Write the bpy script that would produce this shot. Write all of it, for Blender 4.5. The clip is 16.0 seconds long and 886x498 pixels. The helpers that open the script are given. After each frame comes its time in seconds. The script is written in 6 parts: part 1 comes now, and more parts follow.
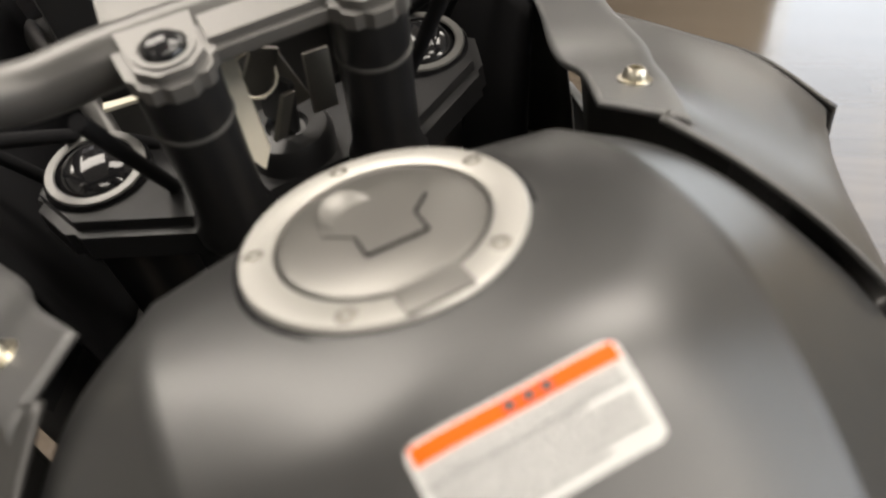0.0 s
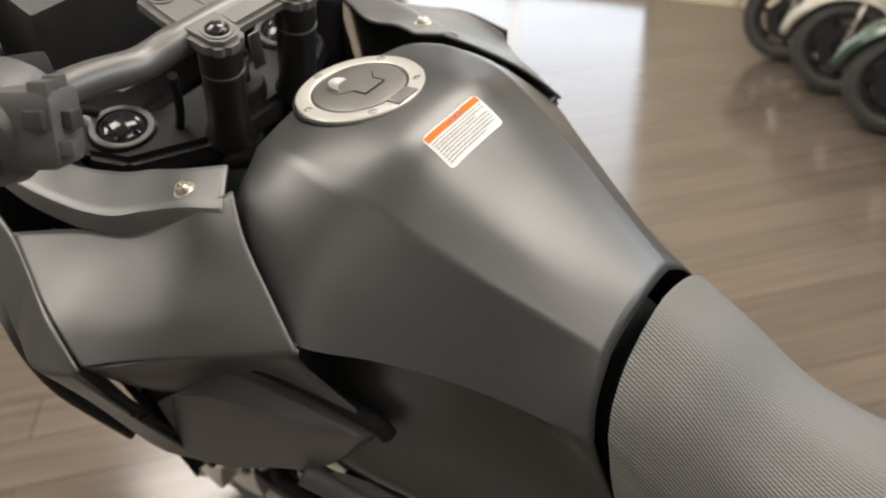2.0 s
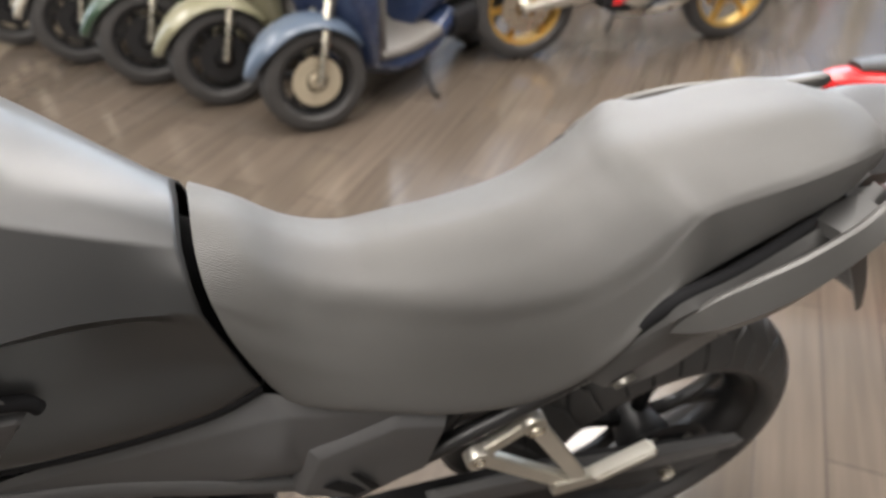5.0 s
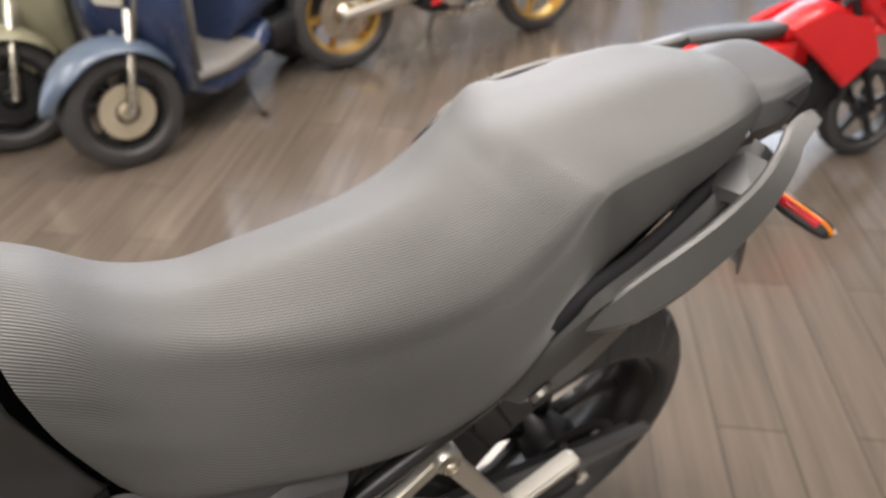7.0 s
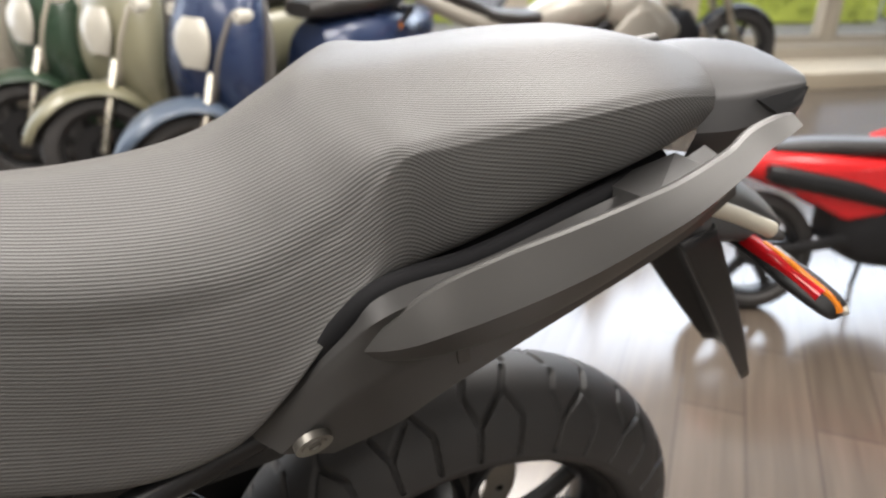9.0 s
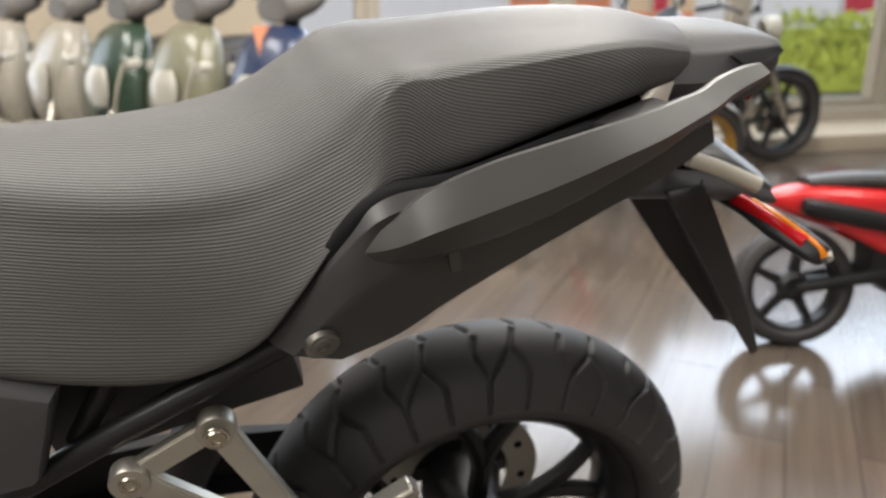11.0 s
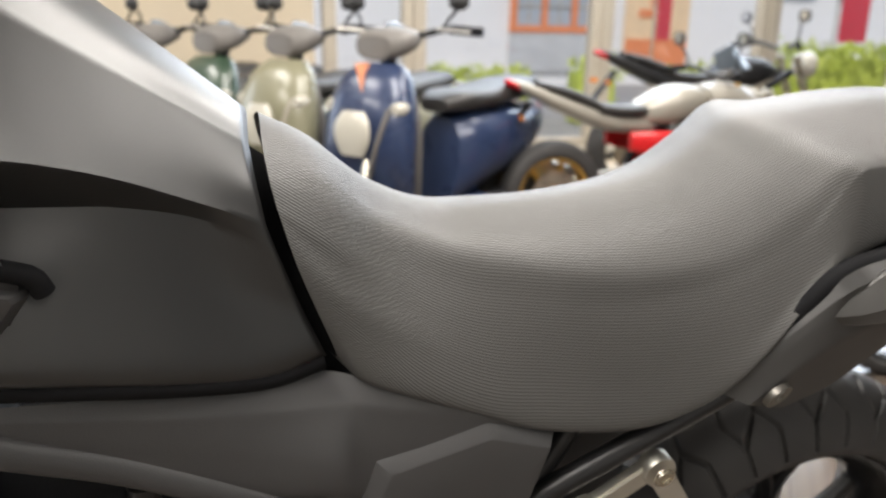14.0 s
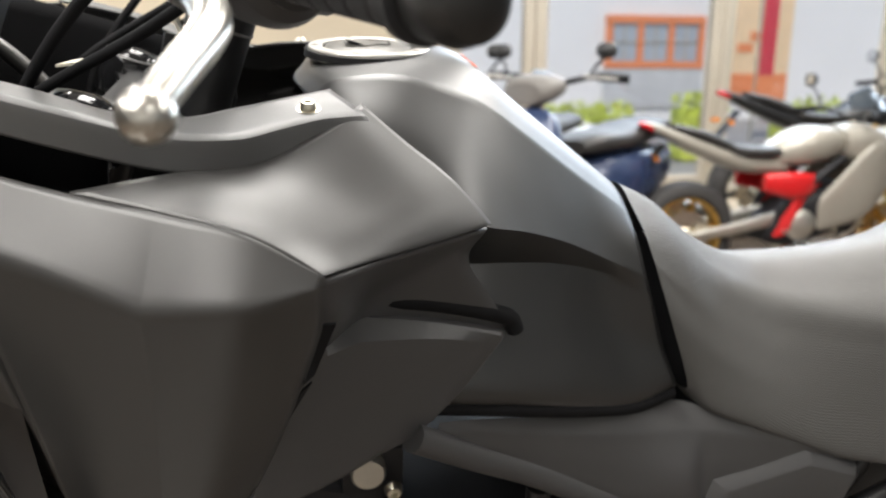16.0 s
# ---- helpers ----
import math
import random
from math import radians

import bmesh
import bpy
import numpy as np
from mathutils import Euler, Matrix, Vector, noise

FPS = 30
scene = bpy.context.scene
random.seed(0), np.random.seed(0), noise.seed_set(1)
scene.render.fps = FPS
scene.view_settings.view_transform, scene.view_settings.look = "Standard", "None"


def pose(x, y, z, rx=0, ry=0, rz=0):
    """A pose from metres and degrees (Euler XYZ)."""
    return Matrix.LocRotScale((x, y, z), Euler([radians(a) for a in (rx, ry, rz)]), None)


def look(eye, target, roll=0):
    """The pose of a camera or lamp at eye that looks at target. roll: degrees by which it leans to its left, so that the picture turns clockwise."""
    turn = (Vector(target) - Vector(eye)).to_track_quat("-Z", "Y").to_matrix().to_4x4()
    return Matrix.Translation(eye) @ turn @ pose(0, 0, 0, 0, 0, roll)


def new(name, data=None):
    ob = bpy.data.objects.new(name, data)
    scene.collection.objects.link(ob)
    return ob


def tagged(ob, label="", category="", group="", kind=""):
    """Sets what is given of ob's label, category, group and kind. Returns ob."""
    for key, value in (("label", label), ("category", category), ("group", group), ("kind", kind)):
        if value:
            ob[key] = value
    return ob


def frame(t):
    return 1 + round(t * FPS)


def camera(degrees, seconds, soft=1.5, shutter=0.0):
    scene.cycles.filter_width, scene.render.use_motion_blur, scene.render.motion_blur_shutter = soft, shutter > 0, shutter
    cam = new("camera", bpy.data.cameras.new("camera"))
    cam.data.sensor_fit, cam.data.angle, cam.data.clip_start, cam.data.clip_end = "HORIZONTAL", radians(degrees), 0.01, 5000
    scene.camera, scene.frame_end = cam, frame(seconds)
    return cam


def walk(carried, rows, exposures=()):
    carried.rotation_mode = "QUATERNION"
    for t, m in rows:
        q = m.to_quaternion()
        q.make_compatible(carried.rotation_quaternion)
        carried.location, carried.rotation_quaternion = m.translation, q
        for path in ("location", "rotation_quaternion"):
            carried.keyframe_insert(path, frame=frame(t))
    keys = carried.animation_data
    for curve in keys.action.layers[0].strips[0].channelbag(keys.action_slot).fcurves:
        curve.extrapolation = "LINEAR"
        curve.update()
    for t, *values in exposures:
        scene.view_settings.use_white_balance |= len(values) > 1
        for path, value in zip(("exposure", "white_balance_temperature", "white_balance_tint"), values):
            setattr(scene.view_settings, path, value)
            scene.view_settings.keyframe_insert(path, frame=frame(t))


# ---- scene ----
cam = camera(60.81, 16.0, soft=2.1)
cam.data.dof.use_dof, cam.data.dof.focus_distance, cam.data.dof.aperture_fstop = True, 0.53, 5.6
PATH = [
    (0, (-0.2621, -0.2783, 1.2292), (0.0578, 0.4992, 0.6878), -3.28),
    (0.5, (-0.2973, -0.3488, 1.2496), (0.0899, 0.3944, 0.7040), -3.17),
    (1, (-0.3578, -0.4207, 1.2692), (0.1061, 0.2812, 0.7287), -3.40),
    (1.5, (-0.4751, -0.4810, 1.2804), (0.0742, 0.1660, 0.7516), -3.88),
    (2, (-0.6044, -0.4842, 1.2975), (0.0407, 0.0689, 0.7705), -3.68),
    (2.5, (-0.7183, -0.3926, 1.3215), (0.0037, 0.0330, 0.7760), -3.13),
    (3, (-0.7886, -0.3190, 1.3460), (-0.0125, -0.0217, 0.7898), -2.55),
    (3.5, (-0.8047, -0.3053, 1.3453), (0.0049, -0.1530, 0.7784), -1.76),
    (4, (-0.8407, -0.3213, 1.3378), (-0.0218, -0.3118, 0.7640), -1.01),
    (4.5, (-0.8503, -0.3322, 1.3414), (-0.0425, -0.4591, 0.7658), -0.12),
    (5, (-0.8582, -0.3645, 1.3560), (-0.0729, -0.6065, 0.7861), 0.62),
    (7.5, (-0.6997, -0.3825, 1.2051), (0.0168, -0.8485, 0.6860), 1.48),
    (8, (-0.6797, -0.5641, 1.0950), (0.0944, -1.0125, 0.6480), 2.44),
    (8.5, (-0.7064, -0.7018, 1.0702), (0.1243, -1.0404, 0.6284), 2.90),
    (11, (-0.8698, -0.7334, 0.9628), (0.0537, -0.9682, 0.6595), 0.06),
    (11.5, (-0.8738, -0.6557, 0.9598), (0.0460, -0.9067, 0.6580), 0.26),
    (12, (-0.8647, -0.5786, 0.9663), (0.0482, -0.8450, 0.6570), 0.13),
    (12.5, (-0.8472, -0.5015, 0.9738), (0.0635, -0.7772, 0.6663), 0.39),
    (13, (-0.8483, -0.4173, 0.9950), (0.0642, -0.6951, 0.6947), 0.51),
    (13.5, (-0.8465, -0.3462, 1.0179), (0.0703, -0.6196, 0.7270), 0.70),
    (14, (-0.8268, -0.2836, 1.0267), (0.0963, -0.5489, 0.7483), 0.86),
    (14.5, (-0.8128, -0.2133, 1.0380), (0.1174, -0.4656, 0.7713), 0.90),
    (15, (-0.8322, -0.1371, 1.0537), (0.1074, -0.3670, 0.8000), 0.65),
    (15.5, (-0.8624, -0.0716, 1.0673), (0.0868, -0.2691, 0.8225), 0.46),
    (16, (-0.8884, -0.0013, 1.0746), (0.0688, -0.1666, 0.8367), 0.26),
]
walk(cam, [(t, look(eye, target, roll)) for t, eye, target, roll in PATH],
     exposures=[(0.0, -0.51, 6900, 12), (1.5, -0.44, 6900, 12), (2.5, -0.12, 6700, 12), (4.0, 0.08, 6550, 12), (5.2, 0.10, 6500, 13), (7.5, 0.02, 6600, 15), (8.5, 0.02, 6500, 14), (10.8, -0.36, 6500, 12), (12.5, -0.16, 6550, 12), (14.0, -0.06, 6550, 12), (16.0, -0.04, 6400, 11)])

# ---------------------------------------------------------------- light
world = bpy.data.worlds.new("world")
scene.world = world
world.use_nodes = True
wn, wl = world.node_tree.nodes, world.node_tree.links
sky = wn.new("ShaderNodeTexSky")
sky.sky_type, sky.sun_disc = "NISHITA", False
sky.sun_elevation, sky.sun_rotation = radians(48), radians(200)
wl.new(sky.outputs[0], wn["Background"].inputs[0])
wn["Background"].inputs[1].default_value = 0.15
sun = bpy.data.lights.new("sun", "SUN")
sun.energy, sun.angle, sun.color = 2.6, radians(0.5), (1.0, 0.95, 0.88)
new("sun", sun).matrix_world = look((-6, 4, 9), (0, 0, 0))


def area_lamp(name, at, aim, size, watts, colour):
    data = bpy.data.lights.new(name, "AREA")
    data.shape, data.size, data.size_y, data.energy, data.color = "RECTANGLE", size[0], size[1], watts, colour
    ob = new(name, data)
    ob.matrix_world = look(at, aim)
    return ob


# unseen ceiling lamps: some set from highlights, others added to brighten the bike
LAMPS = ((0.85, -0.1, 74), (0.95, -1.65, 74), (-0.95, 0.85, 74), (-2.1, 1.7, 72), (-0.4, -3.0, 60), (2.7, 1.6, 66), (2.7, -2.6, 84), (-3.2, -1.4, 22), (1.5, 3.4, 70), (-0.8, 3.3, 55))
for lx, ly, watts in LAMPS:
    area_lamp("ceiling_lamp", (lx, ly, 2.93), (lx, ly, 0), (1.5, 0.9), watts, (1.0, 0.965, 0.90))
# daylight in the upper window lights and in the glazed entrance
area_lamp("window_daylight", (4.20, -4.9, 2.12), (0.0, -4.9, 1.7), (7.8, 0.94), 220, (0.78, 0.89, 1.0))
area_lamp("entrance_daylight", (4.22, 2.85, 1.20), (0.0, 2.85, 1.0), (2.2, 2.2), 62, (0.84, 0.92, 1.0))
scene.view_settings.exposure = 0.0

# ---------------------------------------------------------------- materials
def material(name, colour, rough=0.5, metal=0.0, vary=0.12, grain=0.0, grain_size=400.0, stain_size=6.0, spec=0.5, coat=0.0, rough_vary=0.06):
    """A surface whose colour and gloss wander at two scales, with a fine relief."""
    m = bpy.data.materials.new(name)
    m.use_nodes = True
    n, l = m.node_tree.nodes, m.node_tree.links
    b = n["Principled BSDF"]
    b.inputs["Roughness"].default_value, b.inputs["Metallic"].default_value = rough, metal
    b.inputs["Specular IOR Level"].default_value, b.inputs["Coat Weight"].default_value = spec, coat
    at = n.new("ShaderNodeTexCoord")
    big, fine = n.new("ShaderNodeTexNoise"), n.new("ShaderNodeTexNoise")
    big.inputs["Scale"].default_value, fine.inputs["Scale"].default_value = stain_size, grain_size
    big.inputs["Detail"].default_value, fine.inputs["Detail"].default_value = 5.0, 2.0
    for t in (big, fine):
        l.new(at.outputs["Object"], t.inputs["Vector"])
    both = n.new("ShaderNodeMath")
    both.operation = "MULTIPLY_ADD"
    both.inputs[1].default_value = 0.35
    l.new(fine.outputs[0], both.inputs[0])
    l.new(big.outputs[0], both.inputs[2])
    ramp = n.new("ShaderNodeMapRange")
    ramp.inputs[1].default_value, ramp.inputs[2].default_value = 0.35, 1.0
    ramp.inputs[3].default_value, ramp.inputs[4].default_value = 1.0 - vary, 1.0 + vary
    l.new(both.outputs[0], ramp.inputs[0])
    mix = n.new("ShaderNodeVectorMath")
    mix.operation = "SCALE"
    mix.inputs[0].default_value = colour[:3]
    l.new(ramp.outputs[0], mix.inputs["Scale"])
    l.new(mix.outputs[0], b.inputs["Base Color"])
    rr = n.new("ShaderNodeMapRange")
    rr.inputs[1].default_value, rr.inputs[2].default_value = 0.3, 1.0
    rr.inputs[3].default_value, rr.inputs[4].default_value = max(0.02, rough - rough_vary), min(1.0, rough + rough_vary)
    l.new(both.outputs[0], rr.inputs[0])
    l.new(rr.outputs[0], b.inputs["Roughness"])
    if grain:
        bump = n.new("ShaderNodeBump")
        bump.inputs["Strength"].default_value, bump.inputs["Distance"].default_value = grain, 0.0006
        l.new(fine.outputs[0], bump.inputs["Height"])
        l.new(bump.outputs[0], b.inputs["Normal"])
    return m


def nodes_of(m):
    return m.node_tree.nodes, m.node_tree.links, m.node_tree.nodes["Principled BSDF"]


matte_black = material("matte_black_paint", (0.027, 0.027, 0.027), 0.36, 0.2, 0.10, 0.10, 1500, 5, spec=0.9)
shroud_black = material("satin_black_paint", (0.043, 0.042, 0.041), 0.42, 0.2, 0.10, 0.12, 1500, 5, spec=0.75)
flange_grey = material("satin_grey_flange_plastic", (0.074, 0.074, 0.074), 0.44, 0.1, 0.10, 0.15, 1300, 6, spec=0.7)
panel_plastic = material("textured_black_plastic", (0.056, 0.055, 0.056), 0.48, 0.0, 0.12, 0.35, 900, 8)
rail_grey = material("satin_grey_plastic", (0.068, 0.066, 0.063), 0.40, 0.35, 0.08, 0.15, 1200, 7)
dark_plastic = material("dark_plastic", (0.02, 0.02, 0.021), 0.45, 0.0, 0.15, 0.25, 900, 8)
grip_rubber = material("grey_black_grip_rubber", (0.032, 0.032, 0.034), 0.5, 0.0, 0.12, 0.3, 500, 10)
# black rubber; also carries the shade of gaps, slots and holes
rubber_gap_black = material("black_rubber_and_gap_shade", (0.007, 0.007, 0.008), 0.8, 0.0, 0.15, 0.2, 600, 10, spec=0.2)
tyre_rubber = material("tyre_rubber", (0.036, 0.034, 0.033), 0.58, 0.0, 0.25, 0.3, 500, 9)
silver = material("brushed_aluminium", (0.62, 0.60, 0.55), 0.30, 1.0, 0.08, 0.12, 900, 12)
cap_grey = material("grey_cap_paint", (0.16, 0.155, 0.145), 0.38, 0.6, 0.06, 0.1, 1500, 12)
steel = material("zinc_steel", (0.66, 0.62, 0.52), 0.28, 1.0, 0.12, 0.1, 700, 20)
bar_grey = material("grey_anodised_bar", (0.11, 0.108, 0.105), 0.40, 0.6, 0.08, 0.1, 900, 12)
black_metal = material("black_painted_metal", (0.018, 0.018, 0.019), 0.35, 0.3, 0.12, 0.1, 800, 12)
gloss_black = material("gloss_black_cap", (0.012, 0.012, 0.013), 0.10, 0.0, 0.1, 0.0, 800, 12)
cast_black = material("cast_black_metal", (0.020, 0.020, 0.022), 0.5, 0.5, 0.2, 0.5, 350, 14)
dull_steel = material("dull_steel", (0.20, 0.19, 0.17), 0.42, 0.8, 0.12, 0.1, 700, 20)
clamp_grey = material("satin_grey_casting", (0.15, 0.147, 0.142), 0.42, 0.6, 0.08, 0.15, 700, 12)
cream_tag = material("cream_plastic_tag", (0.62, 0.58, 0.48), 0.5, 0.0, 0.08, 0.05, 400, 20)
cream_cast = material("pale_bare_casting", (0.72, 0.68, 0.58), 0.45, 0.5, 0.15, 0.4, 300, 20)
bar_end_black = material("satin_black_steel", (0.045, 0.044, 0.043), 0.36, 0.6, 0.08, 0.05, 800, 12)
cast_alu = material("cast_aluminium", (0.60, 0.58, 0.52), 0.38, 0.9, 0.12, 0.3, 500, 15)
white_vinyl = material("white_vinyl", (0.50, 0.50, 0.49), 0.55, 0.0, 0.04, 0.0, 400, 30, spec=0.25)
orange_vinyl = material("orange_vinyl", (0.80, 0.095, 0.001), 0.6, 0.0, 0.05, 0.0, 400, 30, spec=0.2)
ring_silver = material("satin_silver_paint", (0.40, 0.39, 0.365), 0.42, 0.55, 0.05, 0.1, 900, 12)
ink = material("dark_ink", (0.05, 0.05, 0.05), 0.5, 0.0, 0.2, 0.0, 800, 60)
amber = material("amber_lens", (0.75, 0.22, 0.01), 0.15, 0.0, 0.1, 0.0, 300, 40)


def ribbed_vinyl():
    """Seat cover: fine raised ridges along the seat with a weak cross weave."""
    m = material("ribbed_seat_vinyl", (0.074, 0.072, 0.069), 0.50, 0.0, 0.10, 0.0, 700, 7)
    n, l, b = nodes_of(m)
    uv = n.new("ShaderNodeUVMap")
    split = n.new("ShaderNodeSeparateXYZ")
    l.new(uv.outputs[0], split.inputs[0])

    def wave(source, period):
        k = n.new("ShaderNodeMath")
        k.operation = "MULTIPLY"
        k.inputs[1].default_value = 2 * math.pi / period
        l.new(source, k.inputs[0])
        s = n.new("ShaderNodeMath")
        s.operation = "SINE"
        l.new(k.outputs[0], s.inputs[0])
        return s.outputs[0]

    side = n.new("ShaderNodeMath")
    side.operation = "ABSOLUTE"
    l.new(split.outputs[1], side.inputs[0])

    def slanted(angle):
        """Distance across rows that run at an angle to the seat's length, alike on both sides."""
        c, k = n.new("ShaderNodeMath"), n.new("ShaderNodeMath")
        c.operation, k.operation = "MULTIPLY", "MULTIPLY_ADD"
        c.inputs[1].default_value, k.inputs[1].default_value = -math.sin(radians(angle)), math.cos(radians(angle))
        l.new(split.outputs[0], c.inputs[0])
        l.new(side.outputs[0], k.inputs[0])
        l.new(c.outputs[0], k.inputs[2])
        return k.outputs[0]

    weave = n.new("ShaderNodeMath")
    weave.operation = "MULTIPLY"
    weave.inputs[1].default_value = 0.35
    l.new(wave(slanted(-35), 0.0031), weave.inputs[0])
    add = n.new("ShaderNodeMath")
    add.operation = "ADD"
    l.new(wave(slanted(12), 0.0031), add.inputs[0])
    l.new(weave.outputs[0], add.inputs[1])
    bump = n.new("ShaderNodeBump")
    bump.inputs["Strength"].default_value, bump.inputs["Distance"].default_value = 0.33, 0.0006
    l.new(add.outputs[0], bump.inputs["Height"])
    l.new(bump.outputs[0], b.inputs["Normal"])
    return m


seat_vinyl = ribbed_vinyl()
headlight_glass = material("clear_lens", (0.46, 0.44, 0.38), 0.12, 0.0, 0.05, 0.0, 300, 20)
disc_steel = material("brake_disc_steel", (0.46, 0.40, 0.30), 0.45, 0.5, 0.10, 0.1, 500, 12)
gold = material("gold_wheel_paint", (0.55, 0.33, 0.08), 0.35, 0.7, 0.10, 0.1, 500, 12)
red_lens = material("red_lens", (0.55, 0.01, 0.015), 0.12, 0.0, 0.08, 0.0, 300, 40)

# ---------------------------------------------------------------- shaping tools
def spline(points, count, sharp=()):
    """count points along a smooth curve through the given ones, evenly by length."""
    p = [Vector(q) for q in points]
    fine, steps = [], 14
    for i in range(len(p) - 1):
        a, b = p[i], p[i + 1]
        ta = (b - p[i - 1]) * 0.5 if i > 0 and i not in sharp else (b - a)
        tb = (p[i + 2] - a) * 0.5 if i + 2 < len(p) and i + 1 not in sharp else (b - a)
        la = (b - a).length
        for t in (ta, tb):
            if t.length > 1.3 * la:
                t *= 1.3 * la / max(t.length, 1e-9)
        for k in range(steps):
            s = k / steps
            h1, h2 = 2 * s**3 - 3 * s**2 + 1, s**3 - 2 * s**2 + s
            fine.append(a * h1 + ta * h2 + b * (1 - h1) + tb * (s**3 - s**2))
    fine.append(p[-1])
    run = [0.0]
    for a, b in zip(fine, fine[1:]):
        run.append(run[-1] + (b - a).length)
    out, j = [], 0
    for k in range(count):
        want = run[-1] * k / (count - 1)
        while j < len(run) - 2 and run[j + 1] < want:
            j += 1
        span = run[j + 1] - run[j]
        out.append(fine[j].lerp(fine[j + 1], (want - run[j]) / span if span > 1e-9 else 0))
    return out


def keyed(points, count):
    """count points along a smooth curve, with the keys evenly spaced in the count."""
    p = [Vector(q) for q in points]
    out = []
    for k in range(count):
        x = (len(p) - 1) * k / (count - 1)
        i = min(int(x), len(p) - 2)
        s, a, b = x - i, p[i], p[i + 1]
        ta = (b - p[i - 1]) * 0.5 if i > 0 else b - a
        tb = (p[i + 2] - a) * 0.5 if i + 2 < len(p) else b - a
        h1, h2 = 2 * s**3 - 3 * s**2 + 1, s**3 - 2 * s**2 + s
        out.append(a * h1 + ta * h2 + b * (1 - h1) + tb * (s**3 - s**2))
    return out


def loft(rails, nu=40, nv=24, sharp=(), mirror=False, by_key=False, ribbed=False):
    """A skin across guide curves, which run side by side; mirror joins its twin across the middle plane."""
    make = keyed if by_key else spline
    lines = [make(r, nu) for r in rails]
    grid = []
    for i in range(nu):
        grid.append(spline([line[i] for line in lines], nv, sharp) if not by_key else keyed_across([line[i] for line in lines], nv, sharp, mirror))
    bm = bmesh.new()
    if ribbed:
        lay_ribbed(bm, grid, mirror)
        return bm
    lay(bm, grid)
    if mirror:
        lay(bm, [[Vector((-q.x, q.y, q.z)) for q in row] for row in grid], True)
    bmesh.ops.remove_doubles(bm, verts=bm.verts, dist=0.0002)
    return bm


def keyed_across(p, count, sharp, level=False):
    """Like keyed, with breaks at the sharp keys and, if level, flat at the middle plane; each span takes the same share."""
    out, spans = [], len(p) - 1
    for k in range(count):
        x = spans * k / (count - 1)
        i = min(int(x), spans - 1)
        s, a, b = x - i, p[i], p[i + 1]
        ta = (b - p[i - 1]) * 0.5 if i > 0 and i not in sharp else b - a
        tb = (p[i + 2] - a) * 0.5 if i + 2 <= spans and i + 1 not in sharp else b - a
        la = (b - a).length
        if level and i == 0 and abs(a.x) < 1e-6:
            ta = Vector((b.x - a.x, 0, 0))
        ta, tb = (t * min(1.0, 1.4 * la / max(t.length, 1e-9)) for t in (ta, tb))
        h1, h2 = 2 * s**3 - 3 * s**2 + 1, s**3 - 2 * s**2 + s
        out.append(a * h1 + ta * h2 + b * (1 - h1) + tb * (s**3 - s**2))
    return out


def lay(bm, grid, flip=False):
    vs = [[bm.verts.new(q) for q in row] for row in grid]
    for a, b in zip(vs, vs[1:]):
        for j in range(len(a) - 1):
            quad = (a[j], a[j + 1], b[j + 1], b[j])
            bm.faces.new(quad[::-1] if flip else quad)


def lay_ribbed(bm, grid, mirror):
    """Like lay, with map coordinates in metres along and across the skin, for woven and ribbed cloth."""
    uv = bm.loops.layers.uv.new("UVMap")
    rows = [[Vector((-q.x, q.y, q.z)) for q in row[:0:-1]] + row for row in grid] if mirror else grid
    mid = len(rows[0]) // 2 if mirror else 0
    long = [0.0]
    for a, b in zip(rows, rows[1:]):
        long.append(long[-1] + (b[mid] - a[mid]).length)
    wide = []
    for row in rows:
        run = [0.0]
        for a, b in zip(row, row[1:]):
            run.append(run[-1] + (b - a).length)
        wide.append([w - run[mid] for w in run])
    vs = [[bm.verts.new(q) for q in row] for row in rows]
    for i in range(len(rows) - 1):
        for j in range(len(rows[0]) - 1):
            f = bm.faces.new((vs[i][j], vs[i][j + 1], vs[i + 1][j + 1], vs[i + 1][j]))
            for loop, (a, b) in zip(f.loops, ((i, j), (i, j + 1), (i + 1, j + 1), (i + 1, j))):
                loop[uv].uv = (long[a], wide[a][b])


def flipped(bm):
    """The twin of a piece across the middle plane."""
    twin = bm.copy()
    for v in twin.verts:
        v.co.x = -v.co.x
    bmesh.ops.reverse_faces(twin, faces=twin.faces)
    return twin


def tube(points, radius, sides=16, smooth_steps=0, cap=True, radii=None):
    """A round bar along a curve."""
    pts = spline(points, smooth_steps) if smooth_steps else [Vector(q) for q in points]
    rs = radii or [radius] * len(pts)
    if radii and len(radii) != len(pts):
        rs = [radii[0] + (radii[-1] - radii[0]) * i / (len(pts) - 1) for i in range(len(pts))]
    bm, rings, side = bmesh.new(), [], None
    for i, q in enumerate(pts):
        d = (pts[min(i + 1, len(pts) - 1)] - pts[max(i - 1, 0)]).normalized()
        if side is None:
            side = d.orthogonal().normalized()
        side = (side - d * side.dot(d)).normalized()
        up = d.cross(side)
        rings.append([bm.verts.new(q + (side * math.cos(a) + up * math.sin(a)) * rs[i]) for a in (2 * math.pi * k / sides for k in range(sides))])
    for a, b in zip(rings, rings[1:]):
        for k in range(sides):
            bm.faces.new((a[k], a[(k + 1) % sides], b[(k + 1) % sides], b[k]))
    if cap:
        bm.faces.new(rings[0][::-1]), bm.faces.new(rings[-1])
    return bm


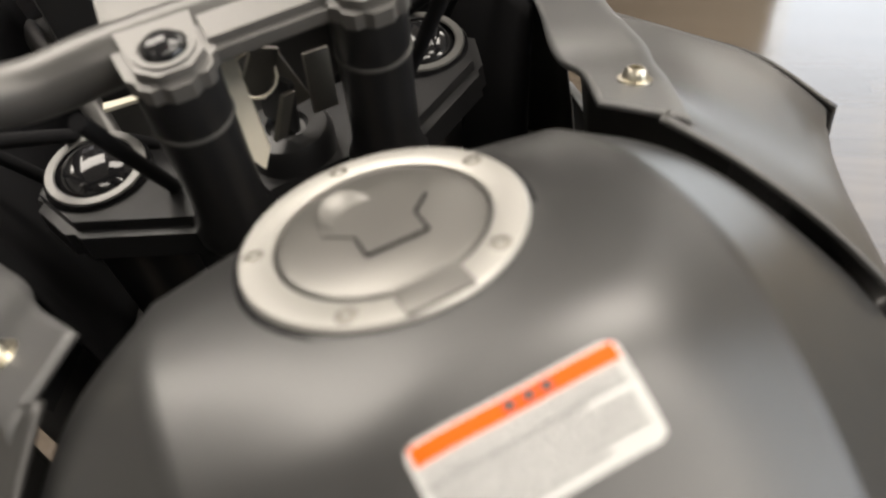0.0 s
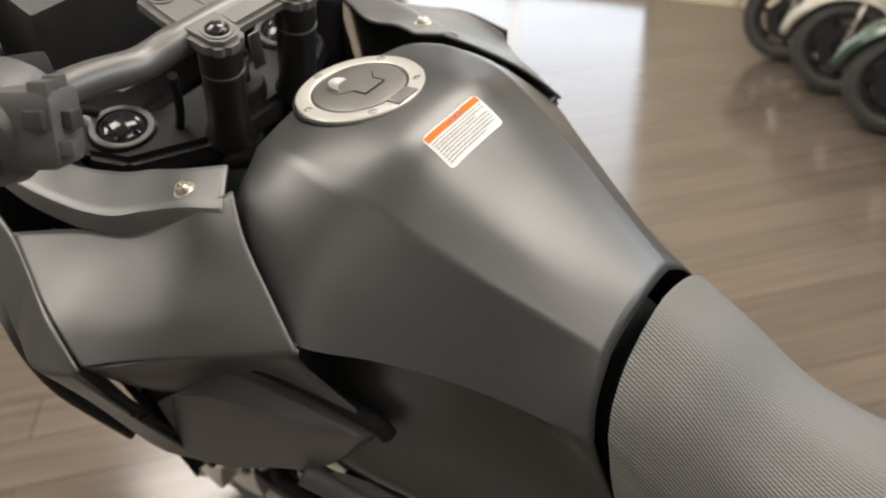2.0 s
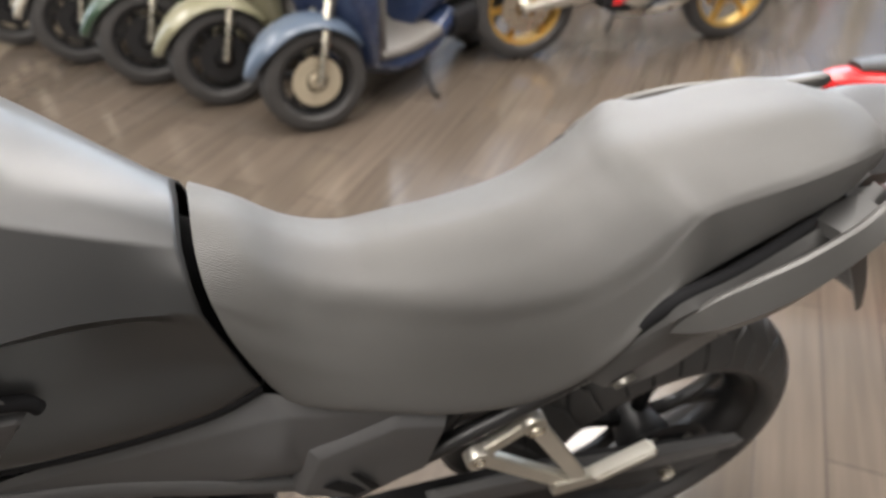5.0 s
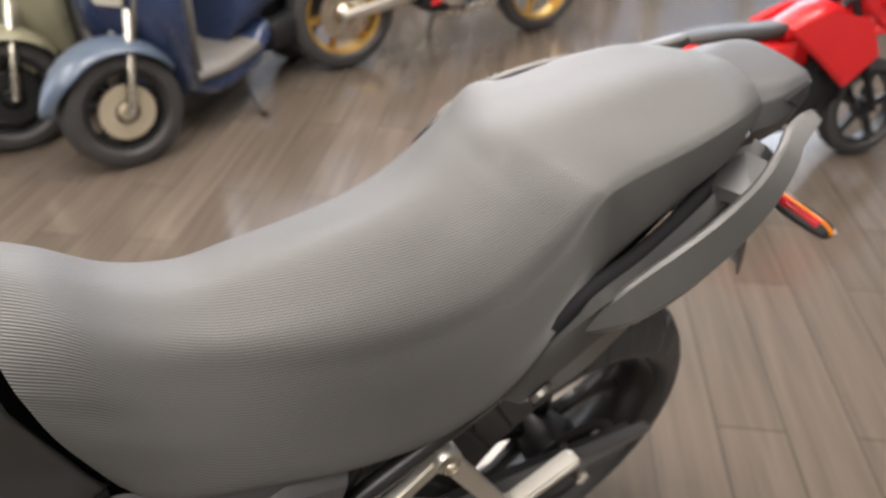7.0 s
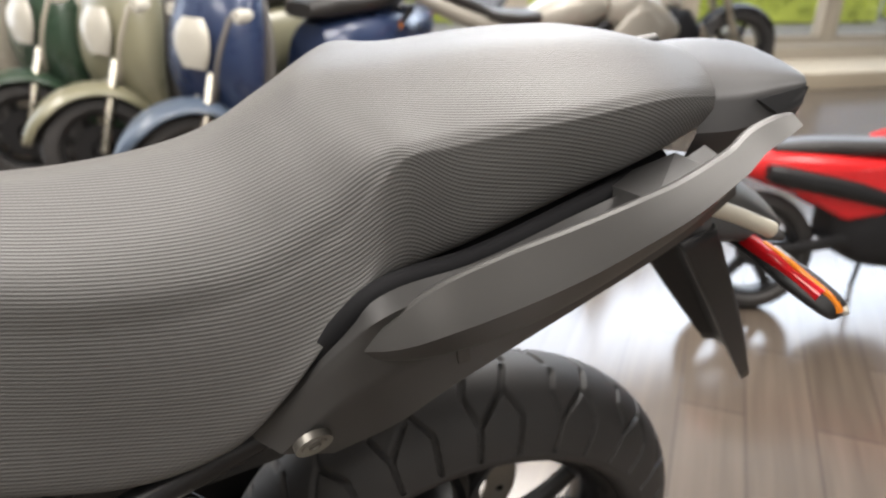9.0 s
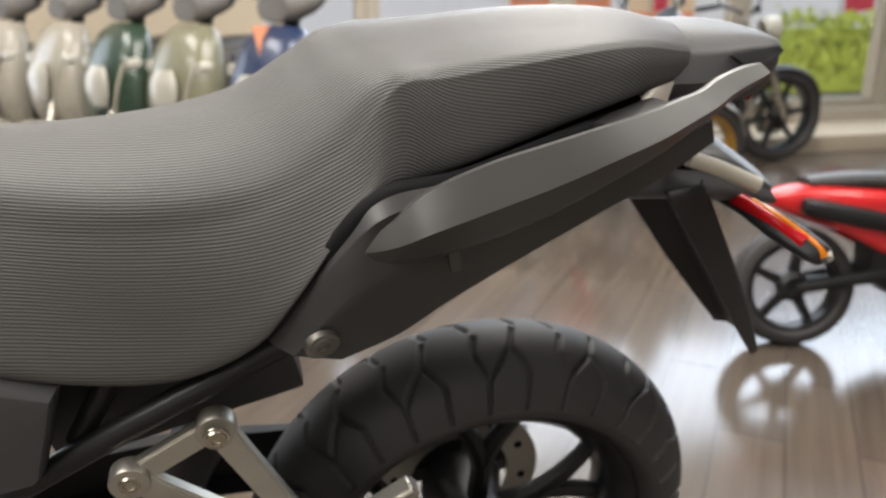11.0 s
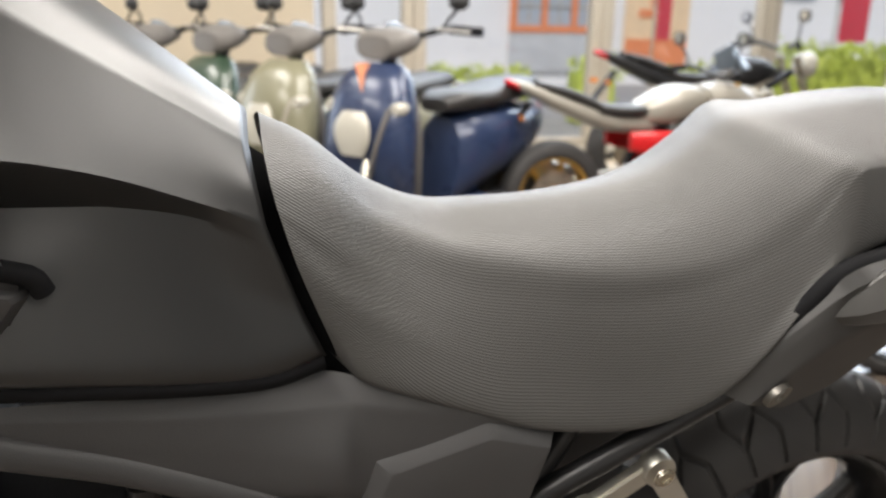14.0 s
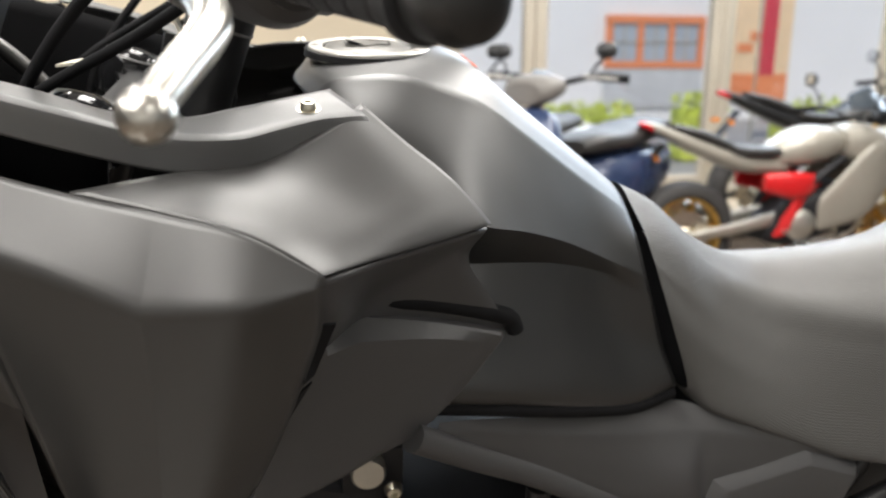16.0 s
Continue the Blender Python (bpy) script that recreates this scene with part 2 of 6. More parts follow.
def turned(profile, origin, axis, sides=48, start=0.0, sweep=2 * math.pi):
    """A profile of (radius, along) turned round an axis."""
    z = Vector(axis).normalized()
    x = z.orthogonal().normalized()
    if abs(z.x) > 0.9:
        x = Vector((0, 1, 0))
        x = (x - z * x.dot(z)).normalized()
    y = z.cross(x)
    o, bm = Vector(origin), bmesh.new()
    whole = sweep > 6.28
    rings = []
    for k in range(sides if whole else sides + 1):
        a = start + sweep * k / sides
        d = x * math.cos(a) + y * math.sin(a)
        rings.append([bm.verts.new(o + d * r + z * h) for r, h in profile])
    if whole:
        rings.append(rings[0])
    for a, b in zip(rings, rings[1:]):
        for j in range(len(profile) - 1):
            bm.faces.new((a[j], b[j], b[j + 1], a[j + 1]))
    bmesh.ops.remove_doubles(bm, verts=bm.verts, dist=1e-5)
    return bm


def slab(outline, thick, normal_shift=(0, 0, 0)):
    """A plate: an outline of points, made thick along a vector."""
    bm = bmesh.new()
    t = Vector(thick)
    a = [bm.verts.new(Vector(q)) for q in outline]
    b = [bm.verts.new(Vector(q) + t) for q in outline]
    bm.faces.new(a[::-1]), bm.faces.new(b)
    for i in range(len(a)):
        j = (i + 1) % len(a)
        bm.faces.new((a[i], a[j], b[j], b[i]))
    bmesh.ops.recalc_face_normals(bm, faces=bm.faces)
    return bm


def block(at, size, turn=(0, 0, 0), bevel=0.0, segments=2):
    bm = bmesh.new()
    bmesh.ops.create_cube(bm, size=1.0, matrix=pose(*at, *turn) @ Matrix.Diagonal((*size, 1)))
    if bevel:
        bmesh.ops.bevel(bm, geom=bm.edges[:], offset=bevel, segments=segments, affect="EDGES", profile=0.7)
    return bm


def joined(*pieces):
    out = bmesh.new()
    for b in pieces:
        keep = bpy.data.meshes.new("piece")
        b.to_mesh(keep)
        out.from_mesh(keep)
        bpy.data.meshes.remove(keep)
        b.free()
    return out


def part(name, bm, mat, parent, label="", angle=38, thick=0.0, bevel=0.0, at=None):
    """Links a bmesh as one mesh object under a thing or a part."""
    me = bpy.data.meshes.new(name)
    bm.to_mesh(me)
    bm.free()
    for f in me.polygons:
        f.use_smooth = True
    me.set_sharp_from_angle(angle=radians(angle))
    for m in mat if isinstance(mat, (list, tuple)) else (mat,):
        me.materials.append(m)
    ob = new(name, me)
    ob.parent = parent
    if at is not None:
        ob.matrix_basis = at
    if thick:
        s = ob.modifiers.new("thickness", "SOLIDIFY")
        s.thickness, s.offset, s.use_even_offset = thick, -1.0, False
    if bevel:
        v = ob.modifiers.new("edge", "BEVEL")
        v.width, v.segments, v.limit_method, v.angle_limit = bevel, 2, "ANGLE", radians(50)
        v.harden_normals = False
    if label:
        ob["label"] = label
    return ob


def bolt_bm(at, axis, radius, height, socket=0.45):
    """A domed button bolt with a socket and a flange."""
    r = radius
    return turned([(0, height * 0.35), (r * socket, height * 0.35), (r * socket, height), (r * 0.72, height), (r * 0.95, height * 0.6), (r, height * 0.2), (r * 1.02, 0), (0, 0)], at, axis, 20)


# ---------------------------------------------------------------- the motorcycle
LEAN = 9.95
bike = tagged(new("motorcycle"), "matte black adventure motorcycle leaning on its side stand", "motorcycle")
bike.matrix_basis = pose(0, 0, 0, 0, 0, 1.4) @ pose(0, 0, 0, 0, -LEAN, 0) @ pose(0, 0.009, 0.0205)

# fuel tank: guide curves from the middle line down the side
tank_rails = [
    [(0, 0.009, 1.058), (0, -0.013, 1.077), (0, -0.069, 1.085), (0, -0.114, 1.0845), (0, -0.147, 1.075), (0, -0.184, 1.046), (0, -0.245, 0.999), (0, -0.305, 0.953)],
    [(-0.04, 0.005, 1.058), (-0.045, -0.016, 1.076), (-0.048, -0.069, 1.084), (-0.048, -0.114, 1.082), (-0.047, -0.147, 1.0725), (-0.045, -0.184, 1.042), (-0.039, -0.245, 0.995), (-0.03, -0.304, 0.949)],
    [(-0.08, -0.004, 1.056), (-0.09, -0.023, 1.073), (-0.096, -0.067, 1.0785), (-0.099, -0.109, 1.069), (-0.096, -0.141, 1.055), (-0.088, -0.181, 1.028), (-0.07, -0.245, 0.981), (-0.052, -0.303, 0.941)],
    [(-0.115, -0.015, 1.048), (-0.131, -0.037, 1.053), (-0.146, -0.069, 1.043), (-0.147, -0.111, 1.027), (-0.13, -0.154, 1.009), (-0.113, -0.199, 0.982), (-0.093, -0.257, 0.944), (-0.08, -0.306, 0.918)],
    [(-0.146, -0.021, 1.015), (-0.162, -0.039, 1.016), (-0.177, -0.079, 1.004), (-0.183, -0.121, 0.985), (-0.156, -0.169, 0.966), (-0.132, -0.213, 0.945), (-0.11, -0.264, 0.916), (-0.096, -0.311, 0.89)],
    [(-0.11, -0.021, 0.945), (-0.118, -0.039, 0.938), (-0.122, -0.079, 0.93), (-0.124, -0.124, 0.926), (-0.119, -0.169, 0.922), (-0.112, -0.213, 0.916), (-0.101, -0.267, 0.898), (-0.1, -0.319, 0.866)],
    [(-0.13, -0.021, 0.9), (-0.135, -0.039, 0.895), (-0.148, -0.079, 0.888), (-0.153, -0.124, 0.884), (-0.144, -0.169, 0.878), (-0.129, -0.221, 0.866), (-0.1102, -0.279, 0.843), (-0.1028, -0.337, 0.816)],
    [(-0.14, -0.021, 0.83), (-0.162, -0.039, 0.828), (-0.175, -0.079, 0.826), (-0.178, -0.119, 0.824), (-0.172, -0.164, 0.815), (-0.154, -0.231, 0.793), (-0.1278, -0.304, 0.771), (-0.1082, -0.355, 0.773)],
    [(-0.1, -0.021, 0.81), (-0.11, -0.039, 0.808), (-0.13, -0.079, 0.806), (-0.13, -0.119, 0.804), (-0.125, -0.164, 0.795), (-0.107, -0.231, 0.773), (-0.085, -0.304, 0.753), (-0.07, -0.355, 0.757)],
]
tank_bm = loft(tank_rails, 56, 73, sharp=(2, 4, 5), mirror=True, by_key=True)
from mathutils.bvhtree import BVHTree
tank_tree = BVHTree.FromBMesh(tank_bm)
part("fuel_tank", tank_bm, matte_black, bike, "matte black fuel tank with sculpted knee recesses", thick=0.003)


# ---- seat, built from guide curves that run from its nose to its tail
seat_rails = [
    [(0, -0.315, 0.95), (0, -0.356, 0.929), (0, -0.409, 0.887), (0, -0.469, 0.861), (0, -0.529, 0.857), (0, -0.609, 0.862), (0, -0.679, 0.873), (0, -0.729, 0.888), (0, -0.774, 0.915), (0, -0.811, 0.938), (0, -0.889, 0.947), (0, -0.994, 0.956), (0, -1.089, 0.958), (0, -1.164, 0.945)],
    [(-0.045, -0.314, 0.937), (-0.0411, -0.3586, 0.9165), (-0.0384, -0.4113, 0.876), (-0.0409, -0.4713, 0.8509), (-0.0496, -0.5317, 0.8441), (-0.0595, -0.6123, 0.8436), (-0.0651, -0.6854, 0.8528), (-0.0649, -0.7382, 0.872), (-0.061, -0.784, 0.905), (-0.061, -0.827, 0.931), (-0.058, -0.894, 0.939), (-0.055, -0.994, 0.948), (-0.05, -1.087, 0.952), (-0.038, -1.161, 0.941)],
    [(-0.074, -0.316, 0.921), (-0.0672, -0.3603, 0.8992), (-0.062, -0.413, 0.863), (-0.066, -0.4733, 0.839), (-0.08, -0.5358, 0.829), (-0.096, -0.6194, 0.822), (-0.105, -0.6964, 0.829), (-0.109, -0.751, 0.8494), (-0.108, -0.801, 0.887), (-0.11, -0.845, 0.9235), (-0.099, -0.899, 0.929), (-0.097, -0.994, 0.941), (-0.084, -1.081, 0.946), (-0.058, -1.155, 0.935)],
    [(-0.0891, -0.3194, 0.9042), (-0.089, -0.366, 0.8697), (-0.0826, -0.4172, 0.8378), (-0.0858, -0.4778, 0.813), (-0.0974, -0.5398, 0.8006), (-0.111, -0.6259, 0.793), (-0.1195, -0.7018, 0.8041), (-0.1278, -0.7561, 0.8266), (-0.1269, -0.8076, 0.8657), (-0.1207, -0.8499, 0.9178), (-0.1097, -0.9015, 0.9233), (-0.1068, -0.994, 0.9361), (-0.0938, -1.0777, 0.9419), (-0.0664, -1.1525, 0.93)],
    [(-0.0942, -0.3218, 0.8951), (-0.1004, -0.3686, 0.8479), (-0.1012, -0.4226, 0.8115), (-0.1037, -0.4854, 0.7858), (-0.1131, -0.5504, 0.7708), (-0.1245, -0.6308, 0.7626), (-0.1325, -0.705, 0.7779), (-0.1385, -0.7616, 0.811), (-0.1325, -0.8093, 0.8586), (-0.1242, -0.8513, 0.9134), (-0.1131, -0.9022, 0.9191), (-0.1097, -0.994, 0.9326), (-0.0967, -1.0768, 0.9393), (-0.0686, -1.1516, 0.9277)],
    [(-0.11, -0.335, 0.852), (-0.1172, -0.38, 0.809), (-0.1218, -0.434, 0.7762), (-0.1235, -0.496, 0.7494), (-0.1305, -0.561, 0.731), (-0.1395, -0.644, 0.7219), (-0.1469, -0.712, 0.7429), (-0.1535, -0.766, 0.7836), (-0.148, -0.812, 0.834), (-0.136, -0.854, 0.882), (-0.124, -0.904, 0.89), (-0.117, -0.994, 0.908), (-0.104, -1.075, 0.922), (-0.073, -1.149, 0.918)],
    [(-0.116, -0.363, 0.777), (-0.13, -0.386, 0.758), (-0.139, -0.432, 0.739), (-0.14, -0.494, 0.711), (-0.145, -0.554, 0.689), (-0.152, -0.649, 0.679), (-0.159, -0.721, 0.706), (-0.165, -0.764, 0.757), (-0.159, -0.808, 0.817), (-0.146, -0.851, 0.842), (-0.132, -0.909, 0.853), (-0.12, -0.992, 0.877), (-0.107, -1.067, 0.897), (-0.072, -1.144, 0.905)],
    [(-0.096, -0.359, 0.768), (-0.11, -0.382, 0.749), (-0.119, -0.428, 0.73), (-0.12, -0.49, 0.702), (-0.125, -0.55, 0.68), (-0.132, -0.645, 0.67), (-0.139, -0.717, 0.697), (-0.145, -0.76, 0.748), (-0.139, -0.804, 0.808), (-0.126, -0.847, 0.833), (-0.112, -0.905, 0.844), (-0.1, -0.988, 0.868), (-0.087, -1.063, 0.888), (-0.052, -1.14, 0.896)],
]
part("seat", loft(seat_rails, 157, 85, mirror=True, by_key=True, ribbed=True), seat_vinyl, bike, "black vinyl seat with fine raised ridges and a stepped pillion pad")


def both(name, make, mat, label="", **kw):
    """A part on the left and its twin on the right."""
    a = part(name, make(), mat, bike, label, **kw)
    b = part(name, flipped(make()), mat, bike, label, **kw)
    return a, b


# black filler body added behind the gaps between tank, seat and engine
inner_rails = [
    [(0, -0.20, 1.00), (0, -0.30, 0.925), (0, -0.36, 0.89), (0, -0.50, 0.83)],
    [(-0.035, -0.20, 0.98), (-0.045, -0.30, 0.90), (-0.055, -0.36, 0.86), (-0.07, -0.50, 0.80)],
    [(-0.08, -0.20, 0.92), (-0.070, -0.30, 0.84), (-0.085, -0.36, 0.80), (-0.10, -0.50, 0.74)],
    [(-0.11, -0.20, 0.80), (-0.092, -0.30, 0.775), (-0.090, -0.36, 0.752), (-0.105, -0.50, 0.70)],
    [(-0.10, -0.20, 0.70), (-0.10, -0.30, 0.69), (-0.10, -0.36, 0.68), (-0.10, -0.50, 0.64)],
]
part("inner_cover", loft(inner_rails, 24, 24, mirror=True, by_key=True), rubber_gap_black, bike, "black filler body behind the gap between tank and seat")

# ---- fairing beside the tank: flange with its bolt, step, shroud and outer facet
flange_rails = [
    [(-0.118, -0.017, 1.070), (-0.134, 0.020, 1.066), (-0.141, 0.052, 1.061), (-0.155, 0.086, 1.058), (-0.172, 0.125, 1.066), (-0.182, 0.175, 1.085), (-0.175, 0.24, 1.10)],
    [(-0.148, -0.040, 1.058), (-0.163, -0.008, 1.060), (-0.177, 0.022, 1.057), (-0.192, 0.050, 1.055), (-0.203, 0.095, 1.060), (-0.212, 0.150, 1.078), (-0.205, 0.23, 1.10)],
    [(-0.150, -0.044, 1.052), (-0.164, -0.014, 1.046), (-0.177, 0.014, 1.036), (-0.190, 0.045, 1.030), (-0.203, 0.092, 1.038), (-0.212, 0.148, 1.056), (-0.206, 0.23, 1.08)],
]
both("shroud_flange", lambda: loft(flange_rails, 44, 22, sharp=(1,), by_key=True), flange_grey, thick=0.003)
shroud_rails = [
    [(-0.136, -0.039, 1.066), (-0.157, -0.066, 1.045), (-0.175, -0.101, 1.019), (-0.188, -0.128, 0.99)],
    [(-0.16, -0.019, 1.058), (-0.18, -0.044, 1.038), (-0.199, -0.079, 1.013), (-0.211, -0.093, 0.99)],
    [(-0.19, 0.035, 1.038), (-0.21, 0, 1.027), (-0.227, -0.039, 1.009), (-0.237, -0.053, 0.991)],
    [(-0.206, 0.085, 1.038), (-0.234, 0.05, 1.029), (-0.254, 0.008, 1.012), (-0.262, -0.019, 0.994)],
    [(-0.236, 0.142, 1.037), (-0.253, 0.092, 1.03), (-0.27, 0.041, 1.02), (-0.281, 0.001, 0.998)],
]
for rail in shroud_rails:
    edge = Vector(rail[-1])
    rail += [edge + Vector((0.002, 0.002, -0.004)), edge + Vector((0.010, 0.008, -0.010))]
both("side_shroud", lambda: loft(shroud_rails, 36, 36, by_key=True), shroud_black, "satin black side shroud below the handlebar", thick=0.003)
facet_rails = [
    [(-0.225, 0.200, 1.050), (-0.237, 0.142, 1.036), (-0.254, 0.092, 1.029), (-0.273, 0.040, 1.020), (-0.287, -0.004, 0.997)],
    [(-0.252, 0.205, 1.015), (-0.270, 0.148, 0.998), (-0.286, 0.101, 0.980), (-0.300, 0.045, 0.986), (-0.289, -0.002, 0.992)],
    [(-0.243, 0.195, 0.93), (-0.258, 0.150, 0.92), (-0.272, 0.103, 0.915), (-0.280, 0.055, 0.92), (-0.280, 0.000, 0.955)],
    [(-0.228, 0.180, 0.80), (-0.238, 0.150, 0.79), (-0.245, 0.115, 0.785), (-0.247, 0.085, 0.79), (-0.248, 0.035, 0.84)],
    [(-0.205, 0.172, 0.705), (-0.210, 0.158, 0.70), (-0.212, 0.140, 0.70), (-0.212, 0.120, 0.70), (-0.212, 0.085, 0.72)],
]
for rail in facet_rails:
    front, corner, rear = (Vector(q) for q in rail[1:4])
    rail[2:3] = [corner.lerp(front, 0.12), corner, corner.lerp(rear, 0.12)]
both("fairing_panel", lambda: loft(facet_rails, 49, 40, sharp=(1,), by_key=True), shroud_black, "satin black lower fairing panel with folded facets", thick=0.003)
edge_rails = [
    [(-0.200, 0.30, 1.02), (-0.245, 0.245, 0.96), (-0.262, 0.205, 0.87), (-0.235, 0.195, 0.74)],
    [(-0.212, 0.31, 1.00), (-0.262, 0.242, 0.94), (-0.278, 0.196, 0.855), (-0.245, 0.185, 0.73)],
    [(-0.19, 0.33, 0.98), (-0.23, 0.262, 0.92), (-0.248, 0.215, 0.84), (-0.22, 0.205, 0.72)],
]
both("fairing_edge", lambda: loft(edge_rails, 24, 12, sharp=(1,), by_key=True), shroud_black, thick=0.003)
front_rails = [
    [(-0.18, 0.24, 1.10), (-0.22, 0.20, 1.05), (-0.235, 0.20, 0.95), (-0.21, 0.18, 0.78)],
    [(-0.14, 0.34, 1.10), (-0.17, 0.32, 1.02), (-0.18, 0.30, 0.94), (-0.15, 0.26, 0.82)],
    [(-0.06, 0.46, 1.08), (-0.08, 0.44, 1.00), (-0.09, 0.40, 0.92), (-0.08, 0.34, 0.84)],
    [(0, 0.50, 1.06), (0, 0.48, 0.98), (0, 0.43, 0.91), (0, 0.36, 0.85)],
]
part("nose_fairing", loft(front_rails, 20, 24, mirror=True, by_key=True), shroud_black, bike, thick=0.003)

# panel under the shroud, with a slot, and the knee pad that stands proud of it
under_rails = [
    [(-0.184, -0.126, 0.984), (-0.232, -0.053, 0.987), (-0.278, 0.004, 0.992), (-0.262, 0.045, 0.988)],
    [(-0.178, -0.115, 0.955), (-0.200, -0.040, 0.942), (-0.258, -0.004, 0.955), (-0.250, 0.040, 0.955)],
    [(-0.164, -0.150, 0.890), (-0.188, -0.040, 0.900), (-0.232, 0.012, 0.905), (-0.238, 0.045, 0.905)],
    [(-0.160, -0.125, 0.835), (-0.182, -0.030, 0.825), (-0.214, 0.042, 0.820), (-0.225, 0.080, 0.820)],
    [(-0.165, -0.095, 0.800), (-0.185, -0.015, 0.765), (-0.208, 0.072, 0.745), (-0.203, 0.100, 0.745)],
]
both("inner_panel", lambda: loft(under_rails, 24, 32, by_key=True), panel_plastic, thick=0.003)


def pad_bm():
    ring = spline([(-0.243, 0.008, 0.910), (-0.198, -0.028, 0.923), (-0.184, -0.092, 0.906), (-0.171, -0.154, 0.884), (-0.176, -0.117, 0.835), (-0.188, -0.078, 0.803), (-0.206, 0.012, 0.774), (-0.227, 0.060, 0.788), (-0.236, 0.034, 0.850), (-0.243, 0.008, 0.910)], 73, sharp=(0, 1, 3, 5, 7, 9))[:-1]
    mid = sum(ring, Vector()) / len(ring)
    out = Vector((-0.93, 0.34, 0.10)).normalized()
    face = Vector(np.linalg.svd(np.array([tuple(q - mid) for q in ring]))[2][2])
    bm = bmesh.new()
    rings = []
    for shrink, rise in ((1.0, -0.012), (1.0, 0.003), (0.985, 0.0055), (0.895, 0.0115), (0.875, 0.0118), (0.5, 0.0135), (0.1, 0.0140)):
        flat = max(0.0, min(1.0, (0.985 - shrink) / 0.09))
        rings.append([bm.verts.new(mid + (q - mid - face * (face.dot(q - mid) * flat)) * shrink + out * rise) for q in ring])
    for a, b in zip(rings, rings[1:]):
        for k in range(len(ring)):
            j = (k + 1) % len(ring)
            bm.faces.new((a[k], a[j], b[j], b[k]))
    bm.faces.new(rings[-1])
    bmesh.ops.recalc_face_normals(bm, faces=bm.faces)
    return bm


both("knee_pad", pad_bm, panel_plastic, "grained black plastic knee pad", angle=22)


# black tube standing in for the shaded recess above the knee pad
def pad_shade_bm():
    return tube([(-0.190, -0.022, 0.934), (-0.175, -0.092, 0.917), (-0.163, -0.156, 0.894), (-0.161, -0.164, 0.880)], 0.0075, 12, 30)


both("pad_shade_strip", pad_shade_bm, rubber_gap_black)


# black slabs laid on the panel to paint the dark inside its slots
def slot_bm():
    return joined(slab([(-0.2775, 0.004, 0.962), (-0.2700, -0.010, 0.958), (-0.2590, 0.004, 0.915), (-0.2660, 0.012, 0.912)], (-0.003, 0, 0)), slab([(-0.264, 0.013, 0.906), (-0.2575, 0.006, 0.908), (-0.238, 0.040, 0.836), (-0.243, 0.046, 0.836)], (-0.003, 0, 0)))


both("air_slot", slot_bm, rubber_gap_black)

# ---- covers under tank and seat
side_rails = [
    [(-0.182, -0.098, 0.808), (-0.17, -0.135, 0.799), (-0.146, -0.22, 0.776), (-0.124, -0.305, 0.757), (-0.108, -0.35, 0.756), (-0.118, -0.385, 0.752), (-0.131, -0.435, 0.744), (-0.135, -0.5, 0.726), (-0.134, -0.568, 0.692)],
    [(-0.186, -0.096, 0.801), (-0.175, -0.135, 0.789), (-0.155, -0.22, 0.762), (-0.137, -0.305, 0.74), (-0.132, -0.364, 0.736), (-0.134, -0.385, 0.733), (-0.139, -0.435, 0.722), (-0.139, -0.5, 0.705), (-0.137, -0.567, 0.678)],
    [(-0.188, -0.093, 0.795), (-0.178, -0.13, 0.775), (-0.162, -0.21, 0.738), (-0.15, -0.3, 0.705), (-0.153, -0.359, 0.695), (-0.146, -0.385, 0.686), (-0.146, -0.44, 0.672), (-0.143, -0.5, 0.66), (-0.14, -0.556, 0.65)],
    [(-0.186, -0.09, 0.785), (-0.176, -0.125, 0.76), (-0.163, -0.2, 0.718), (-0.154, -0.29, 0.672), (-0.154, -0.36, 0.655), (-0.148, -0.39, 0.64), (-0.146, -0.44, 0.618), (-0.144, -0.49, 0.6), (-0.14, -0.535, 0.6)],
    [(-0.15, -0.09, 0.775), (-0.145, -0.125, 0.75), (-0.14, -0.2, 0.708), (-0.13, -0.29, 0.66), (-0.13, -0.34, 0.642), (-0.13, -0.39, 0.625), (-0.13, -0.44, 0.6), (-0.13, -0.49, 0.58), (-0.12, -0.535, 0.58)],
]
# black tube that darkens the gap below the tank, where only shade lies
both("tank_gap_shade", lambda: tube([(-0.167, -0.095, 0.815), (-0.163, -0.164, 0.804), (-0.146, -0.231, 0.784), (-0.121, -0.304, 0.763), (-0.104, -0.352, 0.764)], 0.0085, 12, 30), rubber_gap_black)
both("side_cover", lambda: loft(side_rails, 48, 40, sharp=(1,), by_key=True), panel_plastic, "grained black plastic side cover under the seat")


def raised_cover_bm():
    ring = spline([(-0.145, -0.393, 0.681), (-0.138, -0.497, 0.701), (-0.138, -0.565, 0.677), (-0.142, -0.54, 0.587), (-0.150, -0.435, 0.572), (-0.152, -0.365, 0.612), (-0.145, -0.393, 0.681)], 61, sharp=(0, 1, 2, 3, 4, 5, 6))[:-1]
    mid = sum(ring, Vector()) / len(ring) + Vector((0.003, -0.035, -0.035))
    bm, rings = bmesh.new(), []
    for shrink, rise in ((1.02, 0.004), (1.0, -0.001), (0.985, -0.003), (0.90, -0.0120), (0.885, -0.0126), (0.4, -0.0130)):
        rings.append([bm.verts.new(mid + (q - mid) * shrink + Vector((rise, 0, 0))) for q in ring])
    for a, b in zip(rings, rings[1:]):
        for k in range(len(ring)):
            j = (k + 1) % len(ring)
            bm.faces.new((a[k], b[k], b[j], a[j]))
    bm.faces.new(rings[-1])
    bmesh.ops.recalc_face_normals(bm, faces=bm.faces)
    return bm


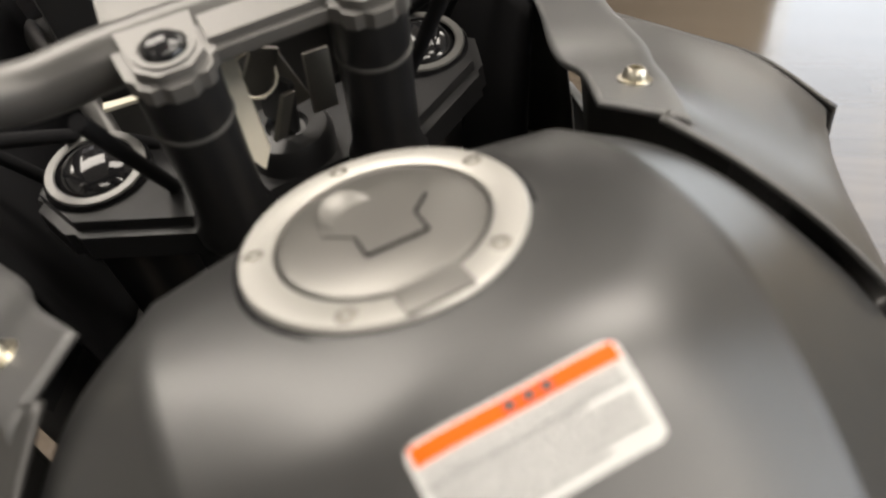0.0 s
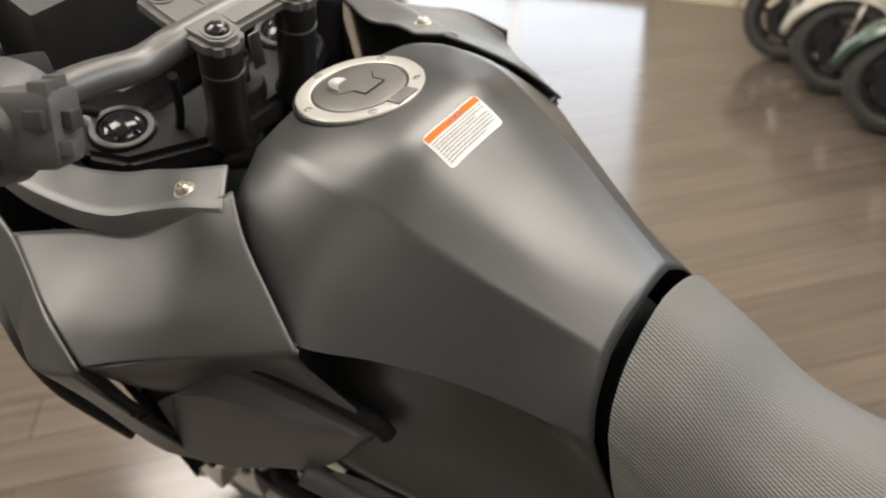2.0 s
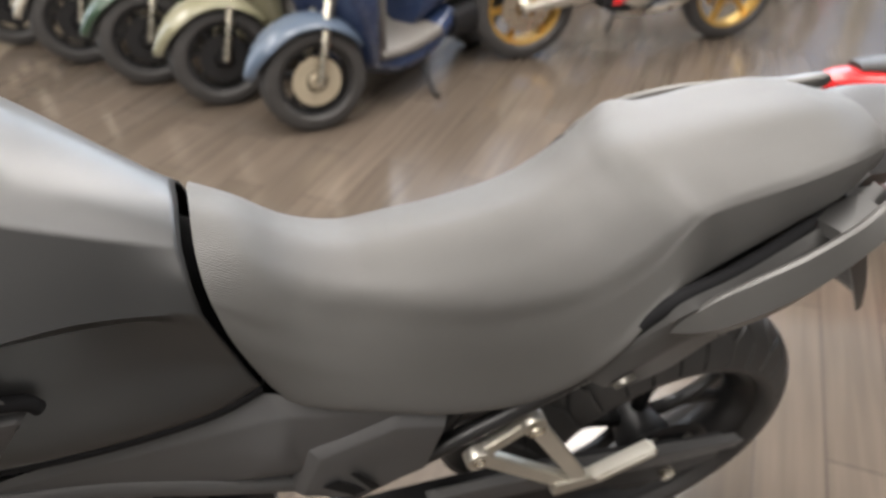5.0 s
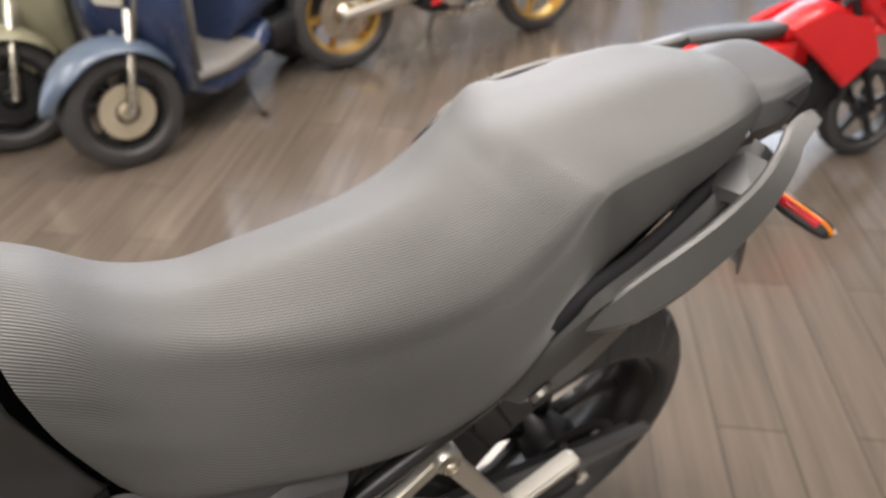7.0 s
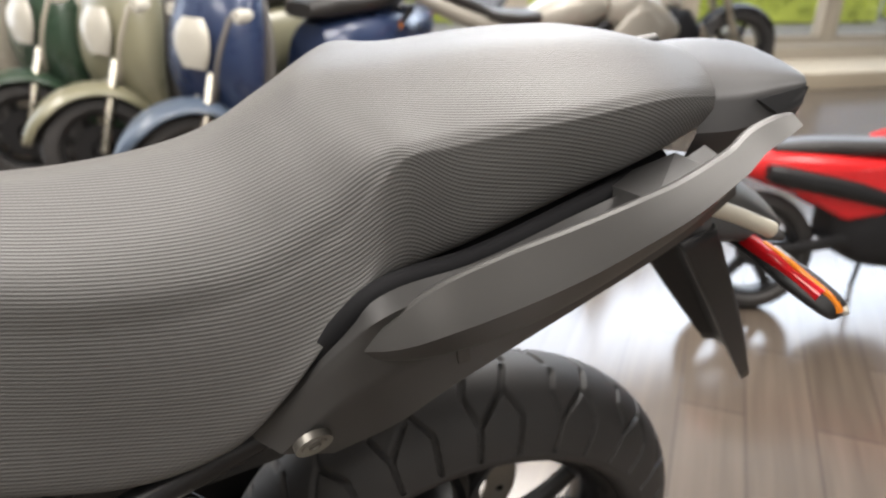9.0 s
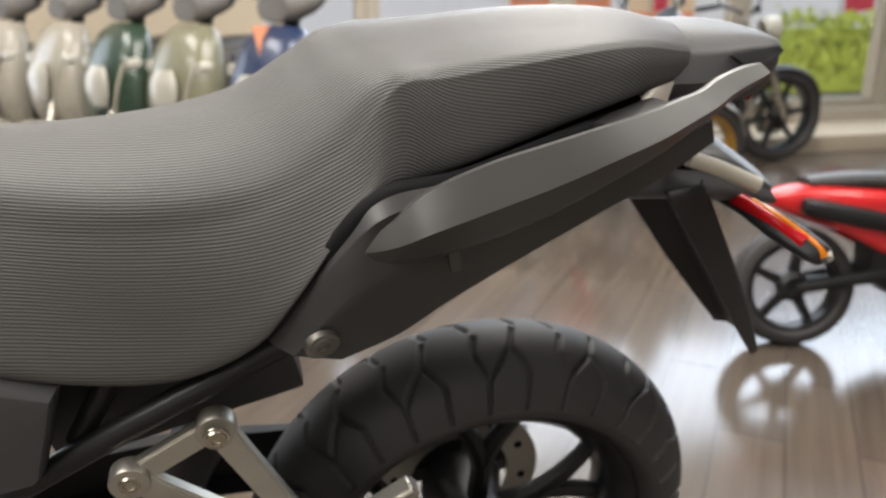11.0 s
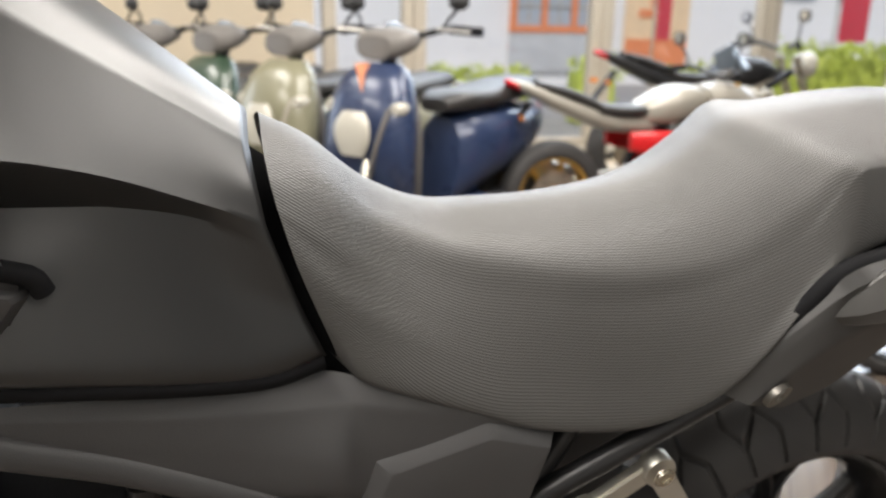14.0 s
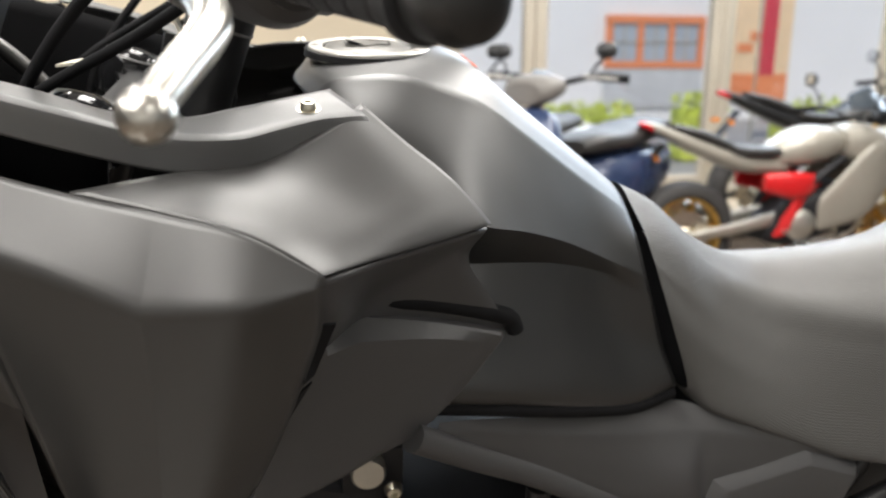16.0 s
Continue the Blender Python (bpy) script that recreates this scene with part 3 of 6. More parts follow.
both("raised_cover", raised_cover_bm, panel_plastic, angle=25)
# thin black slabs paint the dark of the cover's two slots
for ring in (((-0.403, 0.622), (-0.420, 0.629), (-0.456, 0.588), (-0.441, 0.582)), ((-0.437, 0.637), (-0.447, 0.634), (-0.474, 0.590), (-0.463, 0.586))):
    both("cover_slot", lambda: slab([(-0.1632, y, z) for y, z in ring], (-0.0010, 0, 0)), rubber_gap_black)
both("cover_bolt", lambda: bolt_bm((-0.151, -0.494, 0.588), (-1, 0, 0), 0.0075, 0.005), steel, "zinc plated cover bolt")

# ---- frame tubes
both("frame_tube", lambda: tube([(-0.196, -0.074, 0.806), (-0.176, -0.13, 0.765), (-0.160, -0.20, 0.722), (-0.150, -0.30, 0.658), (-0.14, -0.40, 0.60)], 0.0125, 16, 24), panel_plastic)
both("subframe_tube", lambda: tube([(-0.140, -0.765, 0.705), (-0.139, -0.70, 0.670), (-0.137, -0.60, 0.617), (-0.132, -0.50, 0.560), (-0.13, -0.42, 0.52)], 0.0125, 16, 24), black_metal, "black painted steel subframe tube")
both("subframe_strut", lambda: tube([(-0.108, -0.625, 0.70), (-0.112, -0.60, 0.66), (-0.118, -0.565, 0.60)], 0.011, 12, 8), black_metal)
# dark block sized to hide the bright floor behind the subframe
part("under_seat_block", block((0, -0.640, 0.640), (0.18, 0.24, 0.13), (-14, 0, 0), 0.008), dark_plastic, bike)
both("hinge_clip", lambda: block((-0.106, -0.655, 0.672), (0.010, 0.006, 0.016), (0, 0, 0), 0.001), cast_alu)
both("rubber_stop", lambda: block((-0.112, -0.705, 0.700), (0.016, 0.022, 0.012), (-20, 0, 0), 0.003), cast_alu)
for dy in (0.0, 0.035):
    both("welded_tab", lambda: block((-0.128, -0.655 - dy * 2.6, 0.632 + dy * 1.4), (0.006, 0.045, 0.012), (-28, 0, 0), 0.002), cast_alu)


# ---- rear footrest hanger
HANGER = [Vector(q) for q in ((-0.142, -0.609, 0.578), (-0.134, -0.686, 0.616), (-0.165, -0.775, 0.490))]


def bar_bm(p, q, w0, w1, t):
    """A flat cast bar from p to q, thick along x."""
    d = (q - p).normalized()
    side = d.cross(Vector((1, 0, 0))).normalized()
    bm = slab([p + side * w0, q + side * w1, q - side * w1, p - side * w0], (-t, 0, 0))
    bmesh.ops.bevel(bm, geom=bm.edges[:], offset=0.0025, segments=2, affect="EDGES")
    return bm


def boss_bm(at):
    return turned([(0, 0.006), (0.017, 0.006), (0.018, 0.004), (0.018, -0.012), (0, -0.012)], at + Vector((-0.014, 0, 0)), (-1, 0, 0), 24)


top_bars = both("footrest_hanger", lambda: bar_bm(HANGER[0], HANGER[1], 0.012, 0.012, 0.014), cast_alu, "cast aluminium footrest hanger", angle=30)
for ob, mirrored in zip(top_bars, (False, True)):
    a, b, c = HANGER
    pieces = [("lower_arm", bar_bm(a, c + Vector((0, 0.03, -0.005)), 0.013, 0.013, 0.015), cast_alu), ("rear_arm", bar_bm(b, c + Vector((0, 0.01, 0)), 0.013, 0.011, 0.0155), cast_alu),
              ("peg_bracket", bar_bm(c + Vector((0, 0.05, -0.012)), c + Vector((0, -0.03, -0.012)), 0.016, 0.014, 0.017), cast_alu), ("bolt_boss", boss_bm(a), cast_alu), ("bolt_boss", boss_bm(b), cast_alu)]
    for y, z in ((-0.609, 0.578), (-0.686, 0.616)):
        pieces.append(("hanger_bolt", turned([(0, 0.001), (0.0045, 0.001), (0.005, 0.003), (0.0085, 0.003), (0.0095, 0.0015), (0.0115, 0.0012), (0.012, 0.0), (0, 0)], (-0.1605, y, z), (-1, 0, 0), 28), steel))
    for name, bm, mat in pieces:
        part(name, flipped(bm) if mirrored else bm, mat, ob, angle=30)


def peg_bm():
    p, q = Vector((-0.168, -0.785, 0.492)), Vector((-0.178, -0.862, 0.552))
    d = (q - p).normalized()
    side = d.cross(Vector((1, 0, 0)))
    bm = slab([p + side * 0.010, q + side * 0.009, q - side * 0.009, p - side * 0.010], (-0.024, 0, 0))
    bmesh.ops.bevel(bm, geom=bm.edges[:], offset=0.004, segments=3, affect="EDGES")
    return bm


both("passenger_footrest", peg_bm, cast_alu, "folded aluminium passenger footrest")

# ---- tail: side panel, grab rail, rear cowl, plate holder, turn signals
tail_rails = [
    [(-0.142, -0.733, 0.706), (-0.162, -0.797, 0.8), (-0.167, -0.834, 0.84), (-0.155, -0.905, 0.848), (-0.14, -0.985, 0.868), (-0.118, -1.068, 0.882), (-0.086, -1.14, 0.892)],
    [(-0.15, -0.738, 0.706), (-0.171, -0.8, 0.796), (-0.178, -0.84, 0.832), (-0.168, -0.91, 0.838), (-0.154, -0.99, 0.858), (-0.134, -1.075, 0.874), (-0.099, -1.15, 0.886)],
    [(-0.154, -0.742, 0.703), (-0.176, -0.803, 0.786), (-0.176, -0.846, 0.815), (-0.171, -0.915, 0.822), (-0.158, -1, 0.846), (-0.14, -1.085, 0.866), (-0.106, -1.155, 0.88)],
    [(-0.168, -0.757, 0.7), (-0.181, -0.808, 0.762), (-0.178, -0.865, 0.785), (-0.172, -0.935, 0.805), (-0.158, -1.015, 0.835), (-0.141, -1.09, 0.858), (-0.112, -1.16, 0.875)],
    [(-0.17, -0.797, 0.692), (-0.171, -0.846, 0.712), (-0.167, -0.89, 0.737), (-0.162, -0.94, 0.762), (-0.152, -1.02, 0.798), (-0.136, -1.1, 0.828), (-0.109, -1.17, 0.852)],
    [(-0.124, -0.797, 0.685), (-0.124, -0.846, 0.705), (-0.119, -0.89, 0.73), (-0.114, -0.94, 0.755), (-0.109, -1.02, 0.79), (-0.094, -1.1, 0.82), (-0.074, -1.17, 0.845)],
]
both("tail_panel", lambda: loft(tail_rails, 48, 41, sharp=(1, 3, 4), by_key=True), shroud_black, "black plastic tail panel under the pillion seat")
part("tail_inner", loft([[(-0.1, -0.75, 0.69), (-0.09, -0.94, 0.77), (-0.06, -1.14, 0.85)], [(-0.125, -0.79, 0.79), (-0.115, -0.94, 0.845), (-0.06, -1.12, 0.875)], [(0, -0.78, 0.82), (0, -0.94, 0.87), (0, -1.12, 0.89)]], 12, 12, mirror=True, by_key=True), rubber_gap_black, bike)
rail_keys = [
    (-0.806, -0.17, 0.798, 0.79), (-0.834, -0.184, 0.822, 0.79), (-0.864, -0.193, 0.85, 0.797), (-0.914, -0.196, 0.872, 0.812), (-0.964, -0.192, 0.884, 0.83), (-1.012, -0.183, 0.893, 0.848), (-1.061, -0.17, 0.9, 0.865), (-1.105, -0.153, 0.907, 0.882), (-1.130, -0.141, 0.910, 0.890), (-1.156, -0.126, 0.917, 0.898), (-1.185, -0.117, 0.924, 0.908), (-1.203, -0.113, 0.927, 0.914),
]
size = [0.10, 0.55, 0.9, 1.0, 1.0, 0.95, 0.9, 0.85, 0.82, 0.8, 0.72, 0.5]
grab_rails = []
for out, rise in ((0.010, 1.0), (-0.0045, 0.74), (-0.014, 0.56), (-0.003, 0.08), (0.002, 0.0), (0.026, 0.16), (0.024, 0.80), (0.018, 0.97), (0.010, 1.0)):
    grab_rails.append([(x + out * k, y - 0.012 * (1 - rise) * k, lo + (hi - lo) * rise) for (y, x, hi, lo), k in zip(rail_keys, size)])
both("grab_rail", lambda: loft(grab_rails, 72, 65, sharp=(0, 2, 4), by_key=True), rail_grey, "satin grey-black pillion grab rail", angle=24)
# black tube added to darken the seat gap and block light through it
both("seat_gap_filler", lambda: tube([(-0.136, -0.735, 0.7), (-0.155, -0.797, 0.796), (-0.158, -0.836, 0.836), (-0.146, -0.905, 0.843), (-0.13, -0.985, 0.862), (-0.104, -1.06, 0.875)], 0.010, 12, 40), rubber_gap_black)
both("rail_mount", lambda: slab([(-0.106, -1.031, 0.876), (-0.170, -1.036, 0.893), (-0.140, -1.105, 0.899), (-0.104, -1.096, 0.897)], (0, 0.004, -0.014)), shroud_black)
both("rail_clip", lambda: block((-0.182, -0.89, 0.79), (0.004, 0.010, 0.026), (-12, 0, 0), 0.001), bar_grey)
both("tail_bolt", lambda: turned([(0, 0.001), (0.0045, 0.001), (0.0052, 0.0028), (0.0095, 0.003), (0.0105, 0.0018), (0.0150, 0.0022), (0.0150, 0.0010), (0.0152, -0.004), (0, -0.004)], (-0.1765, -0.780, 0.714), (-0.90, -0.20, -0.30), 32), dull_steel, "round steel flange bolt")
cowl_rails = [
    [(0, -1.160, 0.944), (0, -1.199, 0.943), (0, -1.234, 0.941), (0, -1.267, 0.937), (0, -1.282, 0.929)],
    [(-0.040, -1.157, 0.941), (-0.046, -1.194, 0.941), (-0.047, -1.231, 0.940), (-0.042, -1.264, 0.936), (-0.034, -1.278, 0.927)],
    [(-0.066, -1.140, 0.926), (-0.070, -1.182, 0.929), (-0.064, -1.224, 0.932), (-0.056, -1.259, 0.932), (-0.043, -1.275, 0.926)],
    [(-0.083, -1.130, 0.902), (-0.085, -1.172, 0.904), (-0.077, -1.219, 0.911), (-0.066, -1.254, 0.916), (-0.046, -1.271, 0.916)],
    [(-0.075, -1.130, 0.874), (-0.078, -1.172, 0.876), (-0.072, -1.219, 0.882), (-0.060, -1.252, 0.890), (-0.042, -1.268, 0.896)],
]
cowl = part("tail_cowl", loft(cowl_rails, 28, 33, sharp=(2, 3), mirror=True, by_key=True), panel_plastic, bike, "grey-black plastic tail cowl behind the pillion seat")
# dark slabs laid on the cowl's sides to read as recessed planes
for k in (1, -1):
    bm = slab([(-0.0735, -1.192, 0.9255), (-0.0590, -1.256, 0.9300), (-0.0480, -1.272, 0.9240), (-0.0660, -1.250, 0.9180), (-0.0790, -1.214, 0.9135)], (-0.0025, 0, 0.0015))
    part("cowl_recess", bm if k > 0 else flipped(bm), dark_plastic, cowl)
part("tail_light", loft([[(-0.040, -1.270, 0.918), (-0.046, -1.262, 0.895), (-0.040, -1.252, 0.870)], [(-0.025, -1.280, 0.917), (-0.025, -1.272, 0.893), (-0.025, -1.258, 0.868)], [(0, -1.284, 0.917), (0, -1.276, 0.893), (0, -1.262, 0.868)]], 12, 12, mirror=True, by_key=True), red_lens, cowl)
holder_rails = [
    [(-0.060, -1.075, 0.807), (-0.058, -1.145, 0.807), (-0.058, -1.235, 0.792), (-0.055, -1.3, 0.768)],
    [(-0.082, -1.075, 0.79), (-0.076, -1.145, 0.785), (-0.070, -1.235, 0.774), (-0.060, -1.305, 0.758)],
    [(-0.060, -1.075, 0.777), (-0.055, -1.145, 0.772), (-0.052, -1.235, 0.762), (-0.048, -1.297, 0.752)],
    [(0, -1.075, 0.777), (0, -1.145, 0.772), (0, -1.235, 0.762), (0, -1.297, 0.752)],
]
part("plate_holder", loft(holder_rails, 20, 18, mirror=True, by_key=True), panel_plastic, bike)
# cream strip laid along the plate holder's upper edge
part("plate_pale_strip", tube([(-0.073, -1.170, 0.822), (-0.080, -1.205, 0.811), (-0.088, -1.250, 0.793)], 0.0085, 12, 10), cream_tag, bike, "pale strip over the plate holder")
part("plate_light_cover", loft([[(0, -1.175, 0.834), (0, -1.235, 0.824), (0, -1.305, 0.782)], [(-0.042, -1.175, 0.824), (-0.045, -1.235, 0.812), (-0.045, -1.305, 0.772)], [(-0.052, -1.175, 0.81), (-0.056, -1.235, 0.798), (-0.050, -1.303, 0.766)]], 14, 12, mirror=True, by_key=True), bar_grey, bike)
guard_rails = [
    [(-0.088, -1.14, 0.792), (-0.080, -1.205, 0.707), (-0.066, -1.27, 0.622), (-0.040, -1.345, 0.532)],
    [(-0.072, -1.195, 0.792), (-0.064, -1.25, 0.707), (-0.052, -1.305, 0.622), (-0.034, -1.36, 0.532)],
    [(0, -1.21, 0.792), (0, -1.265, 0.707), (0, -1.32, 0.622), (0, -1.37, 0.532)],
]
part("mudguard", loft(guard_rails, 20, 20, sharp=(1,), mirror=True, by_key=True), dark_plastic, bike, "gloss black rear mudguard", thick=0.003)


def blinker_bm():
    ring = ((0.0, 0.012), (-0.016, 0.002), (0.0, -0.013), (0.014, -0.002), (0.0, 0.012))
    way = ((-0.040, -1.245, 0.764), (-0.075, -1.255, 0.762), (-0.120, -1.267, 0.756), (-0.160, -1.281, 0.747), (-0.168, -1.285, 0.742))
    size = (0.8, 0.9, 1.2, 1.0, 0.3)
    return loft([[(x, y + dy * k, z + dz * k) for (x, y, z), k in zip(way, size)] for dy, dz in ring], 24, 20, by_key=True)


for ob, turn in zip(both("rear_turn_signal", blinker_bm, dark_plastic), (False, True)):
    for name, mat, y, z in (("signal_lens", headlight_glass, -0.013, 0.0), ("lens_edge", amber, 0.002, 0.010)):
        bm = tube([(-0.080, -1.257 + y, 0.761 + z), (-0.120, -1.267 + y, 0.756 + z), (-0.158, -1.281 + y * 0.8, 0.747 + z * 0.8), (-0.167, -1.285 + y * 0.3, 0.742 + z * 0.3)], 0.0065 if y < 0 else 0.0042, 10, 12)
        part(name, flipped(bm) if turn else bm, mat, ob)
    # red strip along the top of the signal
    bm = tube([(-0.062, -1.249, 0.766), (-0.100, -1.258, 0.762), (-0.150, -1.274, 0.752)], 0.0095, 10, 10)
    part("red_strip", flipped(bm) if turn else bm, red_lens, ob)

# ---- rear wheel
AXLE = Vector((0, -1.0, 0.2835))


def tyre_bm(axle, r, w, pitches, sides=960, across=84):
    """A tyre whose tread is cut by narrow kinked grooves into angular blocks."""
    rim, reach = r - 0.088, w * 0.72
    pitch = 2 * math.pi * r / pitches
    lines = [((1.05, 0.0), (0.60, 0.06)), ((0.60, 0.06), (0.30, -0.12)), ((0.30, -0.12), (0.0, -0.02)), ((1.05, 0.5), (0.66, 0.56)), ((0.66, 0.56), (0.30, 0.88)), ((0.66, 0.56), (0.34, 0.44)), ((0.34, 0.44), (0.10, 0.52))]
    s = np.linspace(-1, 1, across + 1)
    a = 2 * np.pi * np.arange(sides) / sides
    S, A = np.meshgrid(s, a)
    K = np.abs(S)
    U = K / 0.74
    P = (A / (2 * np.pi) * pitches + np.where(S > 0, 0.0, 0.5)) % 1.0
    near = np.full(S.shape, 9.0)
    for (u0, p0), (u1, p1) in lines:
        for turn in (-1, 0, 1):
            x0, y0, dx, dy = u0 * reach, (p0 + turn) * pitch, (u1 - u0) * reach, (p1 - p0) * pitch
            t = np.clip(((U * reach - x0) * dx + (P * pitch - y0) * dy) / (dx * dx + dy * dy), 0, 1)
            near = np.minimum(near, np.hypot(U * reach - x0 - t * dx, P * pitch - y0 - t * dy))
    deep = np.clip((0.0037 - near) / 0.0018, 0, 1)
    deep = np.where(U < 1.01, deep * deep * (3 - 2 * deep), 0)
    q = np.clip((K - 0.74) / 0.26, 0, 1)
    arc = np.clip(U, 0, 1) * 1.22
    X = np.where(K < 0.74, w * 0.5 * np.sin(arc) / math.sin(1.22) * 0.97, w * 0.5 * (0.97 + 0.035 * np.sin(q * np.pi * 0.8) - 0.25 * q**3))
    H = np.where(K < 0.74, r - 0.060 * (1 - np.cos(arc)) / (1 - math.cos(1.22)), r - 0.060 - 0.028 * q + 0.0022 * np.sin(np.clip((q - 0.1) / 0.22, 0, 1) * np.pi))
    H, X = H - 0.0055 * deep, X - 0.003 * deep * np.clip(U, 0, 1)
    X = X * np.sign(S)
    Y, Z = H * np.cos(A), H * np.sin(A)
    bm, rows = bmesh.new(), []
    for i in range(sides):
        rows.append([bm.verts.new((axle.x + X[i, j], axle.y + Y[i, j], axle.z + Z[i, j])) for j in range(across + 1)])
    for i in range(sides):
        m, n = rows[i], rows[(i + 1) % sides]
        for j in range(across):
            bm.faces.new((m[j], n[j], n[j + 1], m[j + 1]))
    bmesh.ops.recalc_face_normals(bm, faces=bm.faces)
    return bm


def rim_bm(axle, r, w):
    prof = [(r + 0.004, -w * 0.5), (r, -w * 0.52), (r - 0.008, -w * 0.48), (r - 0.014, -w * 0.40), (r - 0.022, -w * 0.34), (r - 0.034, -w * 0.1), (r - 0.034, w * 0.1), (r - 0.022, w * 0.34), (r - 0.014, w * 0.40), (r - 0.008, w * 0.48), (r, w * 0.52), (r + 0.004, w * 0.5)]
    return turned(prof, axle, (1, 0, 0), 96)


def spoke_bm(axle, r_in, r_out, a, fork, width):
    """A Y-shaped cast spoke in the wheel's plane."""
    def at(r, b, x=0.0):
        return axle + Vector((x, r * math.cos(b), r * math.sin(b)))
    split = r_in + (r_out - r_in) * 0.35
    out = []
    for s in (-1, 1):
        n = 7
        pts = []
        for k in range(n):
            q = k / (n - 1)
            rr = r_in + (r_out - r_in) * q
            pts.append(at(rr, a + s * fork * max(0, (rr - split) / (r_out - split)) ** 1.0))
        out.append(tube(pts, width, 8, 0, True, [width * 1.15, width * 0.85]))
    return joined(*out)


tyre_label = "black adventure tyre with angular tread blocks"
wheel = part("rear_wheel", rim_bm(AXLE, 0.214, 0.114), black_metal, bike, "black cast rear wheel with angular tread tyre")
part("tyre", tyre_bm(AXLE, 0.304, 0.160, 17), tyre_rubber, wheel, tyre_label, angle=60)
part("hub", turned([(0.020, -0.07), (0.045, -0.065), (0.052, -0.04), (0.04, 0), (0.052, 0.04), (0.06, 0.065), (0.02, 0.07)], AXLE, (1, 0, 0), 40), black_metal, wheel)
for k in range(5):
    part("spoke", spoke_bm(AXLE, 0.04, 0.190, math.radians(72 * k + 20), 0.27, 0.0135), black_metal, wheel)


def disc_bm(axle, r, x, holes):
    bm = turned([(r * 0.62, -0.0025), (r, -0.0025), (r, 0.0025), (r * 0.62, 0.0025), (r * 0.62, -0.0025)], axle + Vector((x, 0, 0)), (1, 0, 0), 72)
    return bm


part("brake_disc", disc_bm(AXLE, 0.120, 0.075, 0), cast_alu, wheel)
# black plugs paint the dark of the disc's drilled holes
for k in range(10):
    a = math.radians(36 * k + 8)
    part("disc_hole", turned([(0, 0.0035), (0.006, 0.0035), (0.006, -0.0035), (0, -0.0035)], AXLE + Vector((0.075, 0.098 * math.cos(a), 0.098 * math.sin(a))), (1, 0, 0), 12), rubber_gap_black, wheel)
part("sprocket", turned([(0.05, -0.003), (0.098, -0.003), (0.102, 0), (0.098, 0.003), (0.05, 0.003)], AXLE + Vector((-0.085, 0, 0)), (1, 0, 0), 60), cast_black, wheel)
for k in range(6):
    a = math.radians(60 * k + 10)
    part("sprocket_hole", turned([(0, 0.0045), (0.009, 0.0045), (0.009, -0.0045), (0, -0.0045)], AXLE + Vector((-0.085, 0.072 * math.cos(a), 0.072 * math.sin(a))), (1, 0, 0), 14), cast_alu, wheel)
part("brake_caliper", joined(block((0.083, -0.925, 0.385), (0.05, 0.085, 0.055), (-35, 0, 0), 0.010), block((0.083, -0.863, 0.343), (0.03, 0.07, 0.03), (-35, 0, 0), 0.006)), cast_alu, bike, "cast aluminium rear brake caliper")
both("chain_adjuster", lambda: block((-0.104, -1.038, 0.293), (0.018, 0.05, 0.034), (0, 0, 0), 0.004), cast_alu)
part("axle_nut", turned([(0, 0.012), (0.012, 0.012), (0.014, 0.010), (0.014, 0.0), (0, 0.0)], (-0.114, -1.004, 0.285), (-1, 0, 0), 6), steel, bike)


def swingarm_bm():
    return loft([[(-0.075, -0.42, 0.400), (-0.085, -0.618, 0.412), (-0.092, -0.838, 0.392), (-0.095, -1.003, 0.360), (-0.095, -1.113, 0.335)], [(-0.112, -0.42, 0.390), (-0.116, -0.618, 0.402), (-0.116, -0.838, 0.380), (-0.114, -1.003, 0.350), (-0.112, -1.113, 0.330)],
                 [(-0.112, -0.42, 0.320), (-0.116, -0.618, 0.320), (-0.116, -0.838, 0.300), (-0.114, -1.003, 0.262), (-0.112, -1.113, 0.272)], [(-0.075, -0.42, 0.310), (-0.085, -0.618, 0.310), (-0.092, -0.838, 0.290), (-0.095, -1.003, 0.255), (-0.095, -1.113, 0.268)]], 24, 16, sharp=(1, 2), by_key=True)


both("swingarm", swingarm_bm, cast_black, "black steel swingarm")
part("chain_guard", loft([[(-0.128, -0.55, 0.470), (-0.132, -0.75, 0.462), (-0.132, -0.95, 0.425), (-0.128, -1.10, 0.388)], [(-0.140, -0.55, 0.462), (-0.146, -0.75, 0.452), (-0.146, -0.95, 0.415), (-0.140, -1.115, 0.378)], [(-0.140, -0.55, 0.425), (-0.146, -0.75, 0.412), (-0.146, -0.95, 0.385), (-0.140, -1.10, 0.362)]], 28, 12, sharp=(1,), by_key=True), panel_plastic, bike, "black plastic chain guard", thick=0.003)
part("rear_hugger", loft([[(-0.085, -0.70, 0.56), (-0.085, -0.66, 0.48), (-0.08, -0.635, 0.38)], [(-0.05, -0.665, 0.565), (-0.05, -0.632, 0.48), (-0.05, -0.612, 0.38)], [(0, -0.655, 0.568), (0, -0.622, 0.48), (0, -0.602, 0.38)]], 14, 14, mirror=True, by_key=True), dark_plastic, bike, thick=0.003)

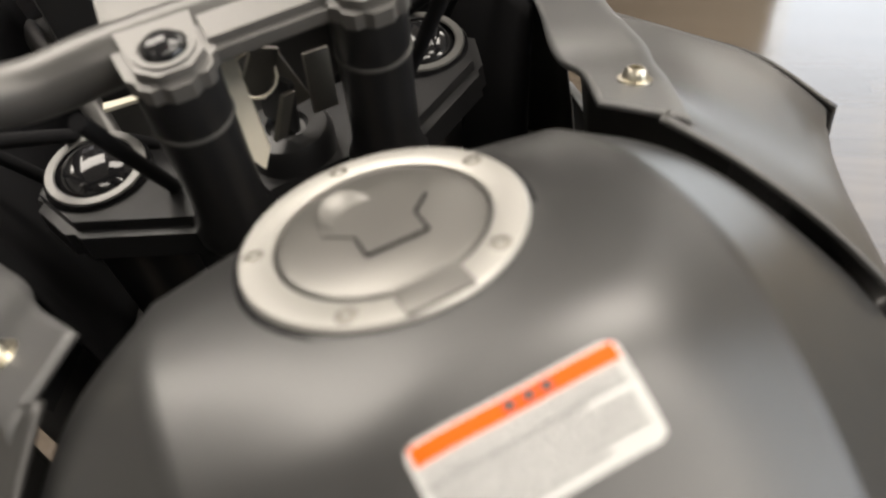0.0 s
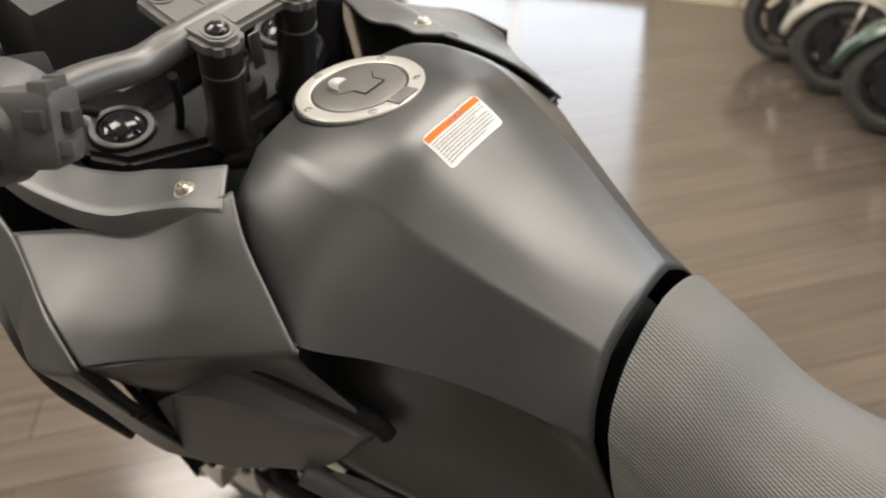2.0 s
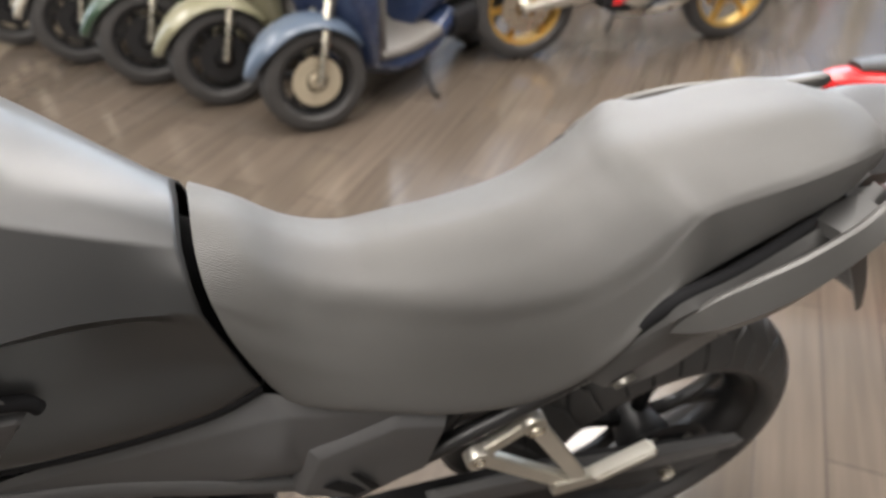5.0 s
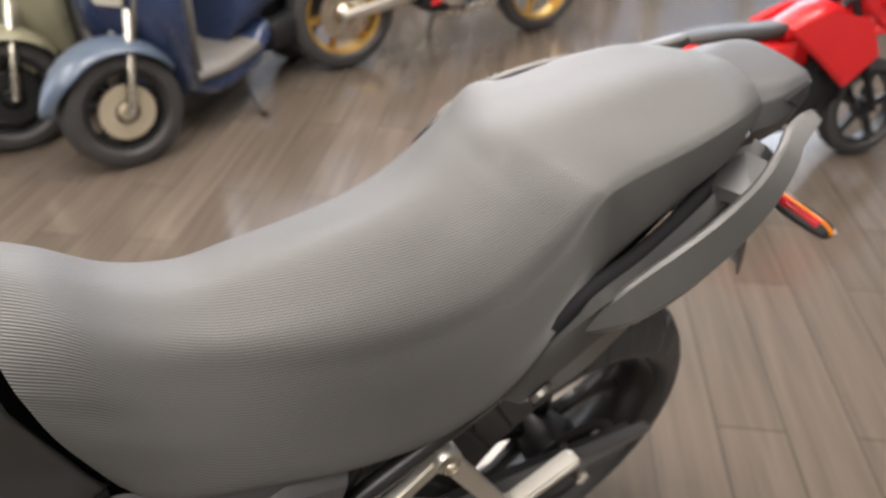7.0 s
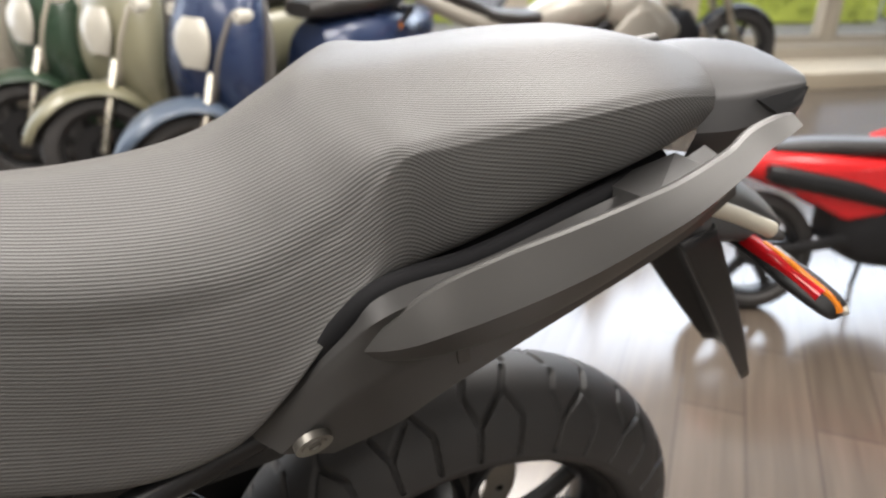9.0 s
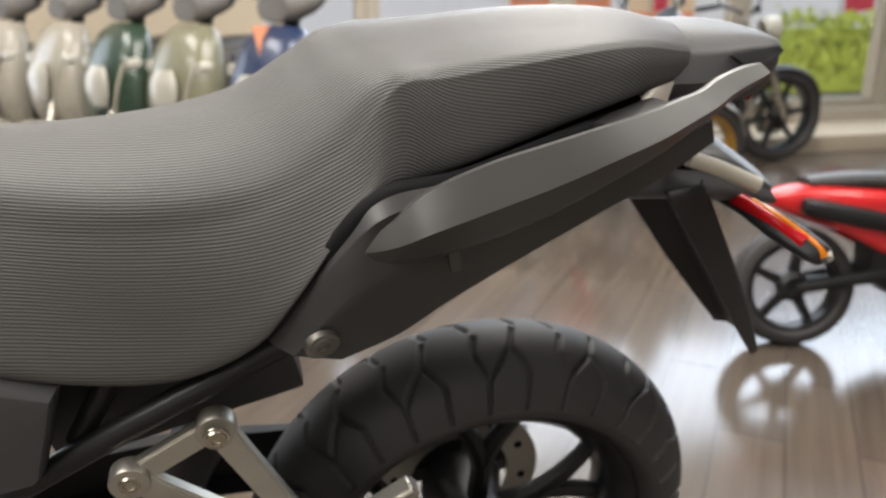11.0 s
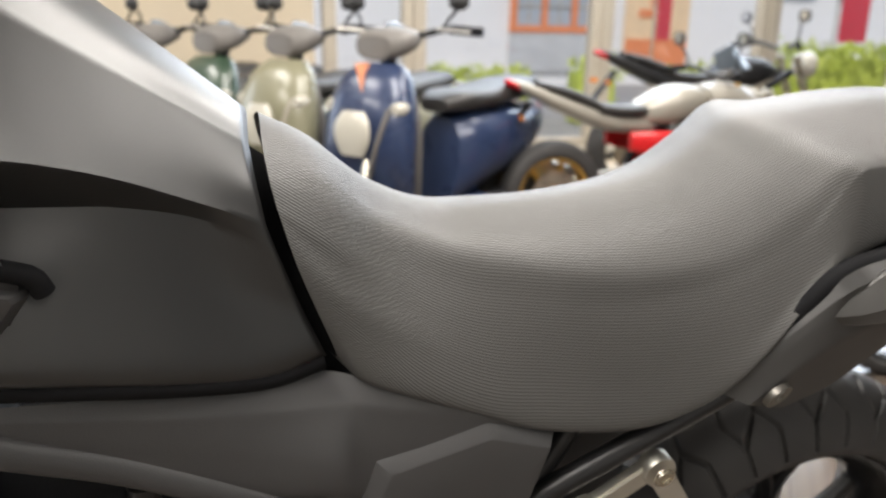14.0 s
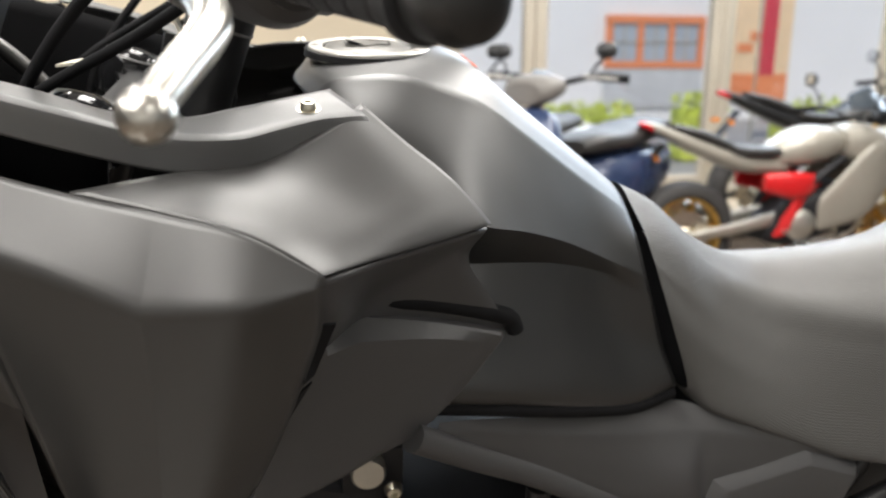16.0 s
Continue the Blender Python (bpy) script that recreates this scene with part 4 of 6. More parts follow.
# ---- fuel cap on the tank
CAP = Vector((-0.003, -0.058, 1.0832))
cap = part("fuel_cap", turned([(0.0405, 0.0005), (0.0409, 0.0036), (0.0418, 0.0042), (0.0528, 0.0040), (0.0538, 0.0030), (0.0540, -0.006), (0.0405, -0.006), (0.0405, 0.0005)], CAP, (0, 0, 1), 96), ring_silver, bike, "brushed aluminium fuel cap ring with five bolts")
part("cap_seal", turned([(0.0540, -0.004), (0.0545, 0.0012), (0.0562, 0.0012), (0.0572, -0.004)], CAP, (0, 0, 1), 96), rubber_gap_black, cap)
part("cap_lid", turned([(0, 0.0062), (0.020, 0.0060), (0.034, 0.0050), (0.0385, 0.0036), (0.0398, 0.0012), (0.0398, -0.004)], CAP, (0, 0, 1), 80), cap_grey, cap, "grey painted cap lid")


def lock_bm():
    ring = [(-0.021, 0.010), (-0.017, 0.021), (0.016, 0.022), (0.021, 0.016), (0.020, 0.003), (0.012, -0.005), (0.0115, -0.018), (-0.012, -0.0175), (-0.0115, -0.005), (-0.021, 0.004)]
    bm = slab([CAP + Vector((x, y, 0.0045)) for x, y in ring], (0, 0, 0.0022))
    bmesh.ops.bevel(bm, geom=[e for e in bm.edges if e.verts[0].co.z > CAP.z + 0.005 and e.verts[1].co.z > CAP.z + 0.005], offset=0.0006, segments=2, affect="EDGES")
    return bm


part("lock_flap", lock_bm(), cap_grey, cap)
# thin black bars paint the dark of the groove round the lock flap
groove = [(0.020, 0.003), (0.012, -0.005), (0.0115, -0.018), (-0.012, -0.0175), (-0.0115, -0.005)]
for a, b in zip(groove, groove[1:]):
    p, q = CAP + Vector((*a, 0.0066)), CAP + Vector((*b, 0.0066))
    side = (q - p).normalized().cross(Vector((0, 0, 1))) * 0.0005
    part("lock_groove", slab([p + side, q + side, q - side, p - side], (0, 0, 0.0004)), rubber_gap_black, cap)
part("thumb_recess", turned([(0, 0.0), (0.007, 0.0006), (0.0095, 0.0016), (0.0105, 0.0016)], CAP + Vector((-0.008, 0.013, 0.0060)), (0.15, -0.3, 1), 28), cap_grey, cap)
part("hinge", block(CAP + Vector((0.0, -0.0455, 0.0035)), (0.024, 0.013, 0.004), (0, 0, 0), 0.001), cap_grey, cap)
for k in range(5):
    a = math.radians(90 + 72 * k)
    p = CAP + Vector((0.0475 * math.cos(a), 0.0475 * math.sin(a), 0.0036))
    part("cap_bolt", turned([(0, -0.0004), (0.0016, -0.0004), (0.0019, 0.0010), (0.0028, 0.0011), (0.0034, 0.0007), (0.0040, 0.0005), (0.0042, -0.001)], p, (0, 0, 1), 24), dull_steel, cap)


# ---- caution label stuck on the tank
def on_tank(x, y, lift):
    hit = tank_tree.ray_cast(Vector((x, y, 1.3)), Vector((0, 0, -1)))
    return hit[0] + hit[1] * (lift if hit[1].z > 0 else -lift)


def patch(x0, x1, y0, y1, lift, nx=2, ny=2, corner=0.0):
    """A sheet laid on the tank's top; corner rounds it off."""
    bm, rows = bmesh.new(), []
    for i in range(ny + 1):
        row = []
        for j in range(nx + 1):
            x, y = x0 + (x1 - x0) * j / nx, y0 + (y1 - y0) * i / ny
            lx, ly = -0.036 + 0.979 * (x + 0.0345), -0.1445 + 0.76 * (y + 0.140)
            if corner:
                ex, ey = min(x - x0, x1 - x), min(y - y0, y1 - y)
                if ey < corner:
                    cut = corner - math.sqrt(max(0.0, corner**2 - (corner - ey) ** 2))
                    x = min(max(x, x0 + cut), x1 - cut)
                    lx = -0.036 + 0.979 * (x + 0.0345)
            row.append(bm.verts.new(on_tank(lx, ly, lift)))
        rows.append(row)
    for a, b in zip(rows, rows[1:]):
        for j in range(nx):
            bm.faces.new((a[j], a[j + 1], b[j + 1], b[j]))
    return bm


label = part("caution_label", patch(-0.0345, 0.0365, -0.1735, -0.1400, 0.0006, 20, 24, 0.004), white_vinyl, bike, "white and orange caution label with fine print")
part("orange_band", patch(-0.0328, 0.0348, -0.1475, -0.1414, 0.0011, 18, 4), orange_vinyl, label)
rng = random.Random(4)
part("warning_sign", joined(patch(-0.0035, 0.0, -0.1462, -0.1425, 0.0015), patch(0.0030, 0.0065, -0.1462, -0.1425, 0.0015), patch(0.009, 0.0125, -0.1462, -0.1425, 0.0015)), ink, label)
for row in range(8):
    y = -0.1498 - 0.0027 * row
    x, words = -0.0315, []
    stop = 0.0328 if row not in (2, 7) else 0.018
    while x < stop:
        w = rng.uniform(0.0010, 0.0022)
        words.append(patch(x, min(x + w, stop), y - 0.0009, y, 0.0012, 1, 1))
        x += w + rng.uniform(0.0004, 0.0009)
    part("print_line", joined(*words), ink, label)
part("print_frame", joined(patch(-0.0328, 0.0348, -0.1545, -0.1543, 0.0012, 18, 1), patch(-0.0328, -0.0326, -0.1545, -0.148, 0.0012, 1, 4), patch(0.0346, 0.0348, -0.1545, -0.148, 0.0012, 1, 4)), ink, label)
both("fairing_bolt", lambda: joined(turned([(0, 0.002), (0.0085, 0.0018), (0.009, 0.0)], (-0.151, 0.0, 1.064), (-0.22, 0, 1), 28), bolt_bm((-0.1515, 0.0, 1.0655), (-0.22, 0, 1), 0.0060, 0.0055)), steel, "zinc plated fairing bolt")

# ---- handlebar and its clamp
bar_pts = [(0.0, 0.073, 1.137), (-0.065, 0.073, 1.137), (-0.105, 0.074, 1.135), (-0.150, 0.062, 1.148), (-0.190, 0.045, 1.158), (-0.235, 0.020, 1.165), (-0.30, -0.010, 1.166), (-0.36, -0.037, 1.165), (-0.385, -0.048, 1.164)]
part("handlebar", joined(tube(bar_pts, 0.0125, 20, 60, True, [0.0145, 0.0112]), flipped(tube(bar_pts, 0.0125, 20, 60, True, [0.0145, 0.0112]))), bar_grey, bike, "grey anodised tapered handlebar")


BOLT_AT, FORE, UPWARD = Vector((-0.045, 0.045, 1.141)), Vector((0, 0.941, 0.338)), Vector((0, -0.338, 0.941))


def clamp_bm():
    plan = [(-0.019, -0.010), (-0.009, -0.020), (0.009, -0.020), (0.019, -0.010), (0.021, 0.020), (0.016, 0.082), (-0.016, 0.082), (-0.021, 0.020)]
    top = slab([BOLT_AT + Vector((x, 0, 0)) + FORE * f for x, f in plan], UPWARD * -0.017)
    bmesh.ops.bevel(top, geom=top.edges[:], offset=0.0045, segments=2, affect="EDGES")
    return top


for s in (0, 1):
    put = (lambda b: flipped(b)) if s else (lambda b: b)
    clamp = part("bar_clamp", put(joined(clamp_bm(), turned([(0, -0.0365), (0.0192, -0.0365), (0.0192, -0.0385), (0, -0.0385)], BOLT_AT, UPWARD, 32))), clamp_grey, bike, "grey cast handlebar clamp")
    part("riser", put(turned([(0, 0), (0.022, 0), (0.0225, 0.008), (0.019, 0.018), (0.0182, 0.03), (0.0182, 0.081), (0.0186, 0.083), (0.0186, 0.106), (0, 0.106)], BOLT_AT - UPWARD * 0.119, UPWARD, 28)), black_metal, clamp)
    for f in (0.0, 0.066):
        part("clamp_bolt", put(turned([(0.0, 0.0062), (0.004, 0.0058), (0.0075, 0.0042), (0.0096, 0.0012), (0.0100, -0.002), (0.0, -0.002)], BOLT_AT + FORE * f, UPWARD, 28)), gloss_black, clamp)
        part("bolt_seat", put(turned([(0.0102, -0.001), (0.0106, 0.0012), (0.0132, 0.0012), (0.0138, -0.001)], BOLT_AT + FORE * f, UPWARD, 28)), clamp_grey, clamp)
bridge = slab([Vector((x, BOLT_AT.y, BOLT_AT.z - 0.002)) + FORE * f for x, f in ((-0.031, -0.004), (0.031, -0.004), (0.031, 0.074), (-0.031, 0.074))], UPWARD * -0.014)
bmesh.ops.bevel(bridge, geom=bridge.edges[:], offset=0.004, segments=2, affect="EDGES")
part("clamp_bridge", bridge, clamp_grey, bike)


def grip_bm():
    """A rubber grip with end collars and slanted grooves round it."""
    a, b = Vector((-0.262, 0.008, 1.166)), Vector((-0.376, -0.044, 1.1645))
    way = (b - a).normalized()
    across = way.cross(Vector((0, 0, 1))).normalized()
    up = across.cross(way)
    n, sides = 110, 40
    bm, rings = bmesh.new(), []
    for k in range(n):
        q = k / (n - 1)
        ring = []
        for m in range(sides):
            ang = 2 * math.pi * m / sides
            turn = (q * 6.5 + (ang if ang < math.pi else 2 * math.pi - ang) / math.pi * 0.9) % 1.0
            r = 0.0215 if q < 0.06 or q > 0.95 else 0.0174 - 0.0014 * max(0.0, 1.0 - abs(turn - 0.5) / 0.10)
            ring.append(bm.verts.new(a.lerp(b, q) + (across * math.cos(ang) + up * math.sin(ang)) * r))
        rings.append(ring)
    for p, q in zip(rings, rings[1:]):
        for m in range(sides):
            bm.faces.new((p[m], p[(m + 1) % sides], q[(m + 1) % sides], q[m]))
    bm.faces.new(rings[0][::-1])
    bm.faces.new(rings[-1])
    bmesh.ops.recalc_face_normals(bm, faces=bm.faces)
    return bm


both("grip", grip_bm, grip_rubber, "black rubber grip", angle=25)


def end_bm():
    d = Vector((-0.91, -0.41, -0.01)).normalized()
    return turned([(0, 0.036), (0.010, 0.036), (0.0155, 0.033), (0.0185, 0.024), (0.0185, 0.006), (0.0165, 0.003), (0.0165, 0.0), (0, 0.0)], Vector((-0.377, -0.0445, 1.1645)), d, 28)


both("bar_end", end_bm, bar_end_black, "black steel bar-end weight")


def switch_bm():
    c = Vector((-0.236, 0.020, 1.168))
    m = Matrix.Translation(c) @ Vector((-0.91, -0.41, 0.0)).to_track_quat("Z", "Y").to_matrix().to_4x4()
    bm = turned([(0, -0.034), (0.026, -0.034), (0.033, -0.026), (0.036, -0.012), (0.0355, 0.014), (0.031, 0.024), (0.022, 0.030), (0, 0.030)], (0, 0, 0), (0, 0, 1), 36)
    for v in bm.verts:
        v.co = m @ v.co
    extra = block((-0.224, -0.008, 1.166), (0.042, 0.040, 0.050), (10, 20, 40), 0.013, 4)
    return joined(bm, extra)


pods = both("switch_pod", switch_bm, panel_plastic, "black plastic switch pod", angle=30)
for pod, side in zip(pods, (0, 1)):
    put = (lambda b: flipped(b)) if side else (lambda b: b)
    for at, size, mat in (((-0.206, -0.014, 1.184), (0.012, 0.010, 0.016), bar_grey), ((-0.216, -0.022, 1.190), (0.016, 0.012, 0.010), bar_grey), ((-0.230, -0.028, 1.178), (0.014, 0.012, 0.012), dark_plastic), ((-0.212, -0.026, 1.168), (0.016, 0.010, 0.012), dark_plastic), ((-0.224, -0.030, 1.156), (0.014, 0.016, 0.010), bar_grey)):
        part("switch", put(block(at, size, (10, 20, 40), 0.002)), mat, pod)


def lever_bm():
    pts = [(-0.205, 0.078, 1.168), (-0.245, 0.072, 1.160), (-0.290, 0.052, 1.152), (-0.345, 0.044, 1.146), (-0.385, 0.054, 1.134), (-0.408, 0.062, 1.125)]
    return joined(tube(pts, 0.009, 14, 24, True, [0.0125, 0.0075]), turned([(0, 0.011), (0.006, 0.0095), (0.0098, 0.005), (0.011, 0), (0.0098, -0.005), (0.006, -0.0095), (0, -0.011)], (-0.411, 0.062, 1.124), (1, 0, 0), 20))


both("lever", lever_bm, silver, "polished aluminium hand lever")
both("lever_perch", lambda: block((-0.215, 0.045, 1.180), (0.045, 0.055, 0.028), (0, 10, 35), 0.007), black_metal)
both("mirror_stem", lambda: joined(tube([(-0.216, 0.052, 1.188), (-0.222, 0.058, 1.235)], 0.0125, 16), tube([(-0.222, 0.058, 1.230), (-0.226, 0.062, 1.275), (-0.245, 0.075, 1.310), (-0.33, 0.12, 1.345)], 0.0075, 14, 24)), black_metal, "black mirror stem")
both("mirror_head", lambda: turned([(0, 0.012), (0.03, 0.010), (0.045, 0.0), (0.045, -0.004), (0, -0.004)], (-0.345, 0.128, 1.355), (0.1, 1, -0.1), 28), black_metal)

# ---- fork, top clamp and ignition lock
yoke_ring = [(-0.145, 0.165), (-0.130, 0.125), (-0.06, 0.085), (0.06, 0.085), (0.130, 0.125), (0.145, 0.165), (0.125, 0.200), (0.06, 0.165), (-0.06, 0.165), (-0.125, 0.200)]
yoke = slab([(x, y, 1.022 + (y - 0.14) * 0.2) for x, y in yoke_ring], (0, 0, 0.026))
bmesh.ops.bevel(yoke, geom=yoke.edges[:], offset=0.006, segments=2, affect="EDGES")
part("top_yoke", yoke, black_metal, bike, "dark grey cast top yoke")


def fork_cap_bm():
    return turned([(0, 0.016), (0.010, 0.0150), (0.017, 0.0115), (0.0215, 0.006), (0.0225, 0.004), (0.0235, 0.008), (0.0285, 0.008), (0.031, 0.004), (0.031, -0.03), (0, -0.03)], (-0.104, 0.160, 1.051), (0, -0.35, 1), 36)


for ob, side in zip(both("fork_cap", fork_cap_bm, gloss_black, "glossy black domed fork cap"), (0, 1)):
    bm = turned([(0.0228, 0.0084), (0.0236, 0.0092), (0.0280, 0.0092), (0.0288, 0.0080)], (-0.104, 0.160, 1.051), (0, -0.35, 1), 40)
    part("cap_ring", flipped(bm) if side else bm, bar_grey, ob)
both("fork_leg", lambda: joined(tube([(-0.104, 0.165, 1.04), (-0.104, 0.29, 0.72)], 0.0265, 24), tube([(-0.104, 0.29, 0.72), (-0.104, 0.46, 0.31)], 0.030, 24)), black_metal)
lock = part("ignition_lock", turned([(0, 0.006), (0.010, 0.006), (0.012, 0.010), (0.022, 0.009), (0.025, 0.004), (0.025, -0.03), (0, -0.03)], (0, 0.112, 1.052), (0, -0.3, 1), 32), black_metal, bike)
part("key", joined(block((0.0, 0.106, 1.078), (0.004, 0.026, 0.032), (15, 0, 25), 0.0015), block((0.0, 0.110, 1.060), (0.003, 0.008, 0.02), (15, 0, 25))), dark_plastic, lock)
part("key_tag", slab([(-0.022, 0.079, 1.056), (-0.029, 0.084, 1.066), (-0.025, 0.101, 1.110), (-0.014, 0.100, 1.109), (-0.016, 0.082, 1.064)], (0.001, 0.003, 0)), cream_tag, lock, "cream plastic tag hanging from the key")
for a, b, c in (((-0.006, 0.098, 1.098), (0.016, 0.003, 0.030), (20, 25, 15)), ((0.006, 0.100, 1.090), (0.012, 0.003, 0.034), (10, -15, -20)), ((-0.002, 0.092, 1.074), (0.010, 0.003, 0.028), (25, 10, 40)), ((0.024, 0.100, 1.082), (0.015, 0.003, 0.034), (5, 5, 10))):
    part("key", block(a, b, c, 0.001), dull_steel, lock, "flat steel key on the ring")
part("key_ring", tube([Vector((-0.008, 0.098, 1.098)) + Vector((0.011 * math.cos(k * math.pi / 8), 0.004 * math.sin(k * math.pi / 8), 0.011 * math.sin(k * math.pi / 8))) for k in range(17)], 0.0011, 8), steel, lock)
part("warning_tag", slab([(-0.086, 0.163, 1.084), (-0.054, 0.163, 1.082), (-0.055, 0.176, 1.080), (-0.086, 0.180, 1.082)], (0, 0, 0.002)), cream_tag, bike, "cream plastic tag behind the fork cap")
for k, (a, b, c, d) in enumerate((((-0.22, 0.03, 1.17), (-0.16, 0.10, 1.12), (-0.10, 0.20, 1.06), (-0.05, 0.26, 1.00)), ((-0.23, 0.04, 1.18), (-0.19, 0.12, 1.15), (-0.14, 0.20, 1.05), (-0.10, 0.22, 0.95)), ((-0.09, 0.06, 1.12), (-0.075, 0.10, 1.07), (-0.06, 0.16, 1.01), (-0.05, 0.22, 0.95)))):
    both("cable", lambda: tube([a, b, c, d], 0.0042, 10, 24), rubber_gap_black)
part("instrument_housing", block((0, 0.30, 1.115), (0.20, 0.08, 0.12), (25, 0, 0), 0.012), dark_plastic, bike, "black instrument housing behind the handlebar")
both("cockpit_trim", lambda: loft([[(-0.17, 0.13, 1.066), (-0.17, 0.25, 1.10), (-0.12, 0.34, 1.13)], [(-0.16, 0.14, 0.99), (-0.15, 0.25, 1.0), (-0.10, 0.33, 1.02)], [(-0.15, 0.15, 0.90), (-0.14, 0.25, 0.9), (-0.09, 0.32, 0.92)]], 14, 14, by_key=True), rubber_gap_black, thick=0.004)
both("headlight_stay", lambda: tube([(-0.09, 0.20, 0.98), (-0.10, 0.27, 1.06), (-0.12, 0.34, 1.10)], 0.008, 12, 12), bar_grey)
screen = loft([[(0, 0.46, 1.08), (0, 0.42, 1.22), (0, 0.35, 1.38)], [(-0.10, 0.43, 1.08), (-0.11, 0.39, 1.22), (-0.09, 0.335, 1.37)], [(-0.17, 0.36, 1.08), (-0.17, 0.33, 1.20), (-0.13, 0.30, 1.32)]], 16, 14, mirror=True, by_key=True)
smoke = material("smoked_screen", (0.10, 0.10, 0.11), 0.08, 0.0, 0.03, 0.0, 300, 10)
smoke.node_tree.nodes["Principled BSDF"].inputs["Transmission Weight"].default_value = 0.85
part("windscreen", screen, smoke, bike, "smoked windscreen", thick=0.003)

# ---- front wheel, mudguard and the engine between
FRONT = Vector((0, 0.480, 0.312))
front = part("front_wheel", rim_bm(FRONT, 0.245, 0.075), black_metal, bike, "black cast front wheel")
part("tyre", tyre_bm(FRONT, 0.325, 0.112, 22, 200, 28), tyre_rubber, front, tyre_label, angle=28)
for k in range(5):
    part("spoke", spoke_bm(FRONT, 0.035, 0.215, math.radians(72 * k + 5), 0.24, 0.012), black_metal, front)
for s in (-1, 1):
    part("brake_disc", disc_bm(FRONT, 0.148, 0.066 * s, 0), cast_alu, front)
fender = loft([[(-0.062, 0.20, 0.52), (-0.066, 0.32, 0.64), (-0.066, 0.46, 0.675), (-0.060, 0.64, 0.63)], [(-0.05, 0.19, 0.545), (-0.052, 0.315, 0.668), (-0.052, 0.46, 0.705), (-0.045, 0.65, 0.655)], [(0, 0.185, 0.555), (0, 0.31, 0.680), (0, 0.46, 0.718), (0, 0.66, 0.665)]], 24, 14, mirror=True, by_key=True)
part("front_mudguard", fender, shroud_black, bike, thick=0.003)
# added dark block that covers the floor showing between fairing and wheel
part("radiator", block((0, 0.335, 0.74), (0.36, 0.045, 0.44), (-16, 0, 0), 0.008), cast_black, bike, "black block added to darken the gap behind the front wheel")
both("side_reflector", lambda: turned([(0, 0.006), (0.017, 0.005), (0.020, 0.0), (0.020, -0.006), (0, -0.006)], (-0.136, 0.500, 0.412), (-1, 0, 0), 28), amber, "round amber side reflector")
both("fork_caliper", lambda: block((-0.105, 0.395, 0.36), (0.05, 0.06, 0.10), (25, 0, 0), 0.012), cast_alu)
engine = part("engine", block((0, 0.06, 0.60), (0.24, 0.24, 0.22), (18, 0, 0), 0.02), cast_black, bike, "black cast engine with bright bolts")
part("crankcase", block((0, 0.02, 0.43), (0.30, 0.36, 0.22), (0, 0, 0), 0.04), cast_black, engine)
part("gearbox_case", block((0, -0.20, 0.48), (0.26, 0.30, 0.20), (0, 0, 0), 0.03), cast_black, engine)
for z in range(2):
    part("cooling_fin", block((0, 0.085 - 0.008 * z, 0.53 + 0.026 * z), (0.256, 0.235, 0.007), (18, 0, 0), 0.002), cast_black, engine)
for s in (-1, 1):
    part("clutch_cover", turned([(0, 0.03), (0.06, 0.028), (0.075, 0.018), (0.085, 0.0), (0, 0)], (0.15 * s, 0.03, 0.43), (s, 0, 0), 40), cast_black, engine)
    part("oil_filler_cap", turned([(0, 0.006), (0.0145, 0.0055), (0.0165, 0.003), (0.017, -0.01), (0, -0.01)], (0.128 * s, -0.044, 0.718), (s, 0, 0.1), 28), cast_alu, engine, "round polished plug")
    part("side_casting", joined(block((0.13 * s, 0.115, 0.475), (0.05, 0.10, 0.085), (10, 0, 0), 0.012), block((0.13 * s, 0.08, 0.42), (0.045, 0.06, 0.05), (0, 0, 0), 0.01)), cast_alu, engine, "bare aluminium casting")
    part("cylinder_head_plug", joined(turned([(0, 0.012), (0.020, 0.010), (0.028, 0.003), (0.030, -0.02), (0, -0.02)], (0.132 * s, 0.040, 0.632), (s, 0, 0.35), 20), block((0.125 * s, 0.012, 0.640), (0.03, 0.05, 0.045), (20, 0, 10), 0.01)), cream_cast, engine, "pale rough casting on the cylinder")
    part("coolant_hose", tube([(0.128 * s, 0.14, 0.56), (0.150 * s, 0.09, 0.60), (0.150 * s, 0.06, 0.60), (0.140 * s, 0.02, 0.57)], 0.010, 12, 16), rubber_gap_black, engine)
    part("frame_post", tube([(0.150 * s, -0.205, 0.700), (0.148 * s, -0.205, 0.60), (0.140 * s, -0.19, 0.50)], 0.012, 12, 8), black_metal, engine)
    part("oil_line", tube([(0.140 * s, -0.06, 0.69), (0.146 * s, -0.09, 0.650), (0.146 * s, -0.13, 0.635), (0.140 * s, -0.17, 0.64)], 0.0075, 12, 16), black_metal, engine)
    part("bolt_boss", block((0.098 * s, -0.050, 0.700), (0.04, 0.06, 0.07), (0, 0, 0), 0.01), cast_black, engine)
    for y, z, x in ((-0.067, 0.701, 0.134), (-0.063, 0.662, 0.127), (-0.132, 0.661, 0.136), (-0.10, 0.64, 0.132), (0.146, 0.58, 0.132), (0.02, 0.66, 0.13), (-0.02, 0.60, 0.13), (-0.19, 0.63, 0.135), (-0.24, 0.60, 0.135), (-0.30, 0.565, 0.135), (-0.070, 0.686, 0.116), (-0.090, 0.675, 0.150), (-0.129, 0.662, 0.150), (-0.101, 0.581, 0.150), (-0.146, 0.578, 0.150), (-0.222, 0.606, 0.150), (0.10, 0.66, 0.13), (0.16, 0.62, 0.13), (0.17, 0.55, 0.13)):
        part("engine_bolt", bolt_bm((x * s, y, z), (s, 0, 0), 0.0085, 0.008), steel, engine)
